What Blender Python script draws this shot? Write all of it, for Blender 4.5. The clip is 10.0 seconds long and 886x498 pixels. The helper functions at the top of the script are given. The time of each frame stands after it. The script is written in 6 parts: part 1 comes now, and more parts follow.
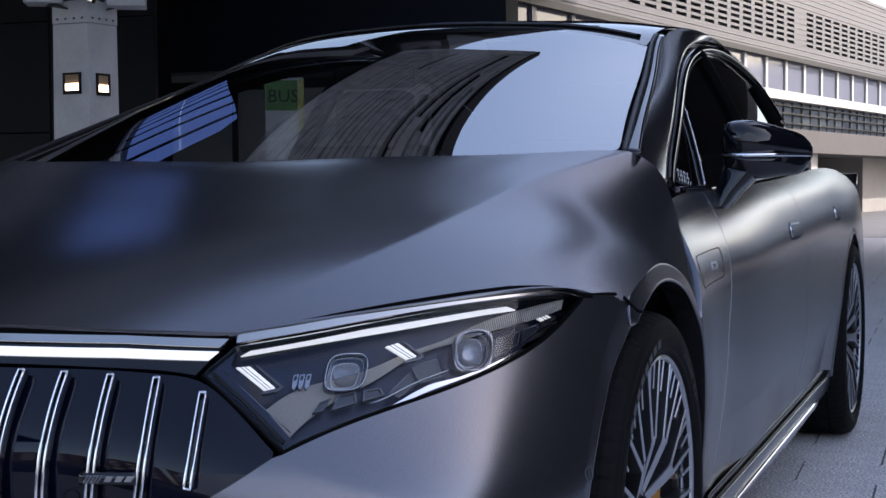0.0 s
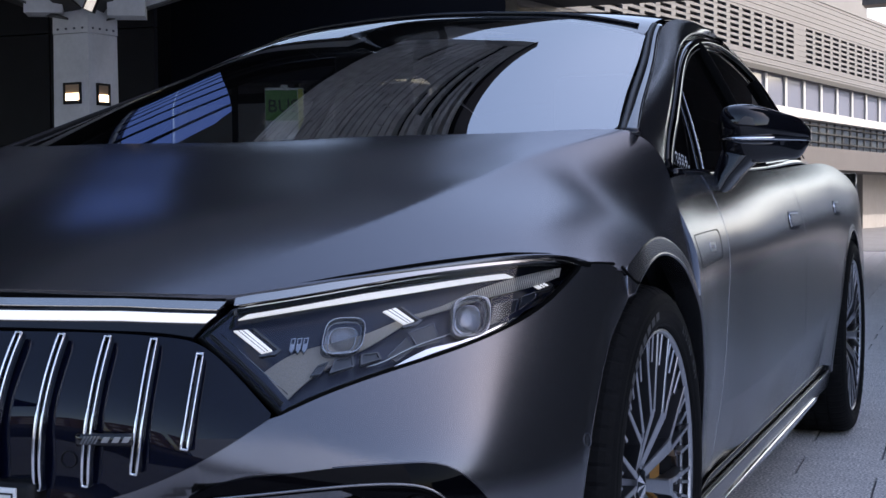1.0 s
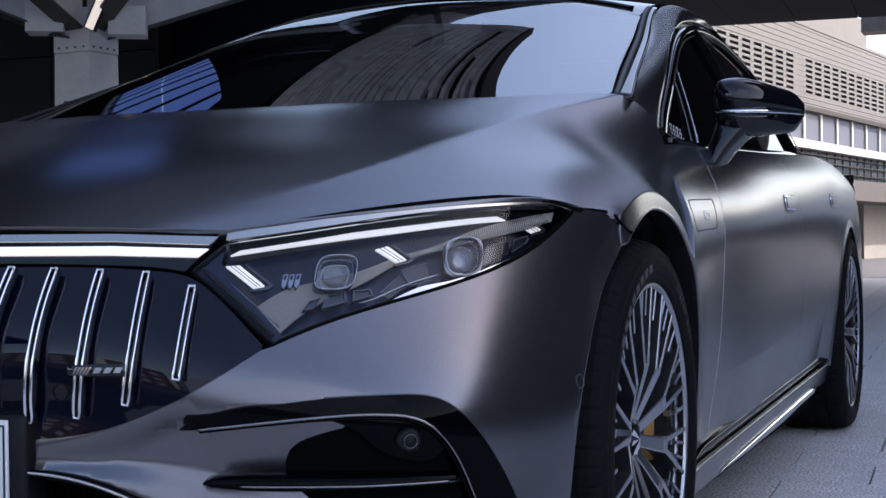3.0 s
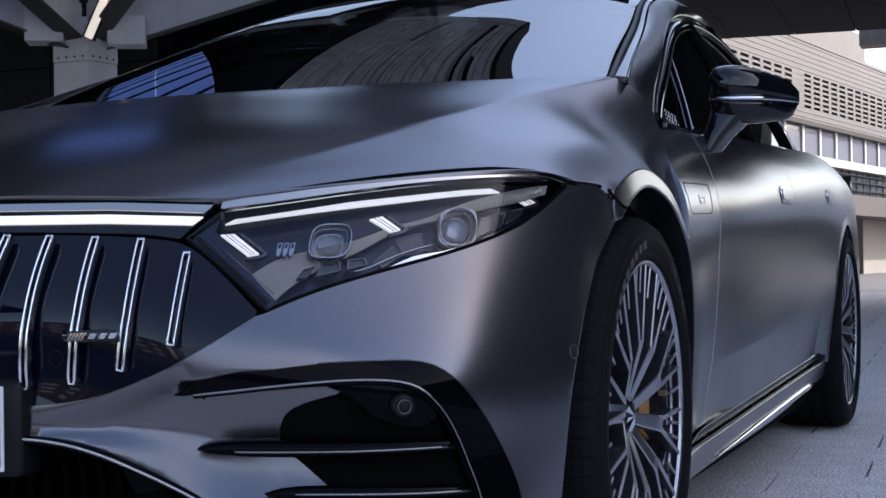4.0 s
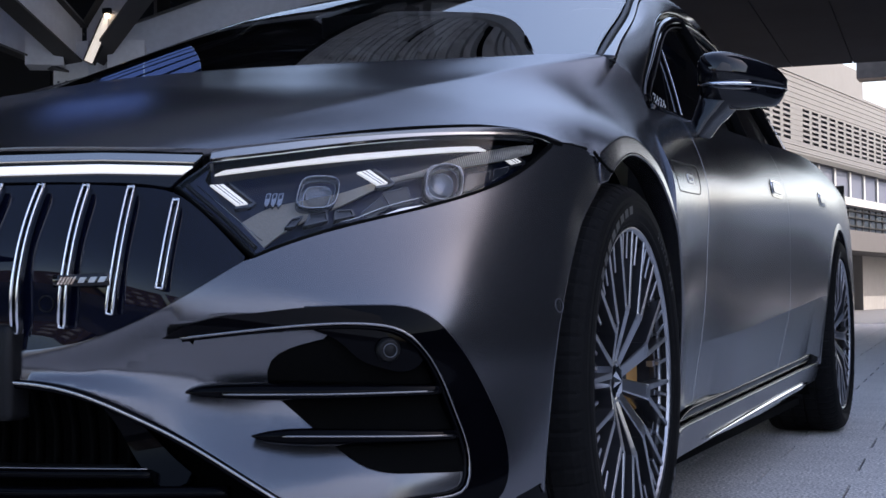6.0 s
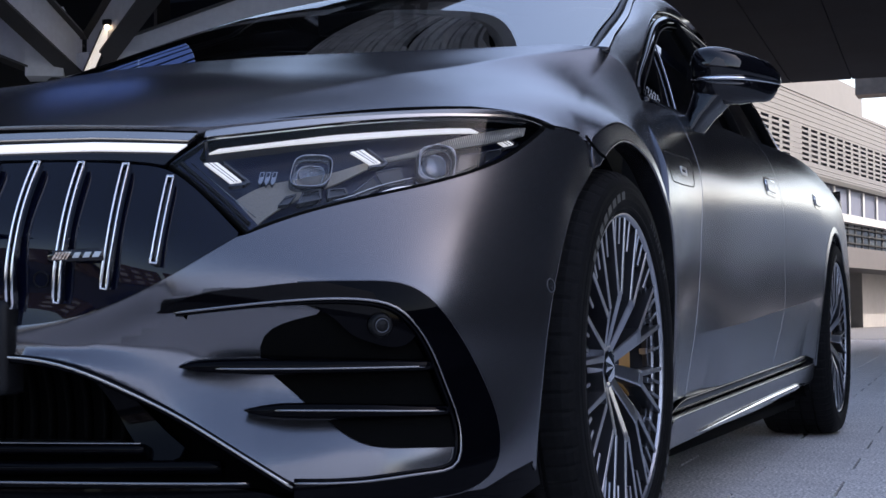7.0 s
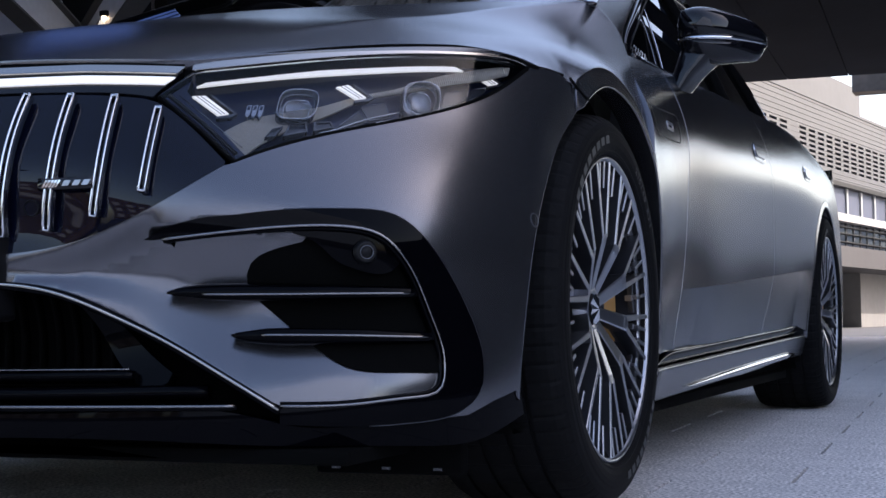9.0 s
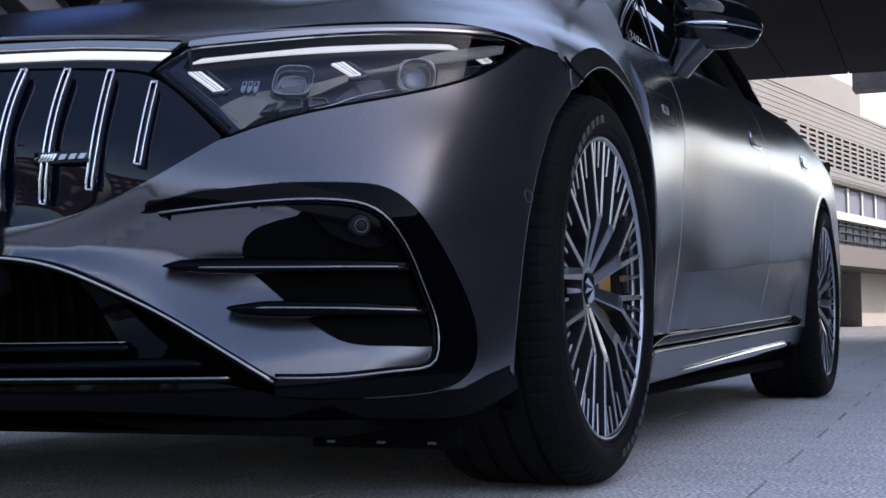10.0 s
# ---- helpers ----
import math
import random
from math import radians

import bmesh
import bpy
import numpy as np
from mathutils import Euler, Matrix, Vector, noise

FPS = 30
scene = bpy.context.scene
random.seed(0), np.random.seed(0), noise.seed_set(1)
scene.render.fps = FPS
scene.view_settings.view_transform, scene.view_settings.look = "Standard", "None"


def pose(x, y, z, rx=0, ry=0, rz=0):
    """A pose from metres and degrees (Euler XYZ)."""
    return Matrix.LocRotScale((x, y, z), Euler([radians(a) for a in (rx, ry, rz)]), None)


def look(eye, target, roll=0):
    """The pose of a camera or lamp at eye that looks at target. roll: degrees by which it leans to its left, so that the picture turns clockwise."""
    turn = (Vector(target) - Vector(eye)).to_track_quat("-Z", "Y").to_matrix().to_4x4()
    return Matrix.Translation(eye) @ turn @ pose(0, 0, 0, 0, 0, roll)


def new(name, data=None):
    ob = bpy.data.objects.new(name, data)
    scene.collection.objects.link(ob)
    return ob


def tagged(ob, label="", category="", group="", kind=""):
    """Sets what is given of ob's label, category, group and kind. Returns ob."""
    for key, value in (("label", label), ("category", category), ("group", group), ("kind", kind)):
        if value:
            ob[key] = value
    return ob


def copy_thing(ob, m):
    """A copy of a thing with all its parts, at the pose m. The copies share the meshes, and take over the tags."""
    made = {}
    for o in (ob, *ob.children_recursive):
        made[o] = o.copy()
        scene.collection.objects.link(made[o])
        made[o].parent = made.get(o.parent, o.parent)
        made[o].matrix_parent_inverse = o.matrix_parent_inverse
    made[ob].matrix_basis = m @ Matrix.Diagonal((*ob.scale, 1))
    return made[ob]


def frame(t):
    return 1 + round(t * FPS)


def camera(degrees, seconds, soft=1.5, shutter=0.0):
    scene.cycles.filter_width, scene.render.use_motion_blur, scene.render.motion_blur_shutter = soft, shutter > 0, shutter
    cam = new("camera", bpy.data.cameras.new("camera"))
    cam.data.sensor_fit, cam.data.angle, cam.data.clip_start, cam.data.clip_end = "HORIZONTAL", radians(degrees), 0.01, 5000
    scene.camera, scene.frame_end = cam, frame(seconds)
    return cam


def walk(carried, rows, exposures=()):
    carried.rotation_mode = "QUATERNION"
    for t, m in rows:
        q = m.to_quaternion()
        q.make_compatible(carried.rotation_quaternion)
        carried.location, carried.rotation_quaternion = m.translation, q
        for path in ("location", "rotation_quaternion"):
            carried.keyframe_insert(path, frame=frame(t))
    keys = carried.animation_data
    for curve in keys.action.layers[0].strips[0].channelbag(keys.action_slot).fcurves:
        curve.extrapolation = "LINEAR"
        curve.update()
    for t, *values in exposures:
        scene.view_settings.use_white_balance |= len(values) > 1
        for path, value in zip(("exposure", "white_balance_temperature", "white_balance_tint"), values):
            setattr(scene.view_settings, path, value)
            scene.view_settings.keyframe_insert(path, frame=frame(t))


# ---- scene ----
cam = camera(33.5, 10.0)
PATH = [
    (0, (1.596, -2.674, 0.993), (0.855, -0.819, 0.903), -0.5),
    (0.5, (1.599, -2.672, 0.95), (0.857, -0.817, 0.873), -0.5),
    (1, (1.601, -2.676, 0.907), (0.859, -0.82, 0.844), -0.6),
    (1.5, (1.603, -2.67, 0.868), (0.86, -0.813, 0.818), -0.6),
    (2, (1.61, -2.676, 0.828), (0.867, -0.82, 0.79), -0.5),
    (2.5, (1.613, -2.678, 0.792), (0.869, -0.821, 0.766), -0.6),
    (4, (1.628, -2.685, 0.679), (0.884, -0.828, 0.69), -0.8),
    (4.5, (1.633, -2.688, 0.644), (0.89, -0.832, 0.667), -0.8),
    (5, (1.642, -2.694, 0.607), (0.898, -0.838, 0.643), -0.7),
    (5.5, (1.65, -2.699, 0.573), (0.906, -0.843, 0.623), -0.8),
    (7, (1.674, -2.714, 0.475), (0.931, -0.859, 0.567), -0.7),
    (7.5, (1.683, -2.719, 0.445), (0.94, -0.865, 0.541), -0.8),
    (8, (1.691, -2.724, 0.413), (0.948, -0.87, 0.511), -0.7),
    (8.5, (1.698, -2.728, 0.385), (0.955, -0.874, 0.483), -0.8),
    (9, (1.706, -2.734, 0.358), (0.964, -0.879, 0.456), -0.8),
    (9.5, (1.715, -2.739, 0.336), (0.971, -0.885, 0.434), -0.7),
    (10, (1.72, -2.742, 0.316), (0.977, -0.888, 0.415), -0.8),
]
walk(cam, [(t, look(eye, target, roll)) for t, eye, target, roll in PATH], exposures=[(0, 1.54, 6850, 18), (10, 1.49, 6850, 18)])

# ---- light ----
world = bpy.data.worlds.new("sky")
scene.world = world
world.use_nodes = True
wn = world.node_tree
wn.nodes.clear()
sky = wn.nodes.new("ShaderNodeTexSky")
sky.sky_type = "NISHITA"
sky.sun_disc = False
sky.sun_elevation = radians(33)
sky.sun_rotation = radians(55)
sky.air_density, sky.dust_density, sky.ozone_density = 1.0, 2.1, 1.6
bg = wn.nodes.new("ShaderNodeBackground")
bg.inputs["Strength"].default_value = 0.15
wout = wn.nodes.new("ShaderNodeOutputWorld")
wn.links.new(sky.outputs[0], bg.inputs[0])
wn.links.new(bg.outputs[0], wout.inputs[0])

sun_data = bpy.data.lights.new("sun", "SUN")
sun_data.energy, sun_data.angle, sun_data.color = 2.3, radians(0.6), (1.0, 0.95, 0.87)
sun = new("sun", sun_data)
# sun_rotation turns clockwise from +y seen from above
sun_dir = Vector((math.sin(sky.sun_rotation) * math.cos(sky.sun_elevation), math.cos(sky.sun_rotation) * math.cos(sky.sun_elevation), math.sin(sky.sun_elevation)))
sun.matrix_world = look(sun_dir * 60, (0, 0, 0))

# ---- materials ----
def material(name, colour, rough=0.5, metal=0.0, grain=0.0, scale=40.0, bump=0.0, stain=0.0, coat=0.0, spec=0.5, emit=None, emit_strength=0.0, trans=0.0, ior=1.45, coat_rough=0.03, rough_var=0.0, random_tint=0.0):
    m = bpy.data.materials.new(name)
    m.use_nodes = True
    nt = m.node_tree
    b = nt.nodes["Principled BSDF"]
    b.inputs["Base Color"].default_value = (*colour, 1)
    b.inputs["Roughness"].default_value = rough
    b.inputs["Metallic"].default_value = metal
    b.inputs["Coat Weight"].default_value = coat
    b.inputs["Coat Roughness"].default_value = coat_rough
    b.inputs["Specular IOR Level"].default_value = spec
    b.inputs["Transmission Weight"].default_value = trans
    b.inputs["IOR"].default_value = ior
    if emit:
        b.inputs["Emission Color"].default_value = (*emit, 1)
        b.inputs["Emission Strength"].default_value = emit_strength
    if not (grain or bump or stain or rough_var or random_tint):
        return m
    tc = nt.nodes.new("ShaderNodeTexCoord")
    fine = nt.nodes.new("ShaderNodeTexNoise")
    fine.inputs["Scale"].default_value, fine.inputs["Detail"].default_value = scale, 6
    wide = nt.nodes.new("ShaderNodeTexNoise")
    wide.inputs["Scale"].default_value, wide.inputs["Detail"].default_value = scale / 14, 4
    nt.links.new(tc.outputs["Object"], fine.inputs["Vector"])
    nt.links.new(tc.outputs["Object"], wide.inputs["Vector"])

    def ranged(src, lo, hi, a=0.3, z=0.7):
        r = nt.nodes.new("ShaderNodeMapRange")
        r.inputs[1].default_value, r.inputs[2].default_value, r.inputs[3].default_value, r.inputs[4].default_value = a, z, lo, hi
        nt.links.new(src, r.inputs[0])
        return r.outputs[0]

    def times(a, c):
        k = nt.nodes.new("ShaderNodeMath")
        k.operation = "MULTIPLY"
        nt.links.new(a, k.inputs[0])
        nt.links.new(c, k.inputs[1])
        return k.outputs[0]

    value = ranged(fine.outputs["Fac"], 1 - grain, 1 + grain)
    if stain:
        value = times(value, ranged(wide.outputs["Fac"], 1 - stain, 1 + stain))
    if random_tint:
        info = nt.nodes.new("ShaderNodeObjectInfo")
        value = times(value, ranged(info.outputs["Random"], 1 - random_tint, 1 + random_tint, 0, 1))
    if grain or stain or random_tint:
        mix = nt.nodes.new("ShaderNodeVectorMath")
        mix.operation = "SCALE"
        mix.inputs[0].default_value = colour
        nt.links.new(value, mix.inputs["Scale"])
        nt.links.new(mix.outputs[0], b.inputs["Base Color"])
    if rough_var:
        nt.links.new(ranged(wide.outputs["Fac"], max(rough - rough_var, 0), min(rough + rough_var, 1)), b.inputs["Roughness"])
    if bump:
        bp = nt.nodes.new("ShaderNodeBump")
        bp.inputs["Strength"].default_value, bp.inputs["Distance"].default_value = 1.0, bump
        nt.links.new(fine.outputs["Fac"], bp.inputs["Height"])
        nt.links.new(bp.outputs[0], b.inputs["Normal"])
    return m


PAINT = material("matte_grey_paint", (0.170, 0.170, 0.184), 0.215, 0.92)
BLACK = material("gloss_black", (0.004, 0.004, 0.006), 0.04, spec=0.6)
GRILLE_BLACK = material("grille_black", (0.002, 0.003, 0.010), 0.03, spec=0.4)
BLACK_DEEP = material("deep_gloss_black", (0.0015, 0.0015, 0.0025), 0.05, spec=0.085)
DULL = material("black_plastic", (0.006, 0.006, 0.007), 0.45, spec=0.25, grain=0.15, scale=300, bump=0.0003)
RUBBER = material("tyre_rubber", (0.006, 0.006, 0.0065), 0.7, spec=0.12, grain=0.25, scale=120, bump=0.0004, stain=0.15)
CHROME = material("chrome", (0.78, 0.79, 0.82), 0.09, 1.0)
TRIM_METAL = material("satin_trim", (0.52, 0.495, 0.46), 0.16, 1.0)
DARK_CHROME = material("smoked_chrome", (0.24, 0.235, 0.24), 0.12, 1.0)
SILVER = material("satin_silver", (0.43, 0.44, 0.47), 0.30, 1.0, grain=0.04, scale=200)
RIM_DARK = material("rim_grey", (0.12, 0.125, 0.14), 0.35, 0.9)
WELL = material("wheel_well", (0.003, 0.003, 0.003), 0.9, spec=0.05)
LAMP_DARK = material("lamp_housing", (0.008, 0.014, 0.040), 0.22, 0.1)
DRL = material("light_guide", (0.8, 0.82, 0.85), 0.3, emit=(0.90, 0.96, 1.0), emit_strength=0.22)
GOLD = material("bronze_caliper", (0.80, 0.42, 0.12), 0.32, 0.35)
PLATE = material("plate_white", (0.75, 0.75, 0.74), 0.4)
INK = material("black_ink", (0.01, 0.01, 0.012), 0.5)
CONCRETE = material("concrete_slab", (0.70, 0.665, 0.638), 0.75, grain=0.72, scale=120, bump=0.0016, stain=0.10, random_tint=0.03)
# dark bluish tone paints the shade lying on the far paving
FAR_PAVING_SHADE = material("shaded_paving", (0.150, 0.156, 0.170), 0.8, grain=0.2, scale=20, stain=0.12)
JOINT = material("joint_sand", (0.16, 0.16, 0.165), 0.95, grain=0.25, scale=120)
STEEL_PAINT = material("painted_steel", (0.60, 0.60, 0.60), 0.5, grain=0.05, scale=30, stain=0.10, bump=0.0008)
SOFFIT = material("soffit_panel", (0.018, 0.021, 0.030), 0.8, spec=0.08, grain=0.06, scale=8, stain=0.2)
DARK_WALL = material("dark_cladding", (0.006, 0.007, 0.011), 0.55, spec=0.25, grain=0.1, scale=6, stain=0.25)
FACADE = material("light_cladding", (0.104, 0.112, 0.126), 0.55, grain=0.05, scale=4, stain=0.06)
# near-black paints the shade inside the facade's openings
FACADE_HOLE = material("opening_shade", (0.02, 0.02, 0.023), 0.8)
WIN_GLASS = material("window_glass", (0.42, 0.44, 0.50), 0.08, 0.0, spec=0.8)
OFFICE_GLASS = material("office_glass", (0.17, 0.185, 0.24), 0.1, spec=0.5)
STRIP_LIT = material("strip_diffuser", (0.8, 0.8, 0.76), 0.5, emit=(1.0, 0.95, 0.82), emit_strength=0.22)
WHITE = material("white_frame", (0.45, 0.465, 0.48), 0.5)
# bright blue put in for the sky that the bumper should reflect
REFLECT_FILL = material("reflection_fill", (0.40, 0.52, 0.74), 0.7, grain=0.06, scale=5, stain=0.08)
HALL_WALL = material("cream_cladding", (0.72, 0.69, 0.66), 0.7, grain=0.06, scale=5, stain=0.08)
LAMP_WARM = material("warm_lamp", (1, 0.9, 0.75), 0.5, emit=(1.0, 0.80, 0.55), emit_strength=2.0)
SLAT_WOOD = material("timber_slat", (0.74, 0.72, 0.70), 0.6, grain=0.2, scale=12, stain=0.15)
BROWN = material("brown_timber", (0.20, 0.155, 0.125), 0.6, grain=0.2, scale=6, stain=0.15)
LAMP_BROWN = material("lamp_recess", (0.35, 0.24, 0.15), 0.5)
BEIGE = material("beige_cladding", (0.62, 0.60, 0.58), 0.7, grain=0.06, scale=5, stain=0.08)
LOW_GLASS = material("storey_glass", (0.045, 0.055, 0.058), 0.08, spec=0.8, random_tint=0.8)
# slab edge's shade is put into this colour; the hall plinth shares it
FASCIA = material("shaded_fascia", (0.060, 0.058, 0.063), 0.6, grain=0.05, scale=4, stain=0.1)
PALE_WALL = material("pale_render", (0.27, 0.265, 0.26), 0.7, grain=0.05, scale=4, stain=0.08)
GREEN = material("sign_green", (0.10, 0.28, 0.07), 0.4)
YELLOW = material("sign_yellow", (0.65, 0.62, 0.12), 0.4)
BEAM_WEB = material("beam_web", (0.58, 0.58, 0.59), 0.5, grain=0.05, scale=20, stain=0.12)
BEAM_FLANGE = material("beam_flange", (0.035, 0.032, 0.03), 0.5, grain=0.1, scale=20)
ASPHALT = material("asphalt", (0.045, 0.045, 0.047), 0.8, grain=0.35, scale=90, bump=0.002, stain=0.12)
SOFFIT_PALE = material("slab_grey", (0.22, 0.21, 0.22), 0.6, grain=0.05, scale=4, stain=0.1)
BRICK = material("brown_brick", (0.10, 0.075, 0.065), 0.8, grain=0.15, scale=3, stain=0.2)

# ---- building tools ----
from mathutils.geometry import delaunay_2d_cdt


def part(name, bm, mat, parent=None, label="", smooth=True):
    me = bpy.data.meshes.new(name)
    bm.to_mesh(me)
    bm.free()
    return mesh_part(name, me, mat, parent, label, smooth)


def mesh_part(name, me, mat, parent=None, label="", smooth=True):
    for m in mat if isinstance(mat, (list, tuple)) else [mat]:
        me.materials.append(m)
    if smooth:
        me.polygons.foreach_set("use_smooth", [True] * len(me.polygons))
    ob = new(name, me)
    if parent:
        ob.parent = parent
    if label:
        tagged(ob, label=label)
    return ob


def thing(name, label, category, group="", kind="", at=None):
    ob = new(name)
    if at is not None:
        ob.matrix_world = at
    return tagged(ob, label, category, group, kind)


def add_box(bm, x0, x1, y0, y1, z0, z1, m=None):
    vs = [bm.verts.new((x, y, z)) for x in (x0, x1) for y in (y0, y1) for z in (z0, z1)]
    if m is not None:
        for v in vs:
            v.co = m @ v.co
    for f in ((0, 1, 3, 2), (4, 6, 7, 5), (0, 4, 5, 1), (2, 3, 7, 6), (0, 2, 6, 4), (1, 5, 7, 3)):
        bm.faces.new([vs[i] for i in f])
    return vs


def box(x0, x1, y0, y1, z0, z1, bevel=0.0, m=None):
    bm = bmesh.new()
    add_box(bm, x0, x1, y0, y1, z0, z1, m)
    if bevel:
        bmesh.ops.bevel(bm, geom=bm.edges[:], offset=bevel, segments=2, affect="EDGES", profile=0.6)
    return bm


def basis(knots, x):
    """Weights of a natural cubic spline through values at the knots."""
    k = np.asarray(knots, float)
    n = len(k)
    x = np.atleast_1d(np.asarray(x, float))
    h = np.diff(k)
    A, B = np.eye(n), np.zeros((n, n))
    for i in range(1, n - 1):
        A[i, i - 1], A[i, i], A[i, i + 1] = h[i - 1], 2 * (h[i - 1] + h[i]), h[i]
        B[i, i - 1], B[i, i], B[i, i + 1] = 6 / h[i - 1], -6 / h[i - 1] - 6 / h[i], 6 / h[i]
    M = np.linalg.solve(A, B)
    j = np.clip(np.searchsorted(k, x) - 1, 0, n - 2)
    t0, t1, hh = x - k[j], k[j + 1] - x, h[j]
    W = np.zeros((len(x), n))
    r = np.arange(len(x))
    W[r, j] += t1 / hh
    W[r, j + 1] += t0 / hh
    inside = (x >= k[0]) & (x <= k[-1])
    ca = np.where(inside, (t1 ** 3 / hh - hh * t1) / 6, 0)
    cb = np.where(inside, (t0 ** 3 / hh - hh * t0) / 6, 0)
    # straight run beyond the ends
    lo, hi = x < k[0], x > k[-1]
    W += M[j] * ca[:, None] + M[j + 1] * cb[:, None]
    W[lo] += (x[lo] - k[0])[:, None] * (-h[0] / 6 * M[1])[None]
    W[hi] += (x[hi] - k[-1])[:, None] * (h[-1] / 6 * M[-2])[None]
    return W


class Net:
    """A smooth surface through a net of points: rows along v, columns along u."""

    def __init__(self, us, vs, grid):
        self.us, self.vs, self.g = us, vs, np.asarray(grid, float)

    def __call__(self, u, v):
        return np.einsum("ni,nj,ijk->nk", basis(self.vs, v), basis(self.us, u), self.g)


def lift(fn, u, v, d=0.0, side=1):
    """Points of the surface fn, d metres out along its normal."""
    u, v = np.atleast_1d(u).astype(float), np.atleast_1d(v).astype(float)
    p, e = fn(u, v), 1e-4
    du, dv = fn(u + e, v) - fn(u - e, v), fn(u, v + e) - fn(u, v - e)
    n = np.cross(du, dv)
    n /= np.maximum(np.linalg.norm(n, axis=1), 1e-12)[:, None]
    return p + n * (side * np.asarray(d).reshape(-1, 1) if np.ndim(d) else side * d), n * side


def within(pts, loop):
    pts, loop = np.asarray(pts), np.asarray(loop)
    x, y = pts[:, 0], pts[:, 1]
    inside = np.zeros(len(pts), bool)
    a, b = loop, np.roll(loop, -1, 0)
    for (x0, y0), (x1, y1) in zip(a, b):
        if y0 == y1:
            continue
        c = ((y0 > y) != (y1 > y)) & (x < (x1 - x0) * (y - y0) / (y1 - y0) + x0)
        inside ^= c
    return inside


def curve(points, n=40, closed=False):
    """A smooth line through a few points of any dimension."""
    p = np.asarray(points, float)
    if closed:
        q = np.vstack([p[-3:], p, p[:3]])
        t = np.r_[0, np.cumsum(np.maximum(np.linalg.norm(np.diff(q, axis=0), axis=1), 1e-6))]
        s = np.linspace(t[3], t[3 + len(p)], n, endpoint=False)
        return basis(t, s) @ q
    t = np.r_[0, np.cumsum(np.maximum(np.linalg.norm(np.diff(p, axis=0), axis=1), 1e-6))]
    return basis(t, np.linspace(0, t[-1], n)) @ p


def resample(loop, step):
    loop = np.asarray(loop, float)
    out = []
    for a, b in zip(loop, np.roll(loop, -1, 0)):
        k = max(1, int(math.ceil(np.linalg.norm(b - a) / step)))
        out += [a + (b - a) * i / k for i in range(k)]
    return np.array(out)


def sheet(fn, outline, holes=(), step=0.02, d=0.0, thick=0.012, side=1, ease=0, even=None, folds=()):
    """A mesh on the surface fn(u, v), inside an outline and outside the holes, both in u and v. Its rims are turned in by thick."""
    loops = [resample(l, step) for l in (outline, *holes)]
    lo, hi = loops[0].min(0), loops[0].max(0)
    gx, gy = np.meshgrid(np.arange(lo[0] + step / 2, hi[0], step), np.arange(lo[1] + step / 2, hi[1], step))
    g = np.c_[gx.ravel(), gy.ravel()]
    g[:, 0] += ((np.arange(len(g)) // max(gx.shape[1], 1)) % 2) * step * 0.5
    ok = within(g, loops[0])
    for l in loops[1:]:
        ok &= ~within(g, l)
    g = g[ok]
    rim = np.vstack(loops)
    if len(g):
        near = np.full(len(g), 9.0)
        for i in range(0, len(rim), 64):
            near = np.minimum(near, np.linalg.norm(g[:, None] - rim[None, i:i + 64], axis=2).min(1))
        g = g[near > step * 0.45]
    edges, base = [], 0
    for l in loops:
        edges += [(base + i, base + (i + 1) % len(l)) for i in range(len(l))]
        base += len(l)
    pts = np.vstack([rim, g]) if len(g) else rim
    # lines along which the surface folds
    kept = 0
    for f in folds:
        f = f[within(f, loops[0])]
        f = f[np.linalg.norm(f[:, None] - rim[None], axis=2).min(1) > step * 0.3]
        grid = pts[len(rim):]
        held = np.array([i < kept for i in range(len(grid))]) if len(grid) else np.zeros(0, bool)
        far = np.linalg.norm(grid[:, None] - f[None], axis=2).min(1) > step * 0.4
        grid = np.vstack([grid[held], f, grid[~held & far]])
        edges += [(len(rim) + kept + i, len(rim) + kept + i + 1) for i in range(len(f) - 1) if np.linalg.norm(f[i + 1] - f[i]) < step * 1.6]
        kept += len(f)
        pts = np.vstack([rim, grid])
    vs, es, fs, _, _, _ = delaunay_2d_cdt([Vector(p) for p in pts], edges, [], 0, 1e-7)
    vs = np.array([tuple(v) for v in vs])
    fs = np.array([tuple(f) for f in fs])
    cen = vs[fs].mean(1)
    ok = within(cen, loops[0])
    for l in loops[1:]:
        ok &= ~within(cen, l)
    fs = fs[ok]
    dd = d(vs[:, 0], vs[:, 1]) if callable(d) else d
    pos, nor = lift(fn, vs[:, 0], vs[:, 1], dd, side)
    # orient along the normal
    a, b, c = pos[fs[:, 0]], pos[fs[:, 1]], pos[fs[:, 2]]
    flip = np.einsum("ij,ij->i", np.cross(b - a, c - a), nor[fs[:, 0]]) < 0
    fs[flip] = fs[flip][:, ::-1]
    if ease:
        # let the shading flow evenly over the panel
        ed = np.unique(np.sort(np.vstack([fs[:, [0, 1]], fs[:, [1, 2]], fs[:, [2, 0]]]), axis=1), axis=0)
        plain = nor if even is None else lift(even, vs[:, 0], vs[:, 1], dd, side)[1]
        flow = plain.copy()
        for _ in range(ease):
            acc = flow * 2.0
            for k in range(3):
                acc[:, k] += np.bincount(ed[:, 0], flow[ed[:, 1], k], len(flow)) + np.bincount(ed[:, 1], flow[ed[:, 0], k], len(flow))
            flow = acc / np.maximum(np.linalg.norm(acc, axis=1), 1e-9)[:, None]
        # creases that the even surface lacks stay sharp
        flow = flow + nor - plain
        flow /= np.linalg.norm(flow, axis=1)[:, None]
    verts, faces, normals = [tuple(p) for p in pos], [tuple(int(i) for i in f) for f in fs], [tuple(n) for n in (flow if ease else nor)]
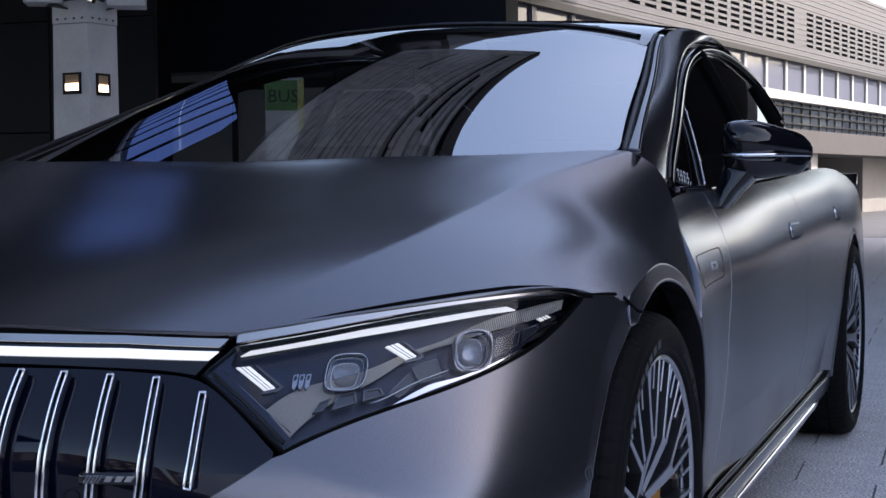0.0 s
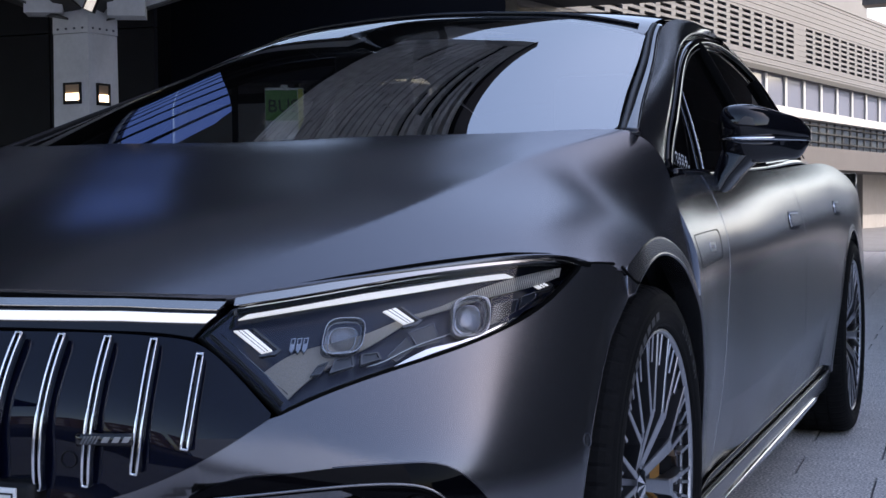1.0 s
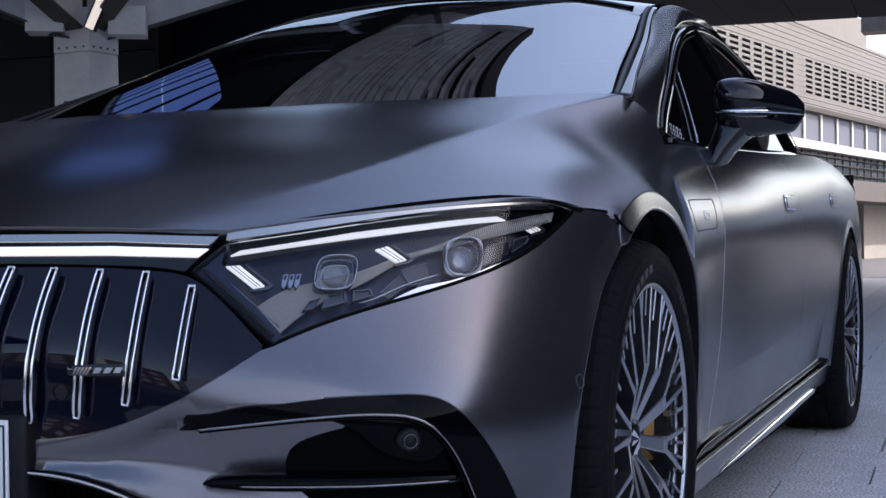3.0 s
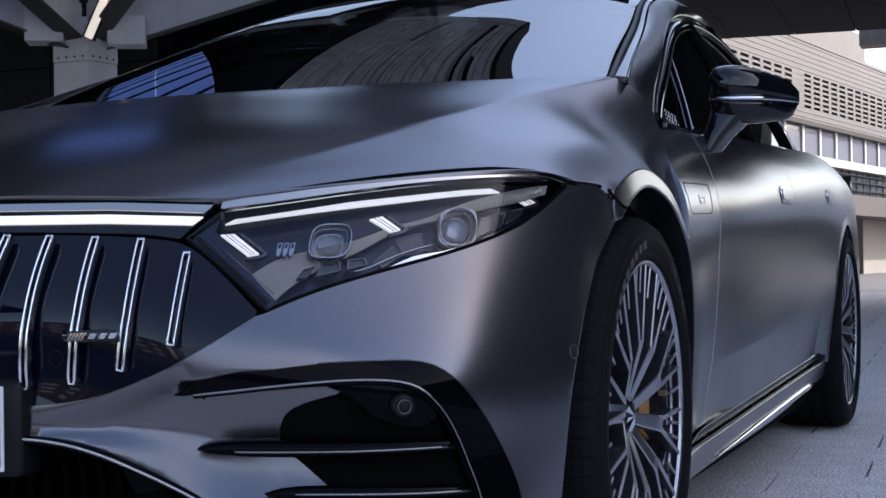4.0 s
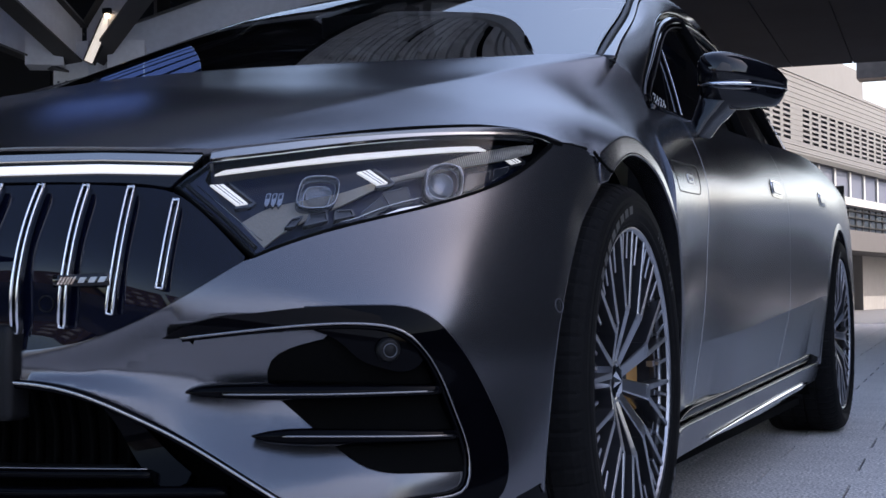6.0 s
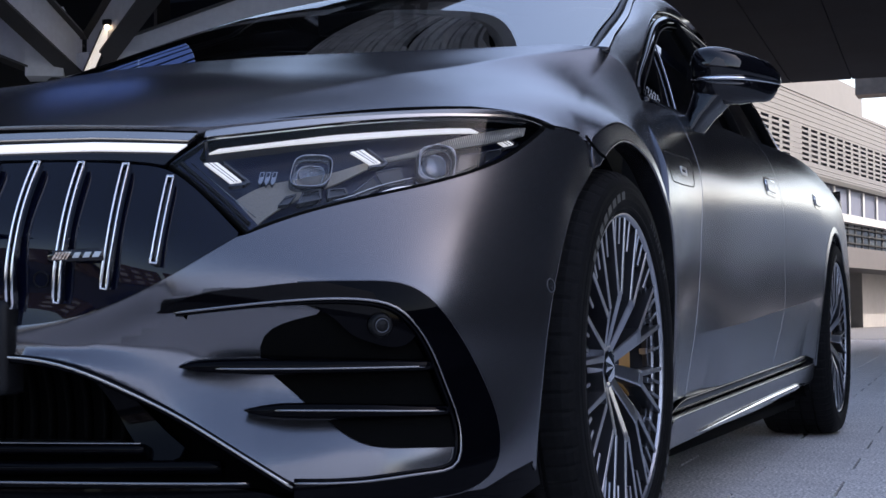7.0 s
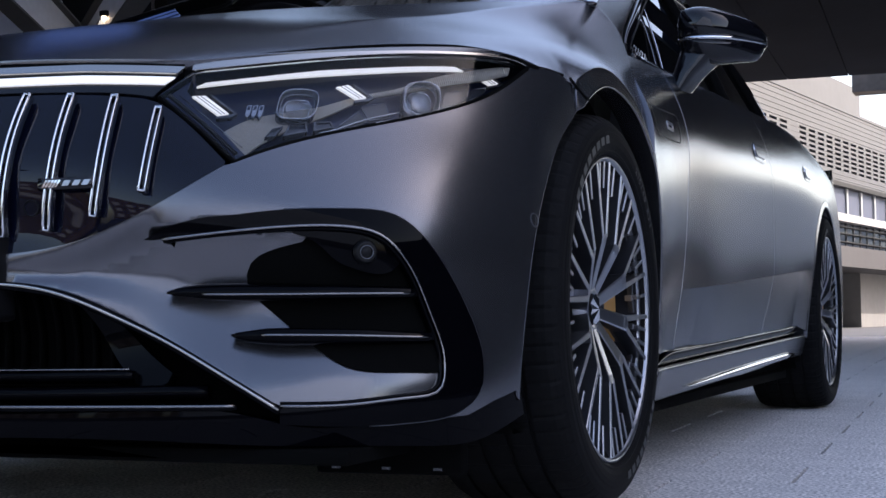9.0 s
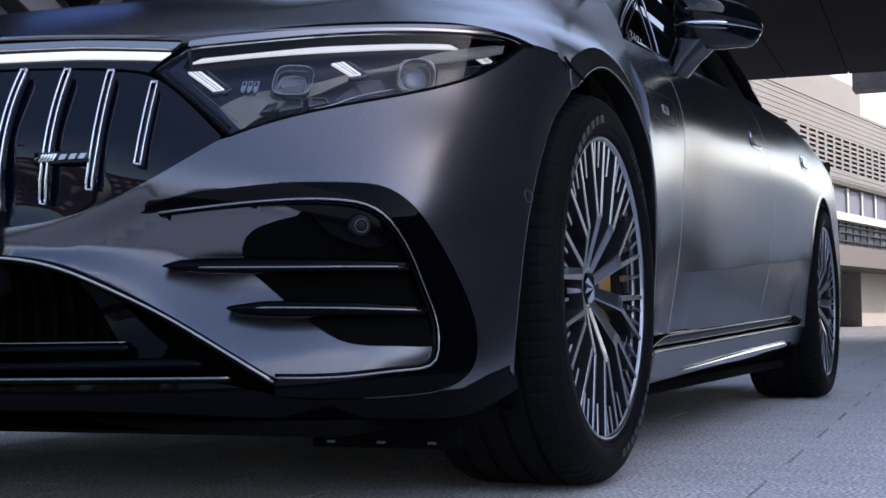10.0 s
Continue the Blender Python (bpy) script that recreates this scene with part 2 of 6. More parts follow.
    if thick:
        count = {}
        for f in faces:
            for i in range(3):
                e = (f[i], f[(i + 1) % 3])
                count[tuple(sorted(e))] = count.get(tuple(sorted(e)), 0) + 1
        back = {}
        inner = pos - nor * thick
        for f in list(faces):
            for i in range(3):
                e = (f[i], f[(i + 1) % 3])
                if count[tuple(sorted(e))] == 1:
                    q = []
                    out = np.cross(pos[e[1]] - pos[e[0]], nor[e[0]])
                    out = out / max(np.linalg.norm(out), 1e-9)
                    for k in (e[1], e[0]):
                        key = (k, 0)
                        if key not in back:
                            back[key] = (len(verts), len(verts) + 1)
                            verts.append(tuple(pos[k])), verts.append(tuple(inner[k]))
                            nn = out * 0.9 + nor[k] * 0.45
                            normals.append(tuple(nn / np.linalg.norm(nn))), normals.append(tuple(out))
                        q.append(back[key])
                    faces.append((q[0][0], q[1][0], q[1][1], q[0][1]))
    me = bpy.data.meshes.new("sheet")
    me.from_pydata(verts, [], faces)
    me.polygons.foreach_set("use_smooth", [True] * len(me.polygons))
    me.normals_split_custom_set_from_vertices(normals)
    return me


def strip(path, widths, normals=None, up=(0, 0, 1), closed=False, profile=None):
    """A bmesh swept along a path of points with a flat-topped or given profile: pairs (across, out) in units of the width."""
    prof = profile or [(-0.5, -0.5), (-0.5, 0.25), (-0.3, 0.5), (0.3, 0.5), (0.5, 0.25), (0.5, -0.5)]
    p = np.asarray(path, float)
    n = len(p)
    t = np.roll(p, -1, 0) - np.roll(p, 1, 0)
    if not closed:
        t[0], t[-1] = p[1] - p[0], p[-1] - p[-2]
    t /= np.maximum(np.linalg.norm(t, axis=1), 1e-9)[:, None]
    o = np.tile(np.asarray(up, float), (n, 1)) if normals is None else np.asarray(normals, float)
    o = o - t * np.einsum("ij,ij->i", o, t)[:, None]
    o /= np.maximum(np.linalg.norm(o, axis=1), 1e-9)[:, None]
    s = np.cross(t, o)
    w = np.broadcast_to(np.asarray(widths, float), (n,)) if np.ndim(widths) < 2 else None
    bm = bmesh.new()
    rings = []
    for i in range(n):
        wa, wo = (w[i], w[i]) if w is not None else widths[i]
        rings.append([bm.verts.new(p[i] + s[i] * a * wa + o[i] * b * wo) for a, b in prof])
    k = len(prof)
    for i in range(n if closed else n - 1):
        a, b = rings[i], rings[(i + 1) % n]
        for j in range(k):
            bm.faces.new((a[j], a[(j + 1) % k], b[(j + 1) % k], b[j]))
    if not closed:
        bm.faces.new(rings[0][::-1])
        bm.faces.new(rings[-1])
    bmesh.ops.recalc_face_normals(bm, faces=bm.faces)
    return bm


def lathe(profile, n=96, closed=False, axis="x"):
    """A ring turned about the x axis from pairs (x, radius)."""
    bm = bmesh.new()
    rings = []
    for i in range(n):
        a = 2 * math.pi * i / n
        rings.append([bm.verts.new((x, r * math.cos(a), r * math.sin(a))) for x, r in profile])
    k = len(profile)
    for i in range(n):
        a, b = rings[i], rings[(i + 1) % n]
        for j in range(k if closed else k - 1):
            bm.faces.new((a[j], b[j], b[(j + 1) % k], a[(j + 1) % k]))
    bmesh.ops.recalc_face_normals(bm, faces=bm.faces)
    return bm


# ---- the car's surfaces: x to its left, y to its tail, z up; front axle at y = 0 ----
WHEELBASE, HUB_Z = 3.21, 0.377
FA = [0, 0.25, 0.49, 0.68, 0.85, 1.00, 1.14, 1.40]


def fascia_row(*xy):
    half = np.array(xy, float).reshape(-1, 2)
    return np.vstack([half[:0:-1] * (-1, 1), half])


FASCIA_Z = [0.13, 0.23, 0.33, 0.41, 0.50, 0.60, 0.69, 0.80]
FASCIA_XY = [
    fascia_row(0, -0.91, 0.25, -0.89, 0.49, -0.845, 0.66, -0.785, 0.79, -0.695, 0.878, -0.575, 0.922, -0.45, 0.955, -0.20),
    fascia_row(0, -0.935, 0.25, -0.915, 0.50, -0.860, 0.67, -0.800, 0.80, -0.712, 0.887, -0.590, 0.932, -0.46, 0.967, -0.20),
    fascia_row(0, -0.915, 0.25, -0.890, 0.49, -0.838, 0.66, -0.780, 0.80, -0.695, 0.886, -0.580, 0.934, -0.46, 0.972, -0.20),
    fascia_row(0, -0.930, 0.25, -0.915, 0.49, -0.841, 0.66, -0.775, 0.80, -0.690, 0.885, -0.575, 0.936, -0.45, 0.974, -0.20),
    fascia_row(0, -0.938, 0.25, -0.907, 0.48, -0.859, 0.66, -0.792, 0.80, -0.692, 0.884, -0.570, 0.936, -0.44, 0.974, -0.20),
    fascia_row(0, -0.938, 0.25, -0.908, 0.48, -0.849, 0.64, -0.765, 0.79, -0.640, 0.876, -0.520, 0.927, -0.40, 0.966, -0.18),
    fascia_row(0, -0.897, 0.25, -0.870, 0.47, -0.805, 0.64, -0.700, 0.775, -0.575, 0.865, -0.455, 0.92, -0.34, 0.95, -0.13),
    fascia_row(0, -0.835, 0.24, -0.808, 0.46, -0.740, 0.63, -0.632, 0.76, -0.510, 0.85, -0.395, 0.91, -0.285, 0.94, -0.10),
]
FASCIA_A = [-a for a in FA[:0:-1]] + FA
fascia_net = Net(FASCIA_A, FASCIA_Z, [np.c_[xy, np.full(len(xy), z)] for z, xy in zip(FASCIA_Z, FASCIA_XY)])


def fascia(a, z):
    return fascia_net(a, z)


def hood_row(*xyz):
    half = np.array(xyz, float).reshape(-1, 3)
    return np.vstack([half[:0:-1] * (-1, 1, 1), half])


HU = [0, 0.28, 0.52, 0.68, 0.80, 0.90, 0.97]
HV = [0, 0.17, 0.36, 0.50, 0.64, 0.82, 0.98, 1.12]
HOOD_ROWS = [
    hood_row(0, -0.843, 0.783, 0.15, -0.838, 0.782, 0.27, -0.822, 0.78, 0.36, -0.801, 0.777, 0.42, -0.782, 0.775, 0.465, -0.765, 0.773, 0.495, -0.75, 0.772),
    hood_row(0, -0.7, 0.848, 0.2, -0.692, 0.8423, 0.3698, -0.674, 0.8309, 0.48, -0.655, 0.8191, 0.5702, -0.637, 0.8094, 0.6307, -0.62, 0.802, 0.672, -0.605, 0.799),
    hood_row(0, -0.53, 0.898, 0.2503, -0.518, 0.894, 0.4635, -0.493, 0.8756, 0.6111, -0.465, 0.8573, 0.7136, -0.438, 0.8429, 0.7878, -0.415, 0.8304, 0.845, -0.4, 0.82),
    hood_row(0, -0.39, 0.933, 0.2784, -0.375, 0.9278, 0.5172, -0.35, 0.9056, 0.678, -0.33, 0.8818, 0.7827, -0.31, 0.8618, 0.8565, -0.298, 0.841, 0.905, -0.288, 0.807),
    hood_row(0, -0.25, 0.963, 0.2911, -0.235, 0.9565, 0.5399, -0.212, 0.9334, 0.7021, -0.185, 0.9084, 0.8124, -0.172, 0.883, 0.8939, -0.178, 0.8532, 0.945, -0.186, 0.79),
    hood_row(0, -0.1, 0.9990, 0.3005, -0.085, 0.9931, 0.5511, -0.05, 0.9736, 0.7083, -0.015, 0.9480, 0.8215, -0.004, 0.9127, 0.9093, -0.002, 0.87, 0.956, 0, 0.838),
    hood_row(0, 0.02, 1.0310, 0.3096, 0.045, 1.0280, 0.5698, 0.095, 1.0140, 0.7204, 0.145, 0.9922, 0.8269, 0.172, 0.9465, 0.9101, 0.177, 0.8801, 0.962, 0.177, 0.811),
    hood_row(0, 0.12, 1.042, 0.33, 0.16, 1.048, 0.62, 0.245, 1.05, 0.797, 0.345, 1.046, 0.86, 0.425, 1.005, 0.905, 0.408, 0.895, 0.966, 0.323, 0.719),
]
HOOD_U = [-u for u in HU[:0:-1]] + HU
hood_base = Net(HOOD_U, HV, HOOD_ROWS)


CREASE_V = np.linspace(0.0, 1.12, 60)
CREASE_U = basis([0.1, 0.31, 0.5, 0.7, 0.9, 1.1], CREASE_V) @ np.array([0.72, 0.652, 0.612, 0.612, 0.646, 0.69])


def hood_net(u, v):
    """The hood with a soft crease that runs back to each foot of the windscreen."""
    u, v = np.asarray(u, float), np.asarray(v, float)
    p = np.array(hood_base(u, v))
    t = np.clip((v - 0.12) / 0.5, 0, 1)
    line = np.interp(v, CREASE_V, CREASE_U)
    off = np.sqrt((np.abs(u) - line) ** 2 + 0.007 ** 2) - 0.007
    p[:, 2] += 0.012 * t * t * (3 - 2 * t) * np.exp(-off / 0.10)
    return p


SIDE_Y = [0.38, 0.60, 1.00, 1.60, 2.40, 2.85, 3.21, 4.10]
SIDE_Z = [0.20, 0.30, 0.42, 0.55, 0.68, 0.80, 0.88, 0.94, 0.985]
SIDE_X = [
    (0.940, 0.905, 0.9415, 0.947, 0.947, 0.920, 0.940, 0.90),
    (0.955, 0.918, 0.945, 0.951, 0.951, 0.935, 0.950, 0.905),
    (0.963, 0.930, 0.949, 0.9555, 0.955, 0.949, 0.958, 0.91),
    (0.967, 0.941, 0.9525, 0.9595, 0.9588, 0.960, 0.963, 0.91),
    (0.965, 0.944, 0.955, 0.963, 0.962, 0.962, 0.963, 0.905),
    (0.952, 0.938, 0.953, 0.963, 0.962, 0.957, 0.952, 0.89),
    (0.915, 0.912, 0.932, 0.945, 0.945, 0.938, 0.928, 0.86),
    (0.882, 0.880, 0.903, 0.918, 0.918, 0.910, 0.892, 0.81),
    (0.855, 0.852, 0.868, 0.880, 0.882, 0.872, 0.850, 0.76),
]


def door_crease(y):
    """Height of the sharp line along the doors; below it they tuck under."""
    return 0.417 + 0.052 * (np.asarray(y, float) - 0.6)


def body_side(y, z):
    y, z = np.asarray(y, float), np.asarray(z, float)
    rise = 0.030 * (y - 0.6) * np.clip((z - 0.55) / 0.40, 0, 1)
    x = np.einsum("ni,nj,ij->n", basis(SIDE_Z, z - rise), basis(SIDE_Y, y), np.array(SIDE_X))
    tuck = np.interp(y, [0.60, 0.70, 0.90, 1.00, 1.60, 2.40, 2.52, 2.75, 2.85], [0, 0.02, 0.17, 0.19, 0.19, 0.165, 0.155, 0.02, 0])
    x -= tuck * np.maximum(door_crease(y) - z, 0)
    return np.c_[x, y, z]


def side_glass(y, z):
    y, z = np.asarray(y, float), np.asarray(z, float)
    return np.c_[0.872 - 0.42 * (z - 0.97) - 0.25 * (z - 0.97) ** 2 - 0.02 * (y - 1.6) ** 2, y, z]


# greenhouse: windscreen and roof as one arched sheet, side glass as a leaning one
ROOF_ROWS = [
    hood_row(0, 0.14, 1.030, 0.33, 0.18, 1.036, 0.62, 0.265, 1.045, 0.80, 0.36, 1.047),
    hood_row(0, 0.50, 1.190, 0.30, 0.53, 1.188, 0.56, 0.60, 1.178, 0.735, 0.70, 1.160),
    hood_row(0, 0.90, 1.345, 0.28, 0.93, 1.340, 0.51, 0.99, 1.320, 0.665, 1.08, 1.285),
    hood_row(0, 1.25, 1.440, 0.26, 1.27, 1.433, 0.47, 1.31, 1.416, 0.61, 1.38, 1.390),
    hood_row(0, 1.80, 1.495, 0.26, 1.80, 1.488, 0.46, 1.80, 1.480, 0.60, 1.80, 1.460),
    hood_row(0, 2.50, 1.465, 0.26, 2.50, 1.458, 0.46, 2.50, 1.455, 0.60, 2.50, 1.440),
    hood_row(0, 3.30, 1.310, 0.26, 3.30, 1.303, 0.46, 3.30, 1.290, 0.60, 3.30, 1.265),
    hood_row(0, 4.05, 1.080, 0.26, 4.05, 1.076, 0.46, 4.05, 1.06, 0.60, 4.05, 1.03),
]
ROOF_U = [-0.8, -0.6, -0.32, 0, 0.32, 0.6, 0.8]
ROOF_V = [0, 0.40, 0.83, 1.20, 1.75, 2.45, 3.27, 4.05]
roof_net = Net(ROOF_U, ROOF_V, ROOF_ROWS)

# ---- the car ----
car = thing("car", "matte dark grey electric saloon parked on pale paving", "car")
ARCH_Z, ARCH_T = 0.372, [-30, -15, 0, 14, 30, 45, 58, 75, 92, 106, 123, 138, 152, 166, 182, 200, 215]
ARCH_RADII = {0: (0.520, 0.486, 0.448, 0.434, 0.411, 0.397, 0.399, 0.417, 0.435, 0.444, 0.456, 0.453, 0.440, 0.426, 0.418, 0.420, 0.43), 1: (0.445, 0.435, 0.425, 0.42, 0.417, 0.414, 0.412, 0.414, 0.414, 0.414, 0.414, 0.414, 0.415, 0.417, 0.42, 0.43, 0.44)}
FLARES = {0: (0.003, 0.003, 0.004, 0.010, 0.026, 0.042, 0.049, 0.044, 0.033, 0.026, 0.020, 0.017, 0.013, 0.008, 0.005, 0.004, 0.004), 1: (0.01,) * 4 + (0.022,) * 9 + (0.012,) * 4}


def flare(axle, degrees):
    return basis(ARCH_T, np.atleast_1d(degrees)) @ np.array(FLARES[axle])


AXLES = (0.0, WHEELBASE)


def arch_r(axle, degrees):
    return basis(ARCH_T, np.atleast_1d(degrees)) @ np.array(ARCH_RADII[axle])


def arch_yz(axle, d0, d1, n, extra=0.0):
    """Points y, z on a wheel arch from d0 to d1 degrees, counted from the front over the top."""
    d = np.linspace(d0, d1, n)
    r = arch_r(axle, d) + extra * flare(axle, d)
    return np.c_[AXLES[axle] - r * np.cos(np.radians(d)), ARCH_Z + r * np.sin(np.radians(d))]


def fascia_a(y, z):
    """The fascia's a at a given y and z on its flank."""
    lo, hi = 0.6, 1.8
    for _ in range(40):
        mid = (lo + hi) / 2
        if fascia([mid], [z])[0][1] < y:
            lo = mid
        else:
            hi = mid
    return lo


def flip(me):
    """A mirrored copy of a mesh, for the car's other side."""
    o = me.copy()
    n = len(o.vertices)
    co = np.empty(n * 3)
    o.vertices.foreach_get("co", co)
    co = co.reshape(-1, 3) * (-1, 1, 1)
    nor = np.empty(len(o.loops) * 3)
    o.corner_normals.foreach_get("vector", nor)
    nor = nor.reshape(-1, 3) * (-1, 1, 1)
    vi = np.empty(len(o.loops), int)
    o.loops.foreach_get("vertex_index", vi)
    vn = np.zeros((n, 3))
    vn[vi] = nor
    o.vertices.foreach_set("co", co.ravel())
    o.flip_normals()
    o.update()
    o.normals_split_custom_set_from_vertices([tuple(v) for v in vn])
    return o


def panel(name, me, mat, parent, label="", both=True):
    """A body panel on the car's left, and its mirror image on the right."""
    out = [mesh_part(name, me, mat, parent, label, smooth=False)]
    if both:
        twin = flip(me)
        ob = new(name, twin)
        ob.parent = parent
        if label:
            tagged(ob, label=label)
        out.append(ob)
    return out


# lines on the fascia, in a (round the nose) and z
LAMP_TOP = curve([(0.523, 0.752), (0.60, 0.763), (0.715, 0.781), (0.85, 0.797), (0.956, 0.804), (1.03, 0.806), (1.075, 0.803), (1.108, 0.797)], 40)
LAMP_LOW = curve([(1.108, 0.797), (1.074, 0.775), (1.02, 0.743), (0.945, 0.712), (0.855, 0.685), (0.77, 0.662), (0.70, 0.639), (0.623, 0.606)], 40)
LAMP_A, LAMP_B = (0.623, 0.606), (0.482, 0.713)
lamp_loop = np.vstack([LAMP_TOP, LAMP_LOW[1:], [LAMP_B]])
GRILLE_LOW = curve([(0, 0.458), (0.25, 0.468), (0.345, 0.479), (0.44, 0.508), (0.534, 0.553), (0.61, 0.597)], 40)
GRILLE_TOP = curve([(0, 0.722), (0.20, 0.722), (0.36, 0.719), (0.43, 0.714), (0.476, 0.706), (0.53, 0.672), (0.61, 0.606)], 40)


def doubled(line):
    """A line from the middle outwards, carried over to the other side."""
    l = np.asarray(line)
    return np.vstack([l[::-1] * (-1, 1), l[1:]])


grille_loop = np.vstack([doubled(GRILLE_LOW), doubled(GRILLE_TOP)[::-1]])
VENT_OUT = curve([(0.484, 0.486), (0.535, 0.508), (0.62, 0.520), (0.70, 0.527), (0.785, 0.528), (0.85, 0.522), (0.90, 0.495), (0.95, 0.440), (0.995, 0.370), (1.027, 0.298), (1.022, 0.250), (0.976, 0.218), (0.90, 0.207), (0.78, 0.205), (0.68, 0.210)], 60)
VENT_IN = curve([(0.498, 0.485), (0.615, 0.4965), (0.70, 0.502), (0.782, 0.501), (0.835, 0.489), (0.88, 0.447), (0.918, 0.369), (0.946, 0.290), (0.940, 0.256), (0.895, 0.244), (0.784, 0.236), (0.68, 0.236)], 60)
VENT_FLOOR = curve([(0.937, 0.278), (0.87, 0.281), (0.78, 0.292), (0.745, 0.310), (0.68, 0.354), (0.645, 0.380), (0.612, 0.420), (0.618, 0.445), (0.66, 0.470), (0.72, 0.484)], 30)
LOW_EDGE = curve([(0, 0.425), (0.20, 0.424), (0.30, 0.419), (0.351, 0.407), (0.42, 0.375), (0.51, 0.327), (0.60, 0.275), (0.68, 0.230)], 40)

# bumper skin
arch_line = [(fascia_a(y, z), z) for y, z in arch_yz(0, -17, 65.5, 60, 0)]
arch_line += [(fascia_a(y, z), z) for y, z in arch_yz(0, 65.4, 65.5, 2, 1)[:1]]
hood_line = [(1.115, 0.801), (1.15, 0.801), (1.21, 0.798)]
bumper_loop = np.vstack([
    LOW_EDGE[:-3], [(0.690, 0.233), (0.715, 0.209)], VENT_OUT[::-1][3:8], [(1.0, 0.212), (1.06, 0.232), (1.12, 0.245)],
    arch_line, hood_line[::-1], LAMP_LOW + (0.004, -0.004), GRILLE_LOW[::-1]])


def swell(degrees):
    """How far the bumper swells out to meet the hood's flank over the wheel."""
    t = np.clip((np.asarray(degrees, float) - 46) / 19.5, 0, 1)
    return 0.0098 * t * t * (3 - 2 * t)


VENT_ZONE = np.vstack([[(0.28, 0.25), (0.28, 0.485)], VENT_IN])


def recess(a, z):
    """How deep the skin lies behind the vent's rim: deepest under its upper edge, running out to the scoop below."""
    a, z = np.asarray(a, float), np.asarray(z, float)
    q = np.c_[a, z]
    gap = np.where(within(q, VENT_ZONE), 0.0, np.linalg.norm(q[:, None] - VENT_IN[None], axis=2).min(1))
    ease = lambda t: np.clip(t, 0, 1) ** 2 * (3 - 2 * np.clip(t, 0, 1))
    low = np.maximum(0.262, np.interp(a, LOW_EDGE[:, 0], LOW_EDGE[:, 1]))
    high = np.interp(a, [0.30, 0.50, 0.67], [0.442, 0.436, 0.392])
    depth = np.interp(a, [0.16, 0.30, 0.40, 0.50, 0.67], [0.004, 0.013, 0.023, 0.031, 0.030])
    # towards the number plate the scoop runs out under the grille's edge, outside it runs on below the vent
    side = ease((a - 0.455) / 0.06)
    top = np.interp(a, GRILLE_LOW[:, 0], GRILLE_LOW[:, 1]) - 0.002
    fade = ease((top - z) / 0.045) * (1 - side) + ease(1 - gap / 0.02) * side
    return np.where(a > 0.16, depth * ease((z - low) / (high - low)) * fade * ease((a - 0.16) / 0.12), 0.0)


def bumper_skin(a, z):
    """The fascia with a shallow facet round the front of the wheel arch."""
    p = np.array(fascia(a, z))
    dy, dz = p[:, 1], p[:, 2] - ARCH_Z
    th = np.degrees(np.arctan2(dz, -dy))
    near = (th > -25) & (th < 80)
    f = np.where(near, flare(0, np.clip(th, -25, 80)), 0.01)
    s = (np.hypot(dy, dz) - arch_r(0, np.clip(th, -25, 80))) / f
    p[:, 0] += np.where(near & (np.asarray(a) > 0.9), -0.10 * f * np.clip(1 - s, 0, 1) + swell(th) * np.clip(1 - s / 3, 0, 1), 0)
    p[:, 1] += recess(a, z)
    return p


skin = sheet(bumper_skin, bumper_loop, [], 0.012, thick=0.02)
bumper = panel("bumper", skin, PAINT, car)[0]

# hood, both sides in one, its edge drawn down to the wheel arch
top_arc_yz = arch_yz(0, 65.5, 133.5, 80, 1)


def hood_skin(u, v, form=hood_net):
    p = form(u, v)
    u, v = np.asarray(u, float), np.asarray(v, float)
    e = hood_net(np.full(len(v), HU[-1]), v)
    w = np.clip((np.abs(u) - 0.865) / 0.105, 0, 1) ** 2 * np.clip((e[:, 1] + 0.25) / 0.09, 0, 1)
    p[:, 2] += w * (np.interp(e[:, 1], top_arc_yz[:, 0], top_arc_yz[:, 1]) - e[:, 2])
    return p


hood_rect = np.vstack([np.c_[np.linspace(-0.97, 0.97, 90), np.zeros(90)], np.c_[np.linspace(0.97, -0.97, 90), np.full(90, 1.12)]])
hood = mesh_part("hood", sheet(hood_skin, hood_rect, [], 0.012, thick=0.02, ease=230, even=lambda u, v: hood_skin(u, v, hood_base)), PAINT, car, smooth=False)

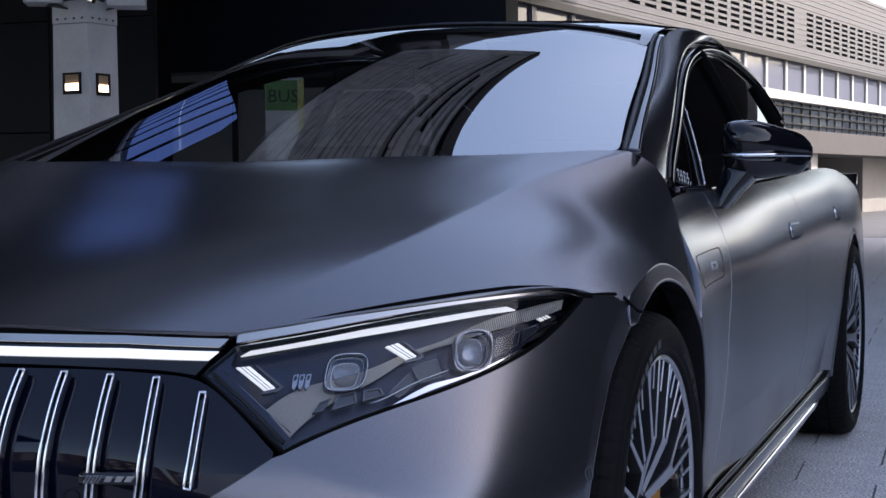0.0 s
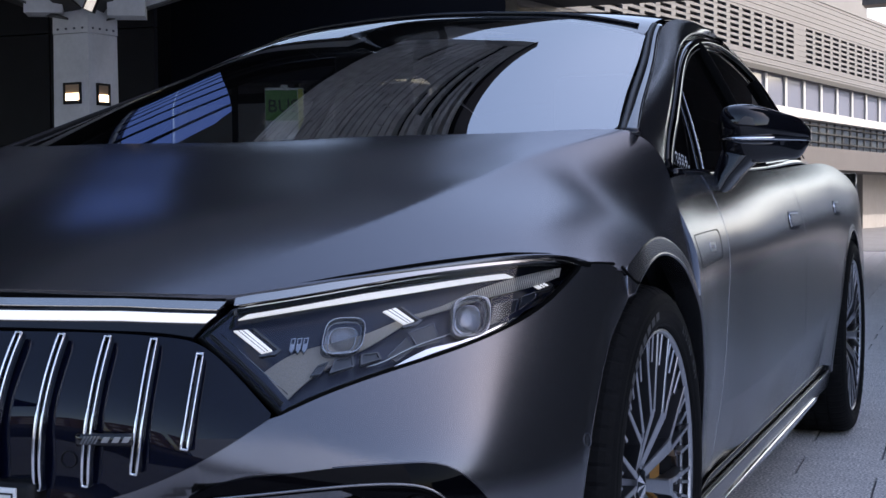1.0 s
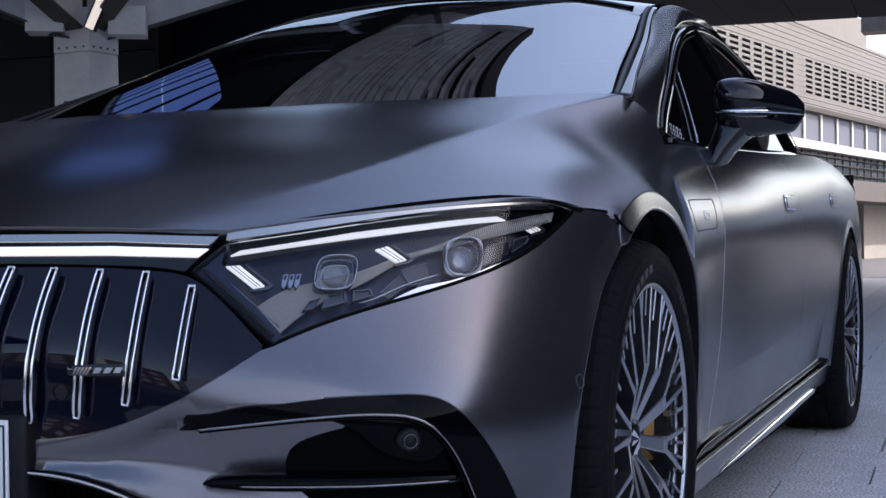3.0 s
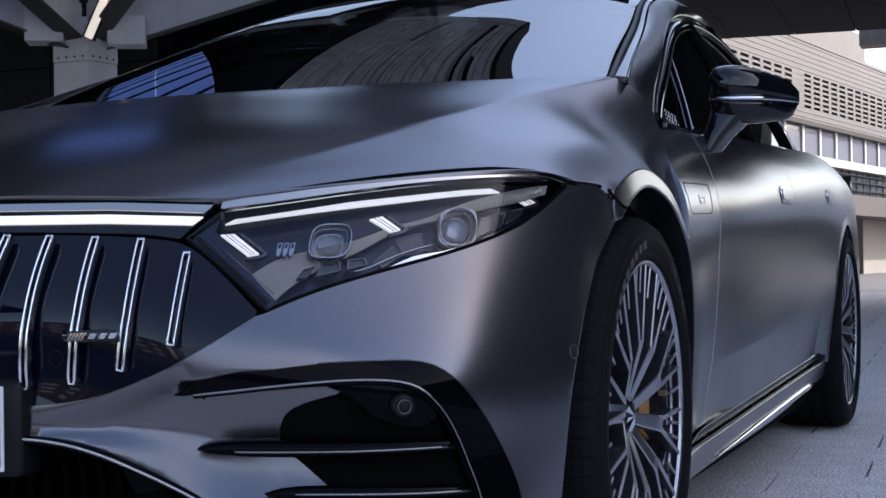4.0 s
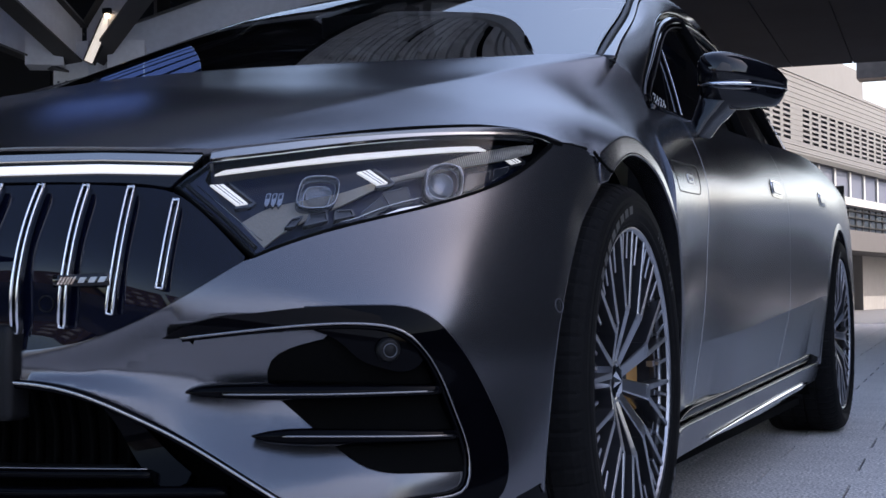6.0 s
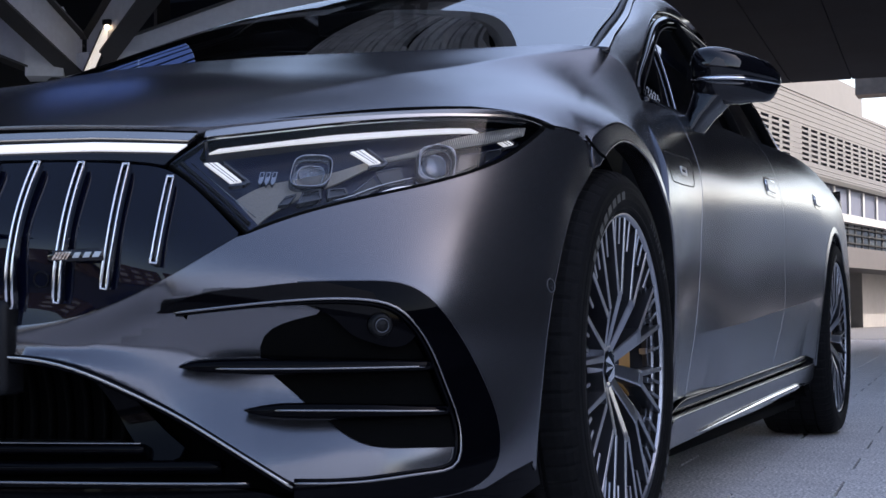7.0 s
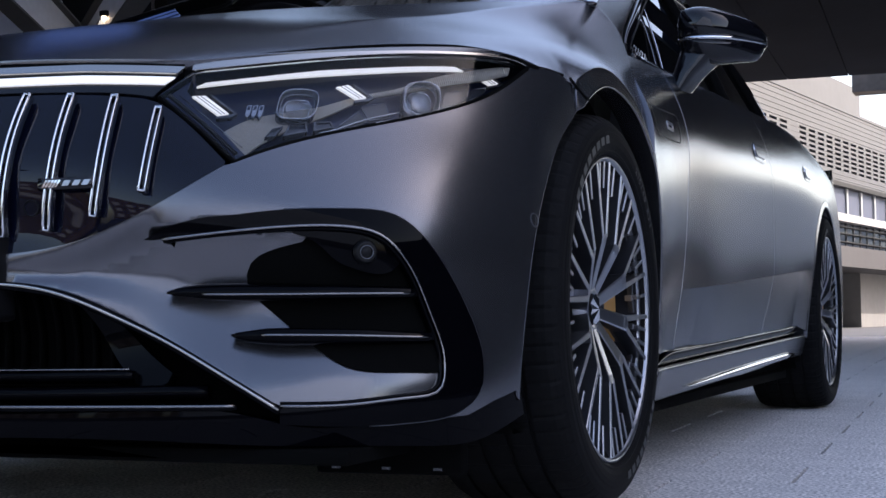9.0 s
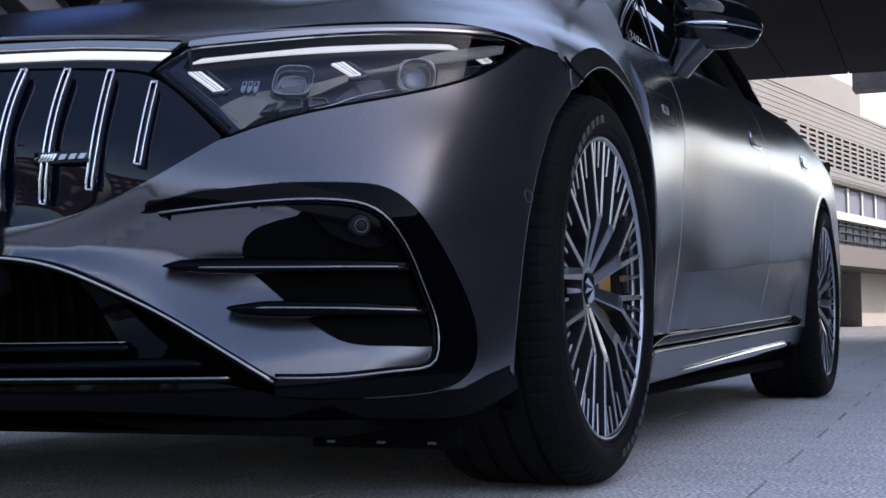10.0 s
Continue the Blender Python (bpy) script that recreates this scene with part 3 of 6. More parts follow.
# wheel arches
def arch_ring(axle, d0, d1, edge):
    """The facet and lip round a wheel arch; edge gives x on the body at a place and angle."""
    n = 120
    d = np.linspace(d0, d1, n)
    r, f = arch_r(axle, d), flare(axle, d)
    c, s = np.cos(np.radians(d)), np.sin(np.radians(d))
    at = lambda k: [edge(AXLES[axle] - (ri + fi * k) * ci, ARCH_Z + (ri + fi * k) * si, di) for ri, fi, ci, si, di in zip(r, f, c, s, d)]
    ker = np.hanning(13)[1:-1]
    even = lambda a: np.convolve(np.pad(a, 5, mode="edge"), ker / ker.sum(), "valid")
    x_out, x_in = np.array(at(1.0)), np.array(at(0.0))
    slope = np.clip(x_in - x_out, -0.004, 0.022) + 0.13 * f
    x_out, slope = even(x_out), even(slope)
    if axle == 0:
        # the bumper runs to the lip itself in front
        front = d < 65.5
        x_out[front] = (x_in - 0.10 * f)[front]
        slope[front] = 0
        f = np.where(front, 0, f)
    bm = bmesh.new()
    rows = []
    for i in range(n):
        prof = ((-0.012, 1.02), (-0.001, 1.0), (slope[i] * 0.02, 0.97), (slope[i] * 0.10, 0.90), (slope[i] * 0.5, 0.5), (slope[i] * 0.90, 0.10), (slope[i] * 0.97, 0.03), (slope[i] + 0.0004, 0.0))
        row = [bm.verts.new((x_out[i] + dx, AXLES[axle] - (r[i] + f[i] * k) * c[i], ARCH_Z + (r[i] + f[i] * k) * s[i])) for dx, k in prof]
        for dx, dr in ((0.0002, -0.003), (-0.004, -0.0035), (-0.05, 0.001)):
            row.append(bm.verts.new((x_out[i] + slope[i] + dx, AXLES[axle] - (r[i] + dr) * c[i], ARCH_Z + (r[i] + dr) * s[i])))
        rows.append(row)
    for a, b in zip(rows, rows[1:]):
        for j in range(len(a) - 1):
            bm.faces.new((a[j], b[j], b[j + 1], a[j + 1]))
    bmesh.ops.recalc_face_normals(bm, faces=bm.faces)
    return bm


def front_edge(y, z, deg):
    if deg < 66:
        return float(fascia([fascia_a(y, z)], [z])[0][0] + swell(deg))
    if deg < 134:
        v = np.linspace(HV[4], HV[7], 60)
        e = hood_net(np.full(60, HU[-1]), v)
        return float(np.interp(y, e[:, 1], e[:, 0]))
    return float(body_side([y], [z])[0][0])


def mirrored(name, bm, mat, parent, label="", smooth=True):
    ob = part(name, bm, mat, parent, label, smooth)
    o = new(name, ob.data.copy())
    o.data.transform(Matrix.Diagonal((-1, 1, 1, 1)))
    o.data.flip_normals()
    o.parent = parent
    if label:
        tagged(o, label=label)
    return ob


mirrored("wheel_arch", arch_ring(0, -17, 200, front_edge), PAINT, car)
seam = []
for k, deg in ((1.25, 64.6), (1.0, 65.8), (0.6, 67.2), (0.25, 69.0), (0.0, 71.0)):
    q = float(arch_r(0, deg)[0] + flare(0, deg)[0] * k)
    y, z = -q * math.cos(radians(deg)), ARCH_Z + q * math.sin(radians(deg))
    seam.append((front_edge(y, z, 70) + 0.0006 + 0.0062 * (1 - k), y, z))
mirrored("hood_seam", strip(curve(seam, 16), np.full(16, 0.0042), up=(1, 0, 0.2)), WELL, car)
mirrored("wheel_arch", arch_ring(1, -12, 200, lambda y, z, d: float(body_side([y], [z])[0][0])), PAINT, car)
for y in AXLES:
    bm = lathe([(0.55, 0.05), (0.55, 0.40), (0.58, 0.432), (0.880, 0.432)], 64)
    bmesh.ops.transform(bm, matrix=Matrix.Translation((0, y, ARCH_Z + 0.02)), verts=bm.verts)
    for v in bm.verts:
        v.co.z = max(v.co.z, 0.165)
    mirrored("wheel_well", bm, WELL, car)


# sides: fender, two doors, quarter
BELT = [(0.41, 0.945), (0.55, 0.960), (0.80, 0.966), (1.20, 0.978), (1.70, 0.994), (2.37, 1.022), (2.90, 1.035), (3.3, 1.03)]
belt = curve(BELT, 80)
belt_z = lambda y: float(np.interp(y, belt[:, 0], belt[:, 1]))
D1 = curve([(0.79, belt_z(0.79)), (0.782, 0.88), (0.785, 0.80), (0.768, 0.65), (0.75, 0.5), (0.705, 0.27)], 24)
D2 = curve([(1.74, belt_z(1.74)), (1.85, 0.865), (1.915, 0.70), (1.925, 0.5), (1.88, 0.30)], 24)
SILL = lambda y: 0.276 + 0.022 * (y - 0.4)
G = 0.0025
fold_y = np.arange(0.60, 2.85, 0.02)
FOLDS = [np.c_[fold_y, door_crease(fold_y) + o] for o in (0.002, -0.002)]
arch_rear = arch_yz(0, 192, 133.5, 26, 1)
fender_loop = np.vstack([arch_rear, curve([(0.328, 0.722), (0.392, 0.835), (0.413, 0.94)], 12), [(0.50, belt_z(0.50)), (0.62, belt_z(0.62))], D1 - (G, 0), [(0.705 - G, SILL(0.70)), (0.5, SILL(0.5))]])
panel("fender", sheet(body_side, fender_loop, [], 0.02, thick=0.015, ease=12), PAINT, car)
door1_loop = np.vstack([D1[::-1] + (G, 0), [(y, belt_z(y)) for y in np.linspace(0.9, 1.7, 9)], D2 - (G, 0), [(y, SILL(y)) for y in np.linspace(1.8, 0.75, 8)]])
front_door = panel("front_door", sheet(body_side, door1_loop, [], 0.025, thick=0.015, folds=FOLDS), PAINT, car)
rear_arch = arch_yz(1, -9, 48, 20, 1)
D3 = np.vstack([rear_arch, curve([tuple(rear_arch[-1]), (2.95, 0.80), (3.0, 0.90), (3.0, belt_z(3.0))], 14)[1:]])
door2_loop = np.vstack([D2[::-1] + (G, 0), [(y, belt_z(y)) for y in np.linspace(1.85, 2.9, 9)], D3[::-1] - (G, 0), [(y, SILL(y)) for y in np.linspace(2.6, 1.95, 6)]])
rear_door = panel("rear_door", sheet(body_side, door2_loop, [], 0.025, thick=0.015, folds=FOLDS), PAINT, car)
top_arc = arch_yz(1, 48.5, 195, 40, 1)
quarter_loop = np.vstack([top_arc, [(4.1, 0.25), (4.15, 0.6), (4.12, 0.93), (3.7, 1.0)], [(3.3, belt_z(3.29))], [(3.0, belt_z(3.0))], D3[::-1][1:13]])
panel("rear_quarter", sheet(body_side, quarter_loop, [], 0.03, thick=0.015), PAINT, car)

# sill and skirt
def swept_y(profile, ys, dz, dx):
    bm = bmesh.new()
    rows = [[bm.verts.new((x + dx(y), y, z + dz(y))) for x, z in profile] for y in ys]
    k = len(profile)
    for a, b in zip(rows, rows[1:]):
        for j in range(k):
            bm.faces.new((a[j], b[j], b[(j + 1) % k], a[(j + 1) % k]))
    bm.faces.new(rows[0])
    bm.faces.new(rows[-1][::-1])
    bmesh.ops.recalc_face_normals(bm, faces=bm.faces)
    return bm


ys = np.linspace(0.41, 2.80, 50)
bow = lambda y: 0.020 * max(0, 1 - abs(y - 0.41) / 0.2) ** 2
rise = lambda y: 0.020 * (y - 0.4)
mirrored("sill", swept_y([(0.80, 0.243), (0.918, 0.2445), (0.9265, 0.2425), (0.928, 0.239), (0.9265, 0.232), (0.919, 0.200), (0.9135, 0.178), (0.9105, 0.172), (0.900, 0.166), (0.80, 0.152)], ys, rise, bow), PAINT, car)
tip = lambda y: min(1.0, max(0.06, (y - 0.43) / 0.22))
bm = bmesh.new()
rows = []
for y in np.linspace(0.44, 2.66, 50):
    k, z0 = tip(y), 0.247 + 0.022 * (y - 0.4)
    rows.append([bm.verts.new((x + bow(y), y, z0 + dz * k)) for x, dz in ((0.88, 0.0), (0.914, 0.001), (0.916, 0.003), (0.922, 0.024), (0.919, 0.028), (0.88, 0.030))])
for a, b in zip(rows, rows[1:]):
    for j in range(6):
        bm.faces.new((a[j], b[j], b[(j + 1) % 6], a[(j + 1) % 6]))
bm.faces.new(rows[0]), bm.faces.new(rows[-1][::-1])
bmesh.ops.recalc_face_normals(bm, faces=bm.faces)
mirrored("sill_trim", bm, BLACK_DEEP, car, "gloss black sill strip")
bm = bmesh.new()
rows = []
for y in np.linspace(0.80, 2.56, 50):
    k = math.sin(math.pi * min(1, max(0.03, (y - 0.78) / 0.9)) / 2) * (1 if y < 2.4 else max(0.15, (2.58 - y) / 0.18))
    rows.append([bm.verts.new((0.919 + x * k, y, 0.182 + rise(y) + z * k)) for x, z in ((-0.014, 0.015), (0.002, 0.013), (0.007, 0.000), (0.003, -0.012), (-0.010, -0.012))])
for a, b in zip(rows, rows[1:]):
    for j in range(5):
        bm.faces.new((a[j], b[j], b[(j + 1) % 5], a[(j + 1) % 5]))
bm.faces.new(rows[0]), bm.faces.new(rows[-1][::-1])
bmesh.ops.recalc_face_normals(bm, faces=bm.faces)
mirrored("skirt_trim", bm, CHROME, car, "chrome skirt blade")

# greenhouse
GLASS = bpy.data.materials.new("car_glass")
GLASS.use_nodes = True
gn = GLASS.node_tree
gn.nodes.clear()
go = gn.nodes.new("ShaderNodeOutputMaterial")
gm = gn.nodes.new("ShaderNodeMixShader")
gt = gn.nodes.new("ShaderNodeBsdfTransparent")
gt.inputs[0].default_value = (0.62, 0.66, 0.66, 1)
gg = gn.nodes.new("ShaderNodeBsdfGlossy")
gg.inputs["Roughness"].default_value = 0.0
gf = gn.nodes.new("ShaderNodeFresnel")
gf.inputs[0].default_value = 9.0
for a, b in ((gf.outputs[0], gm.inputs[0]), (gt.outputs[0], gm.inputs[1]), (gg.outputs[0], gm.inputs[2]), (gm.outputs[0], go.inputs[0])):
    gn.links.new(a, b)

CLEAR = bpy.data.materials.new("clear_cover")
CLEAR.use_nodes = True
cn = CLEAR.node_tree
cn.nodes.clear()
co, cm = cn.nodes.new("ShaderNodeOutputMaterial"), cn.nodes.new("ShaderNodeMixShader")
ct, cg, cf = cn.nodes.new("ShaderNodeBsdfTransparent"), cn.nodes.new("ShaderNodeBsdfGlossy"), cn.nodes.new("ShaderNodeFresnel")
ct.inputs[0].default_value = (0.93, 0.94, 0.95, 1)
cg.inputs["Roughness"].default_value = 0.01
cf.inputs[0].default_value = 1.33
for a, b in ((cf.outputs[0], cm.inputs[0]), (ct.outputs[0], cm.inputs[1]), (cg.outputs[0], cm.inputs[2]), (cm.outputs[0], co.inputs[0])):
    cn.links.new(a, b)


def glaze(ob):
    ob.visible_shadow = False
    return ob


# ---- windscreen, roof, pillars, side glass ----
EDGE = 0.785
corner = curve([(EDGE - 0.05, 0.012), (EDGE - 0.015, 0.03), (EDGE, 0.10), (EDGE + 0.002, 0.6), (EDGE + 0.010, 1.07)], 40)
screen_loop = np.vstack([np.c_[np.linspace(-EDGE + 0.06, EDGE - 0.06, 40), np.full(40, 0.008)], corner, np.c_[np.linspace(0.74, -0.74, 40), 1.10 - 0.02 * np.linspace(-1, 1, 40) ** 2], (corner * (-1, 1))[::-1]])
screen = glaze(mesh_part("windscreen", sheet(roof_net, screen_loop, [], 0.045, thick=0.0, d=0.001), GLASS, car, "raked clear windscreen reflecting sky and a soffit", smooth=False))
inner = np.vstack([np.c_[np.linspace(-EDGE + 0.085, EDGE - 0.085, 40), np.full(40, 0.022)], curve([(EDGE - 0.055, 0.032), (EDGE - 0.026, 0.07), (EDGE - 0.014, 0.15), (EDGE - 0.008, 0.6), (EDGE - 0.004, 1.045)], 30), np.c_[np.linspace(0.735, -0.735, 40), 1.075 - 0.015 * np.linspace(-1, 1, 40) ** 2], (curve([(EDGE - 0.055, 0.032), (EDGE - 0.026, 0.07), (EDGE - 0.014, 0.15), (EDGE - 0.008, 0.6), (EDGE - 0.004, 1.045)], 30) * (-1, 1))[::-1]])
mesh_part("black_border", sheet(roof_net, screen_loop, [inner], 0.04, thick=0.0, d=-0.004), DULL, screen, smooth=False)
panel_trim = np.linspace(0.0, 1.24, 50)
for sgn in (1, -1):
    pts = np.c_[np.full(50, sgn * (EDGE + 0.012)) + sgn * 0.012 * panel_trim / 1.2, panel_trim]
    p, n = lift(roof_net, pts[:, 0], pts[:, 1], 0.002)
    part("screen_seal", strip(p, np.full(50, 0.016), normals=n), DULL, car)
    pts[:, 0] += sgn * 0.021
    p, n = lift(roof_net, pts[:, 0], pts[:, 1], 0.003)
    part("screen_trim", strip(p, np.c_[np.interp(panel_trim, [0, 0.25, 1.2], [0.036, 0.024, 0.018]), np.full(50, 0.012)], normals=n), BLACK, car)
roof_rect = np.vstack([np.c_[np.linspace(-0.80, 0.80, 40), 1.205 - 0.02 * np.linspace(-1, 1, 40) ** 2], np.c_[np.full(40, 0.80), np.linspace(1.25, 3.15, 40)], np.c_[np.linspace(0.80, -0.80, 40), np.full(40, 3.2)], np.c_[np.full(40, -0.80), np.linspace(3.15, 1.25, 40)]])
head_line = np.linspace(-1, 1, 40)
header_loop = np.vstack([np.c_[0.79 * head_line, 1.103 - 0.02 * head_line ** 2], np.c_[0.80 * head_line[::-1], 1.203 - 0.02 * head_line ** 2]])
mesh_part("roof_header", sheet(roof_net, header_loop, [], 0.05, thick=0.01), BLACK, car, "gloss black roof header", smooth=False)
mesh_part("roof", sheet(roof_net, roof_rect, [], 0.06, thick=0.01), BLACK, car, "gloss black panoramic roof", smooth=False)
p, n = lift(roof_net, np.linspace(-0.76, 0.76, 60), 1.205 - 0.02 * np.linspace(-1, 1, 60) ** 2, 0.004)
part("roof_seal", strip(p, np.full(60, 0.010), normals=n), BLACK, car)
back_rect = np.vstack([np.c_[np.linspace(-0.80, 0.80, 30), np.full(30, 3.21)], np.c_[np.linspace(0.80, -0.80, 30), np.full(30, 4.05)]])
mesh_part("rear_screen", sheet(roof_net, back_rect, [], 0.08, thick=0.01), BLACK, car, smooth=False)

WINDOW_TOP = [(0.50, 0.962), (0.592, 1.020), (0.801, 1.116), (1.079, 1.228), (1.361, 1.323), (1.676, 1.393), (2.065, 1.440), (2.411, 1.449), (2.75, 1.419), (2.95, 1.355), (3.04, 1.262), (3.08, 1.170), (3.10, 1.060)]
wt = curve(WINDOW_TOP, 90)
wl = [(y, belt_z(y) + 0.004) for y in np.linspace(3.08, 0.60, 40)]
window_loop = np.vstack([wt, wl])


def pillar():
    """The painted rail from the hood's corner over the side windows."""
    vs = np.r_[0.0, np.linspace(0.10, 1.22, 40), np.linspace(1.3, 3.25, 40)]
    I = roof_net(np.r_[0.81, np.linspace(0.822, 0.842, 40), np.linspace(0.84, 0.81, 40)], vs)
    o = np.vstack([[(0.425, 0.945)], curve(WINDOW_TOP, 80)])
    # pair points of like y
    top = wt[:80]
    oy = np.r_[0.425, np.interp(np.linspace(0, 1, 40), np.linspace(0, 1, 40), np.linspace(0.55, 1.50, 40)), np.linspace(1.55, 3.06, 40)]
    oz = np.r_[0.945, np.interp(oy[1:], top[:, 0], top[:, 1])]
    O = side_glass(oy, oz)
    O[0] = (0.868, 0.432, 0.985)
    O[1:, 0] += 0.006
    bm = bmesh.new()
    rows = []
    for a, b in zip(I, O):
        row = []
        m = (a + b) / 2
        out = np.array([0.7, -0.15, 0.55])
        w = np.linalg.norm(b - a)
        for t in np.linspace(0, 1, 12):
            row.append(bm.verts.new(a + (b - a) * t + out * (w * 0.24 * t * (1 - t))))
        row.append(bm.verts.new(b - np.array([0.025, 0, 0.004])))
        rows.append(row)
    for a, b in zip(rows, rows[1:]):
        for j in range(len(a) - 1):
            bm.faces.new((a[j], a[j + 1], b[j + 1], b[j]))
    bmesh.ops.recalc_face_normals(bm, faces=bm.faces)
    return bm


mirrored("pillar", pillar(), PAINT, car)
SIDE_GLASS = GLASS.copy()
SIDE_GLASS.node_tree.nodes["Transparent BSDF"].inputs[0].default_value = (0.07, 0.08, 0.085, 1)
SIDE_GLASS.node_tree.nodes["Fresnel"].inputs[0].default_value = 1.5
win = panel("side_window", sheet(side_glass, window_loop, [], 0.06, d=-0.012, thick=0.0), SIDE_GLASS, car, "tinted side windows above the doors")
for w in win:
    glaze(w)
win[1].data.materials[0] = CLEAR
win[1].data.flip_normals()
for w, sgn in zip(win, (1, -1)):
    def edged(line, width, out, mat, name, label=""):
        l = np.asarray(line)
        p, n = lift(side_glass, l[:, 0], l[:, 1], out)
        p[:, 0] *= sgn
        n[:, 0] *= sgn
        return part(name, strip(p, np.full(len(l), width), normals=n), mat, w, label)

    edged(wt, 0.004, 0.003, CHROME if sgn > 0 else DULL, "chrome_line", "thin window surround line")
    edged(wt[2:-6] + np.c_[0.012 + 0 * wt[2:-6, 0], -0.022 + 0 * wt[2:-6, 0]], 0.026, -0.006, BLACK_DEEP, "window_frame")
    edged(wt[4:-8] + np.c_[0.02 + 0 * wt[4:-8, 0], -0.040 + 0 * wt[4:-8, 0]], 0.0035, -0.004, DULL, "inner_line")
    edged(np.array(wl), 0.022, -0.002, BLACK, "belt_strip")
    edged(np.c_[np.linspace(1.12, 0.93, 14), np.linspace(1.190, 0.985, 14)], 0.005, -0.006, CHROME if sgn > 0 else DULL, "quarter_bar", "slim quarter light bar")
    edged(np.c_[np.linspace(1.05, 0.82, 14), np.linspace(1.160, 0.982, 14)], 0.012, -0.018, WELL, "quarter_frame")
    edged(np.c_[np.linspace(1.83, 1.78, 14) + (0 if sgn > 0 else 0.16), np.linspace(1.385, 1.0, 14)], 0.05, -0.016, WELL, "door_pillar")
    edged(np.c_[np.linspace(2.78, 2.86, 14), np.linspace(1.34, 1.05, 14)], 0.05, -0.016, WELL, "rear_pillar")
    # small white lettering on the quarter glass, not legible
    for row in range(3):
        for k in range(6):
            y0, z0 = 0.715 + 0.016 * k + 0.004 * row, 0.996 + 0.011 * row - 0.002 * k
            edged([(y0, z0), (y0 + 0.004 + 0.005 * ((k + row) % 3), z0 + 0.0065)], 0.0018, -0.008, PLATE, "sticker_bar", "white sticker marks")

# tail and floor
def tail(u, z):
    u, z = np.asarray(u, float), np.asarray(z, float)
    return np.c_[u * (0.90 - 0.06 * np.abs(z - 0.6)), 4.14 + 0.14 * (1 - u ** 2) - 0.10 * (z - 0.6) ** 2, z]


mesh_part("tailgate", sheet(tail, np.vstack([np.c_[np.linspace(-1, 1, 30), np.full(30, 0.24)], np.c_[np.linspace(1, -1, 30), np.full(30, 1.02)]]), [], 0.06, thick=0.02, side=-1), PAINT, car, smooth=False)
part("underbody", box(-0.56, 0.56, -0.70, 4.05, 0.155, 0.26, 0.01), WELL, car)
part("floor_pan", box(-0.84, 0.84, 0.46, 2.74, 0.165, 0.30, 0.01), WELL, car)
part("bulkhead", box(-0.54, 0.54, -0.52, 0.32, 0.26, 0.72, 0.05), WELL, car)

# cabin
LEATHER = material("black_leather", (0.015, 0.015, 0.017), 0.5, grain=0.1, scale=150, bump=0.0006)


def dash(u, v):
    u, v = np.asarray(u, float), np.asarray(v, float)
    return np.c_[u, 0.25 + 0.10 * u ** 2 + 0.55 * v, 1.0 + 0.045 * np.sin(v * 2.6) - 0.02 * u ** 2 - 0.12 * np.clip(v - 0.7, 0, 1)]


mesh_part("dashboard", sheet(dash, [(-0.74, 0), (0.74, 0), (0.74, 1.0), (-0.74, 1.0)], [], 0.05, thick=0.3), LEATHER, car, smooth=False)
for x in (-0.37, 0.37):
    seat = part("front_seat", box(x - 0.26, x + 0.26, 1.42, 1.60, 0.55, 1.12, 0.06, Matrix.Translation((x, 1.5, 0.6)) @ Matrix.Rotation(radians(-12), 4, "X") @ Matrix.Translation((-x, -1.5, -0.6))), LEATHER, car)
    part("headrest", box(x - 0.13, x + 0.13, 1.62, 1.72, 1.10, 1.29, 0.04), LEATHER, seat)
part("rear_bench", box(-0.66, 0.66, 2.45, 2.65, 0.5, 1.08, 0.06), LEATHER, car)
part("inner_mirror", box(-0.11, 0.11, 0.84, 0.87, 1.24, 1.30, 0.012), DULL, car)

# ---- door mirrors ----
def mirror_head(z_lo, z_hi):
    s = np.linspace(0, 1, 26)
    ks = [0, 0.04, 0.12, 0.3, 0.55, 0.78, 0.92, 1.0]
    hz = basis(ks, s) @ np.array([0.014, 0.048, 0.066, 0.074, 0.070, 0.058, 0.042, 0.012])
    hy = basis(ks, s) @ np.array([0.012, 0.035, 0.055, 0.070, 0.068, 0.052, 0.030, 0.006])
    cz = basis(ks, s) @ np.array([1.090, 1.090, 1.092, 1.090, 1.083, 1.075, 1.070, 1.068])
    bm = bmesh.new()
    rows = []
    for i, t in enumerate(s):
        row = []
        for k in range(32):
            a = 2 * math.pi * k / 32
            c, q = math.cos(a), math.sin(a)
            c, q = math.copysign(abs(c) ** 0.75, c), math.copysign(abs(q) ** (0.75 if q > 0 else 0.6), q)
            z = cz[i] + hz[i] * q * (0.66 if q > 0 else 1.22)
            row.append(bm.verts.new((0.893 + 0.203 * t, 0.925 + 0.115 * t * t + hy[i] * c, min(max(z, z_lo), z_hi))))
        rows.append(row)
    for a, b in zip(rows, rows[1:]):
        for j in range(32):
            bm.faces.new((a[j], a[(j + 1) % 32], b[(j + 1) % 32], b[j]))
    bm.faces.new(rows[0])
    bm.faces.new(rows[-1][::-1])
    bmesh.ops.remove_doubles(bm, verts=bm.verts, dist=0.0004)
    bmesh.ops.recalc_face_normals(bm, faces=bm.faces)
    return bm


def side_of(bm, sgn):
    if sgn < 0:
        bmesh.ops.transform(bm, matrix=Matrix.Diagonal((-1, 1, 1, 1)), verts=bm.verts)
        bmesh.ops.reverse_faces(bm, faces=bm.faces)
    return bm


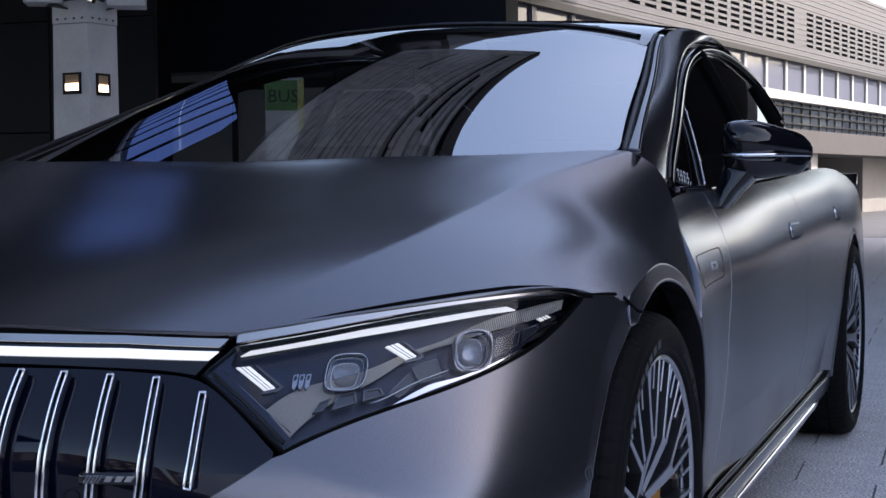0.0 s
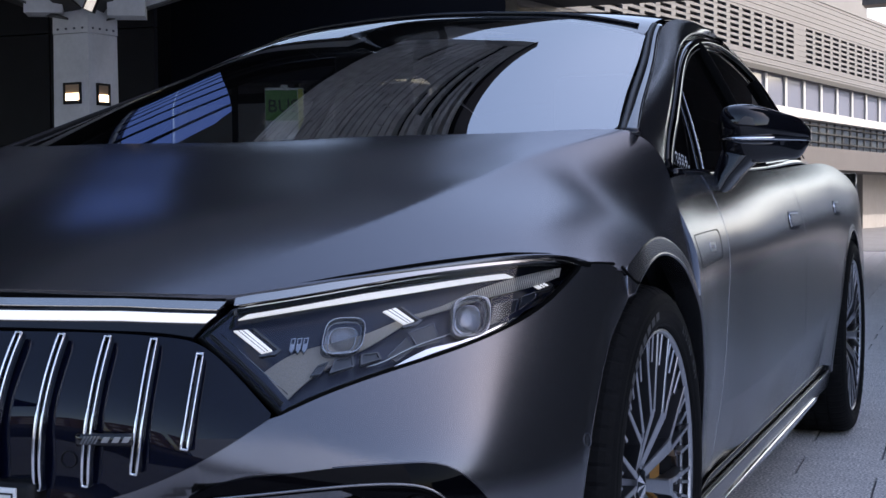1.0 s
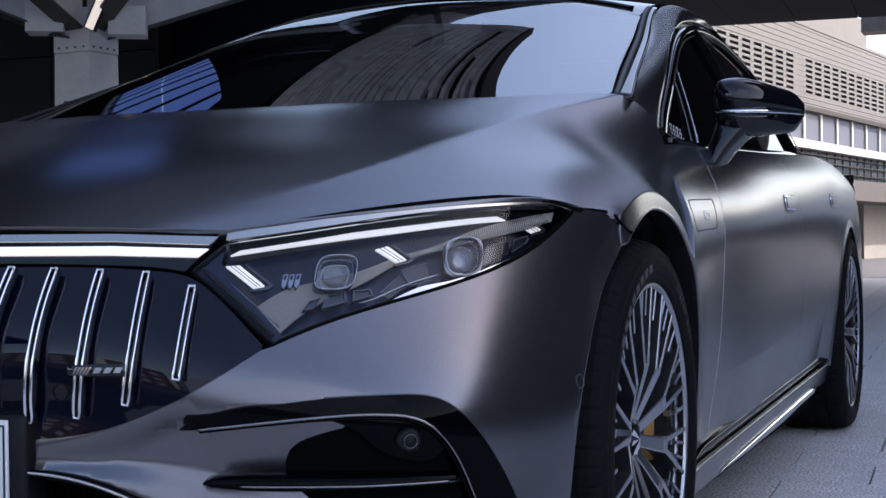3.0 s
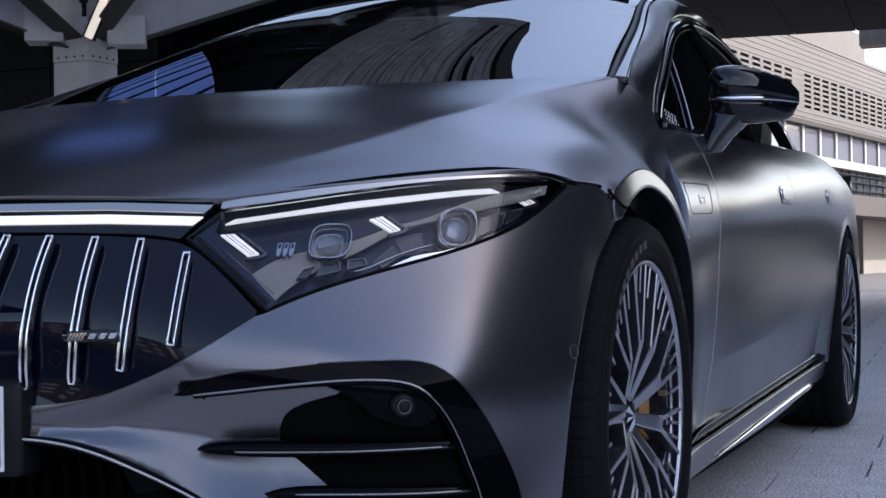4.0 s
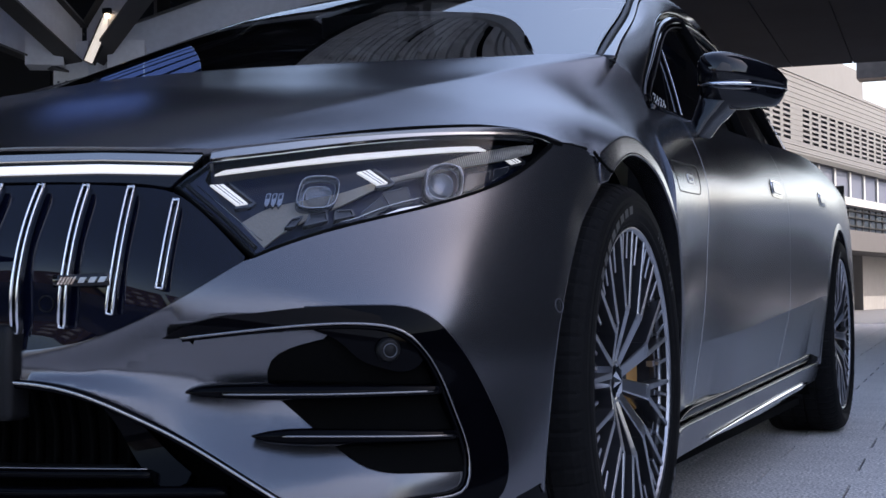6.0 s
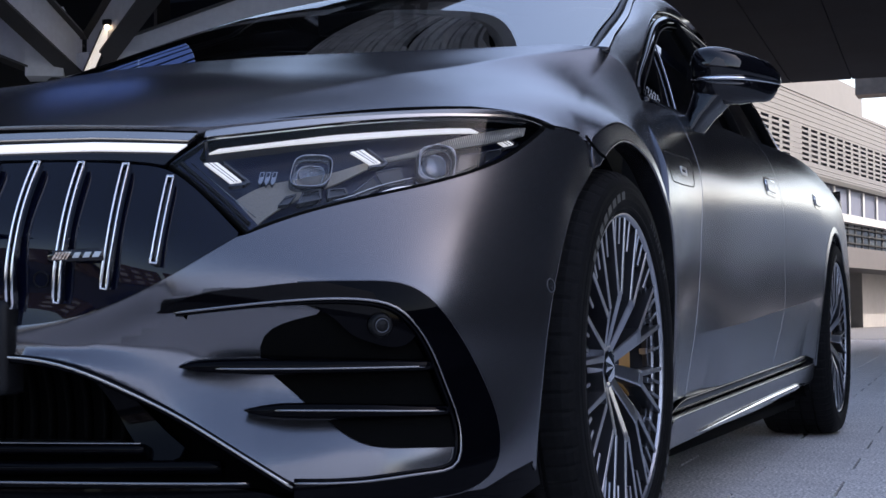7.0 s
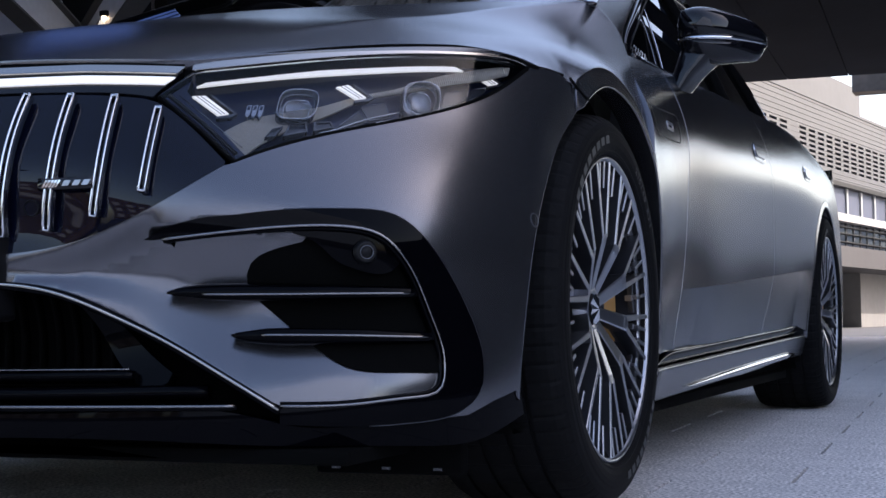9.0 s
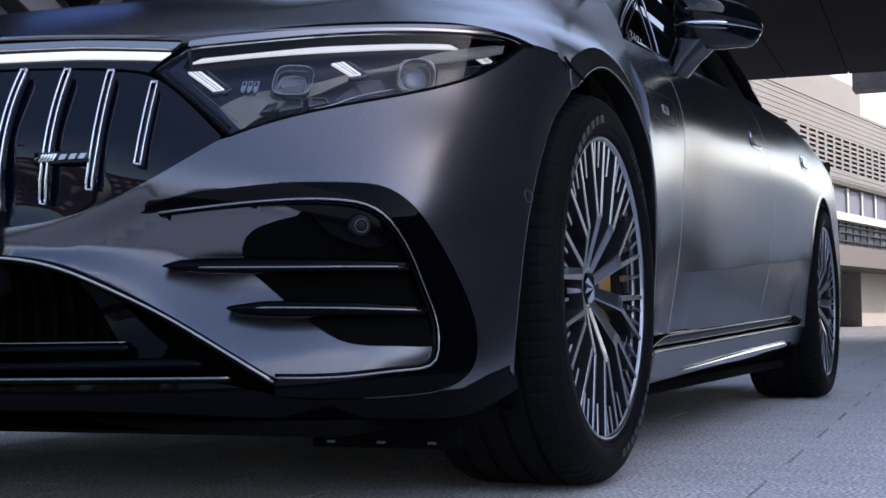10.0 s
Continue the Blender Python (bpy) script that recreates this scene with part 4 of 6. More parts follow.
for sgn in (1, -1):
    foot = bmesh.new()
    levels = [(0.895, 0.862, 0.902, 0.862, 0.985), (0.925, 0.870, 0.910, 0.866, 0.995), (0.965, 0.880, 0.940, 0.874, 1.01), (1.010, 0.892, 0.985, 0.884, 1.03), (1.045, 0.900, 1.025, 0.89, 1.05)]
    rows = []
    for z, x0, x1, y0, y1 in levels:
        cx, cy, rx, ry = (x0 + x1) / 2, (y0 + y1) / 2, (x1 - x0) / 2, (y1 - y0) / 2
        row = []
        for k in range(20):
            a = 2 * math.pi * k / 20
            c, q = math.cos(a), math.sin(a)
            row.append(foot.verts.new((cx + rx * math.copysign(abs(c) ** 0.5, c), cy + ry * math.copysign(abs(q) ** 0.5, q), z)))
        rows.append(row)
    for a, b in zip(rows, rows[1:]):
        for j in range(20):
            foot.faces.new((a[j], a[(j + 1) % 20], b[(j + 1) % 20], b[j]))
    foot.faces.new(rows[0])
    foot.faces.new(rows[-1])
    bmesh.ops.recalc_face_normals(foot, faces=foot.faces)
    door_mirror = part("door_mirror", side_of(foot, sgn), BLACK, car, "gloss black door mirror on a slim foot")
    part("mirror_cap", side_of(mirror_head(1.056, 2.0), sgn), BLACK, door_mirror)
    part("mirror_base", side_of(mirror_head(0.0, 1.050), sgn), BLACK, door_mirror)
    line = [(0.898 + 0.195 * t, 0.925 + 0.112 * t * t - h, 1.053) for t, h in zip(np.linspace(0.02, 1, 20), basis([0, 0.12, 0.3, 0.55, 0.78, 1], np.linspace(0.02, 1, 20)) @ np.array([0.025, 0.050, 0.066, 0.066, 0.050, 0.008]))]
    part("mirror_line", side_of(strip(line, np.full(20, 0.009), up=(0, -1, 0)), sgn), CHROME, door_mirror, "bright indicator strip")

# ---- door handles, fender flap, door gaps ----
def on_side(name, y0, y1, z0, z1, r, out, mat, parent, slope=0.0, label="", thick=0.006, rim=0.0):
    loop = []
    for cx, cy, a0 in ((y1 - r, z1 - r, 0), (y0 + r, z1 - r, 90), (y0 + r, z0 + r, 180), (y1 - r, z0 + r, 270)):
        loop += [(cx + r * math.cos(radians(a0 + t)), cy + r * math.sin(radians(a0 + t)) + slope * (cx - y0)) for t in (0, 30, 60, 90)]
    holes = []
    if rim:
        c = np.mean(loop, axis=0)
        w, h = (y1 - y0) / 2, (z1 - z0) / 2
        holes = [(np.array(loop) - c) * (1 - rim / w, 1 - rim / h) + c]
    return panel(name, sheet(body_side, loop, holes, 0.012, d=out, thick=thick), mat, parent, label)


for (y0, y1, z), d in (((1.60, 1.765, 0.845), front_door), ((2.65, 2.80, 0.873), rear_door)):
    on_side("handle_pocket", y0 - 0.012, y1 + 0.004, z - 0.026, z + 0.026, 0.02, 0.0015, BLACK, d[0], 0.0, thick=0.001)
    on_side("handle_rim", y0, y1 + 0.004, z - 0.018, z + 0.022, 0.016, 0.003, CHROME, d[0], 0.0, thick=0.003, rim=0.005)
    on_side("door_handle", y0 + 0.004, y1, z - 0.014, z + 0.018, 0.014, 0.006, PAINT, d[0], 0.0, "flush satin door handle", thick=0.006)
flap = on_side("fender_flap", 0.42, 0.715, 0.762, 0.832, 0.02, 0.0006, DULL, car, 0.03, thick=0.001, rim=0.0025)
on_side("fender_badge", 0.585, 0.645, 0.792, 0.812, 0.004, 0.0015, SILVER, car, 0.0, "small silver badge", thick=0.003, rim=0.006)

# ---- wheels ----
def text_bm(text, size, extrude=0.001):
    cu = bpy.data.curves.new("text", "FONT")
    cu.body, cu.size, cu.extrude, cu.align_x, cu.align_y = text, size, extrude, "CENTER", "CENTER"
    cu.resolution_u = 2
    ob = bpy.data.objects.new("text", cu)
    scene.collection.objects.link(ob)
    bpy.context.view_layer.update()
    me = bpy.data.meshes.new_from_object(ob)
    bm = bmesh.new()
    bm.from_mesh(me)
    bpy.data.objects.remove(ob)
    bpy.data.meshes.remove(me)
    return bm


def joined(parts):
    out = bmesh.new()
    for b in parts:
        me = bpy.data.meshes.new("join")
        b.to_mesh(me)
        b.free()
        out.from_mesh(me)
        bpy.data.meshes.remove(me)
    return out


def tyre_mesh():
    """Outer rim plane at x = 0; the tread runs inwards."""
    prof = [(-0.010, 0.270), (-0.002, 0.284), (0.002, 0.2925), (0.0085, 0.297), (0.0105, 0.301), (0.010, 0.304), (0.0135, 0.314), (0.0150, 0.326), (0.0135, 0.336), (0.0120, 0.339), (0.0110, 0.347), (0.006, 0.356), (-0.003, 0.3645), (-0.014, 0.370), (-0.030, 0.3735), (-0.050, 0.3750)]
    for g in (-0.058, -0.107, -0.158, -0.207):
        prof += [(g + 0.0045, 0.3755), (g + 0.0040, 0.369), (g - 0.0040, 0.369), (g - 0.0045, 0.3755)]
    prof += [(-0.225, 0.375), (-0.245, 0.3715), (-0.258, 0.364), (-0.266, 0.35), (-0.268, 0.32), (-0.262, 0.29), (-0.255, 0.262)]
    n = 360
    bm = bmesh.new()
    rings = []
    for i in range(n):
        a = 2 * math.pi * i / n
        row = []
        for x, r in prof:
            rr = r
            if i % 5 == 0 and -0.056 < x < 0.0 and r > 0.355:
                rr -= 0.0026
            if i % 8 == 4 and -0.205 < x < -0.06 and r > 0.374:
                rr -= 0.003
            row.append(bm.verts.new((x, rr * math.cos(a), rr * math.sin(a))))
        rings.append(row)
    for a, b in zip(rings, rings[1:] + rings[:1]):
        for j in range(len(prof) - 1):
            bm.faces.new((a[j], b[j], b[j + 1], a[j + 1]))
    bmesh.ops.recalc_face_normals(bm, faces=bm.faces)
    return bm


def sidewall_marks():
    """Raised size lettering and plain bars on the sidewall."""
    bits = []
    chars = "275/40 R21"
    for k, ch in enumerate(chars):
        if ch == " ":
            continue
        a = radians(60 - k * 3.0)
        b = text_bm(ch, 0.020, 0.0006)
        m = Matrix.Translation((0.0146, 0.319 * math.cos(a), 0.319 * math.sin(a))) @ Matrix.Rotation(a - math.pi / 2, 4, "X") @ Matrix(((0, 0, 1, 0), (1, 0, 0, 0), (0, 1, 0, 0), (0, 0, 0, 1)))
        bmesh.ops.transform(b, matrix=m, verts=b.verts)
        bits.append(b)
    return joined(bits)


def wall_bar(degrees):
    a0 = radians(degrees)
    b = bmesh.new()
    quads = []
    for t in np.linspace(0, radians(4.0), 4):
        quads.append([b.verts.new((0.0162, r * math.cos(a0 + t), r * math.sin(a0 + t))) for r in (0.316, 0.331)])
    for p, q in zip(quads, quads[1:]):
        b.faces.new((p[0], p[1], q[1], q[0]))
    return b


def beam(p0, p1, w0, w1, x0, x1, deep):
    """A spoke from p0 to p1 in the wheel's plane: angle in degrees and radius."""
    (a0, r0), (a1, r1) = p0, p1
    A = np.array([r0 * math.cos(radians(a0)), r0 * math.sin(radians(a0))])
    B = np.array([r1 * math.cos(radians(a1)), r1 * math.sin(radians(a1))])
    d = (B - A) / np.linalg.norm(B - A)
    n = np.array([-d[1], d[0]])
    bm = bmesh.new()
    rows = []
    for P, w, x in ((A, w0, x0), (B, w1, x1)):
        rows.append([bm.verts.new((xx, *(P + n * s * w))) for s, xx in ((-0.5, x - 0.0015), (-0.38, x), (0.38, x), (0.5, x - 0.0015), (0.42, x - deep), (-0.42, x - deep))])
    for j in range(6):
        f = bm.faces.new((rows[0][j], rows[0][(j + 1) % 6], rows[1][(j + 1) % 6], rows[1][j]))
        f.material_index = 0 if j in (0, 1, 2) else 1
    bm.faces.new(rows[0][::-1]), bm.faces.new(rows[1])
    bmesh.ops.recalc_face_normals(bm, faces=bm.faces)
    return bm


def make_wheel(spin):
    w = part("wheel", lathe([(-0.004, 0.2925), (0.002, 0.292), (0.0045, 0.2895), (0.0042, 0.2865), (0.0, 0.2835), (-0.008, 0.280), (-0.022, 0.272)], 144), LIP, car, "satin silver multi-spoke wheel with a low-profile tyre")
    part("tyre", tyre_mesh(), RUBBER, w, "wide low-profile black tyre", smooth=False)
    part("size_lettering", sidewall_marks(), RUBBER_MARK, w, smooth=False)
    for start in (98, 278):
        for k in range(8):
            part("sidewall_bar", wall_bar(start + 6.0 * k), RUBBER_MARK, w, smooth=False)
    part("barrel", lathe([(-0.018, 0.2705), (-0.05, 0.262), (-0.15, 0.247), (-0.20, 0.25), (-0.20, 0.20)], 96), BARREL, w)
    for k in range(10):
        c = spin + 36 * k
        # a broad blade from the hub to a knee, where it forks into two slim ribs
        bits = [beam((c, 0.030), (c, 0.128), 0.024, 0.031, -0.036, -0.006, 0.036), beam((c, 0.126), (c, 0.143), 0.031, 0.034, -0.0062, -0.003, 0.034)]
        for sgn in (-1, 1):
            bits.append(beam((c + sgn * 4.3, 0.138), (c + sgn * 9, 0.283), 0.0125, 0.0085, -0.0034, 0.0005, 0.030))
        part("spoke", joined(bits), [SILVER, RIM_DARK], w, smooth=False)
        # recessed web between the ribs with a rounded end
        web = bmesh.new()
        loop = [(c - 4.5, 0.130), (c + 4.5, 0.130), (c + 7.0, 0.205), (c + 6.0, 0.214), (c + 3.5, 0.204), (c, 0.199), (c - 3.5, 0.204), (c - 6.0, 0.214), (c - 7.0, 0.205)]
        faces = []
        for x, dr in ((-0.030, 0.0), (-0.034, -0.002), (-0.050, -0.004)):
            faces.append([web.verts.new((x, (r + dr * (r > 0.15)) * math.cos(radians(a)), (r + dr * (r > 0.15)) * math.sin(radians(a)))) for a, r in loop])
        web.faces.new(faces[0])
        for p, q in zip(faces, faces[1:]):
            for i in range(len(loop)):
                web.faces.new((p[i], q[i], q[(i + 1) % len(loop)], p[(i + 1) % len(loop)]))
        bmesh.ops.recalc_face_normals(web, faces=web.faces)
        part("spoke_web", web, WEB, w, smooth=False)
        for off, r0 in ((-3.2, 0.232), (3.2, 0.232), (18, 0.224)):
            # short comb teeth set between the ribs, each with a foot behind it
            arm = [beam((c + off, r0), (c + off, 0.283), 0.0068, 0.0068, -0.0055, -0.002, 0.022), beam((c + off, r0 - 0.004), (c + off, r0 + 0.006), 0.013, 0.010, -0.016, -0.014, 0.014)]
            part("spoke_rib", joined(arm), [SILVER, RIM_DARK], w, smooth=False)
        part("rim_bridge", beam((c + 10.5, 0.247), (c + 25.5, 0.247), 0.007, 0.007, -0.018, -0.018, 0.012), [RIM_DARK, RIM_DARK], w, smooth=False)
    part("hub", lathe([(-0.06, 0.055), (-0.040, 0.050), (-0.034, 0.046), (-0.033, 0.036)], 48), SILVER, w)
    cap = bmesh.new()
    tip = cap.verts.new((-0.022, 0, 0))
    ring = [cap.verts.new((-0.032 if i % 2 else -0.028, 0.029 * math.cos(i * math.pi / 8), 0.029 * math.sin(i * math.pi / 8))) for i in range(16)]
    for i in range(16):
        cap.faces.new((tip, ring[i], ring[(i + 1) % 16]))
    bmesh.ops.recalc_face_normals(cap, faces=cap.faces)
    part("hub_cap", cap, CHROME, w, "faceted bright hub cap", smooth=False)
    for k in range(5):
        a = radians(spin + 18 + 72 * k)
        b = lathe([(-0.036, 0.0001), (-0.030, 0.006), (-0.045, 0.0075)], 12)
        bmesh.ops.transform(b, matrix=Matrix.Translation((0, 0.056 * math.cos(a), 0.056 * math.sin(a))), verts=b.verts)
        part("wheel_bolt", b, RIM_DARK, w)
    return w


LIP = material("rim_lip", (0.42, 0.43, 0.46), 0.3, 1.0)
BARREL = material("rim_barrel", (0.03, 0.03, 0.034), 0.45, 0.8)
WEB = material("rim_web", (0.17, 0.18, 0.22), 0.28, 1.0)
RUBBER_MARK = material("rubber_lettering", (0.055, 0.055, 0.057), 0.55)
DISC = material("brake_disc", (0.05, 0.048, 0.046), 0.4, 0.9, grain=0.08, scale=60)
wheel = make_wheel(-12)
LIP_X = 0.956
placed = []
for k, (sx, y) in enumerate(((1, 0.0), (1, WHEELBASE), (-1, 0.0), (-1, WHEELBASE))):
    m = Matrix.Translation((sx * LIP_X, y, HUB_Z)) @ Matrix.Rotation(0 if sx > 0 else math.pi, 4, "Z") @ Matrix.Rotation(radians((0, 7, 15, 22)[k]), 4, "X")
    if k == 0:
        wheel.matrix_world = m
        w = wheel
    else:
        w = copy_thing(wheel, m)
    placed.append((w, sx, y))
for w, sx, y in placed:
    disc = part("brake_disc", lathe([(sx * 0.860, 0.06), (sx * 0.865, 0.20), (sx * 0.835, 0.20), (sx * 0.835, 0.06)], 64), DISC, car)
    cal = bmesh.new()
    rows = []
    for t in np.linspace(-20, 24, 12):
        a = radians(t)
        rows.append([cal.verts.new((xx, r * math.cos(a), r * math.sin(a))) for xx, r in ((0.890, 0.085), (0.914, 0.095), (0.914, 0.190), (0.894, 0.204), (0.80, 0.204), (0.80, 0.085))])
    for a, b in zip(rows, rows[1:]):
        for j in range(6):
            cal.faces.new((a[j], a[(j + 1) % 6], b[(j + 1) % 6], b[j]))
    cal.faces.new(rows[0]), cal.faces.new(rows[-1][::-1])
    bmesh.ops.recalc_face_normals(cal, faces=cal.faces)
    ob = part("brake_caliper", side_of(cal, sx), GOLD, car, "bronze brake caliper behind the spokes", smooth=False)
    for o in (disc, ob):
        o.location = (0, y, HUB_Z)

# ---- grille, light band, lamps ----
grille = mesh_part("grille", sheet(fascia, grille_loop, [], 0.02, d=-0.004, thick=0.02), GRILLE_BLACK, car, "gloss black closed grille panel", smooth=False)
low_at = lambda a: float(np.interp(a, GRILLE_LOW[:, 0], GRILLE_LOW[:, 1]))


def arc_on(a_top, a_bot, z_top, z_bot, out, n):
    """A smooth arc in front of the grille through three places on it."""
    t = np.linspace(0, 1, n)[:, None]
    p, nn = lift(fascia, [a_bot, (a_bot + a_top) / 2, a_top], [z_bot, (z_bot + z_top) / 2, z_top], out)
    q = p[0] * 2 * (t - 0.5) * (t - 1) + p[1] * 4 * t * (1 - t) + p[2] * 2 * t * (t - 0.5)
    m = nn[0] * (1 - t) + nn[2] * t
    return q, m / np.linalg.norm(m, axis=1)[:, None]


def slat(a_top, a_bot, z_top, z_bot):
    """A slim chrome loop standing on the grille."""
    n = 24
    q, m = arc_on(a_top, a_bot, z_top, z_bot, 0.010, n)
    along = np.gradient(q, axis=0)
    across = np.cross(along, m)
    across = across / np.linalg.norm(across, axis=1)[:, None] * 0.0048
    p, nn = np.vstack([q - across, (q + across)[::-1]]), np.vstack([m, m[::-1]])
    return strip(p, np.c_[np.full(2 * n, 0.0042), np.full(2 * n, 0.016)], normals=nn, closed=True)


for a_top, a_bot, z_top in ((0.045, 0.043, 0.713), (0.121, 0.117, 0.713), (0.1976, 0.187, 0.713), (0.2687, 0.2586, 0.711), (0.3448, 0.3335, 0.708), (0.418, 0.410, 0.704), (0.490, 0.4855, 0.683)):
    z_bot = low_at(a_bot) + 0.026 if a_top < 0.48 else 0.557
    for sgn in (1, -1):
        part("slat", side_of(slat(a_top, a_bot, z_top, z_bot), sgn), CHROME, grille)
        p, nn = arc_on(a_top, a_bot, z_top - 0.004, z_bot + 0.004, 0.004, 20)
        part("slat_core", side_of(strip(p, np.c_[np.full(20, 0.007), np.full(20, 0.014)], normals=nn), sgn), BLACK, grille)

# badge as plain slanted bars and blocks
bp_, bn_ = lift(fascia, np.linspace(0.322, 0.408, 12), np.full(12, 0.571), 0.016)
badge = part("badge", strip(bp_, np.c_[np.full(12, 0.0185), np.full(12, 0.010)], normals=bn_), BLACK, car, "black badge with plain silver shapes")


def badge_piece(a0, a1, z0, z1, slant):
    l = [(a0, z0), (a1, z0), (a1 + slant, z1), (a0 + slant, z1)]
    return sheet(fascia, l, [], 0.01, d=0.0222, thick=0.002)


for k in range(5):
    a = 0.3285 + 0.0052 * k
    mesh_part("badge_bar", badge_piece(a, a + 0.0034, 0.566, 0.576, 0.006), CHROME, badge, smooth=False)
for a in (0.3605, 0.3765, 0.3915):
    mesh_part("badge_bar", badge_piece(a, a + 0.010, 0.5675, 0.5748, 0.004), SILVER, badge, smooth=False)
sp, sn = lift(fascia, 0.300 + 0.012 * np.cos(np.linspace(0, 2 * np.pi, 24, endpoint=False)), 0.538 + 0.012 * np.sin(np.linspace(0, 2 * np.pi, 24, endpoint=False)), -0.003)
part("sensor_ring", strip(sp, np.full(24, 0.002), normals=sn, closed=True), DULL, grille)

# light band between the lamps
BAND_TOP = curve([(0, 0.770), (0.20, 0.768), (0.35, 0.765), (0.510, 0.758)], 30)
BAND_LOW = curve([(0, 0.727), (0.20, 0.727), (0.36, 0.723), (0.43, 0.719), (0.472, 0.713)], 30)
band = mesh_part("light_band", sheet(fascia, np.vstack([doubled(BAND_LOW), doubled(BAND_TOP)[::-1]]), [], 0.02, d=-0.003, thick=0.02), BLACK, car, "gloss black band with a lit strip and chrome edge", smooth=False)
mesh_part("band_light", sheet(fascia, np.vstack([doubled([(0, 0.7385), (0.35, 0.737), (0.487, 0.7325)]), doubled([(0, 0.7510), (0.35, 0.7495), (0.500, 0.744)])[::-1]]), [], 0.02, d=0.0012, thick=0.004), DRL, band, "lit white strip", smooth=False)
mesh_part("band_chrome", sheet(fascia, np.vstack([doubled([(0, 0.7585), (0.35, 0.756), (0.502, 0.7495)]), doubled([(0, 0.7690), (0.35, 0.767), (0.511, 0.7610)])[::-1]]), [], 0.02, d=0.003, thick=0.008), TRIM_METAL, band, smooth=False)

# headlamps
LAMP_TRIM_TOP = LAMP_TOP + np.c_[np.zeros(40), np.interp(np.linspace(0, 1, 40), [0, 0.72, 0.9, 1], [0.0155, 0.0135, 0.006, 0.002])]
DIFFUSE = material("lamp_reflector", (0.30, 0.32, 0.36), 0.18, 0.9)
RING = material("bright_ring", (0.55, 0.58, 0.64), 0.15, 1.0)
LENS = material("projector_lens", (0.62, 0.64, 0.68), 0.02, trans=0.9, ior=1.35)


def lamp_sheet(loop, d, mat, name, parent, sgn, thick=0.006, step=0.012, label=""):
    me = sheet(fascia, loop, [], step, d=d, thick=thick)
    return mesh_part(name, me if sgn > 0 else flip(me), mat, parent, label, smooth=False)


def slanted(a, z, w, h, da, dz):
    return [(a, z), (a + w, z + h * 0.12), (a + w + da, z + dz + h * 0.12), (a + da, z + dz)]


def squircle(a, z, ra, rz, p=0.55):
    t = np.linspace(0, 2 * np.pi, 28, endpoint=False)
    c, s = np.cos(t), np.sin(t)
    return np.c_[a + ra * np.sign(c) * np.abs(c) ** p, z + rz * np.sign(s) * np.abs(s) ** p]


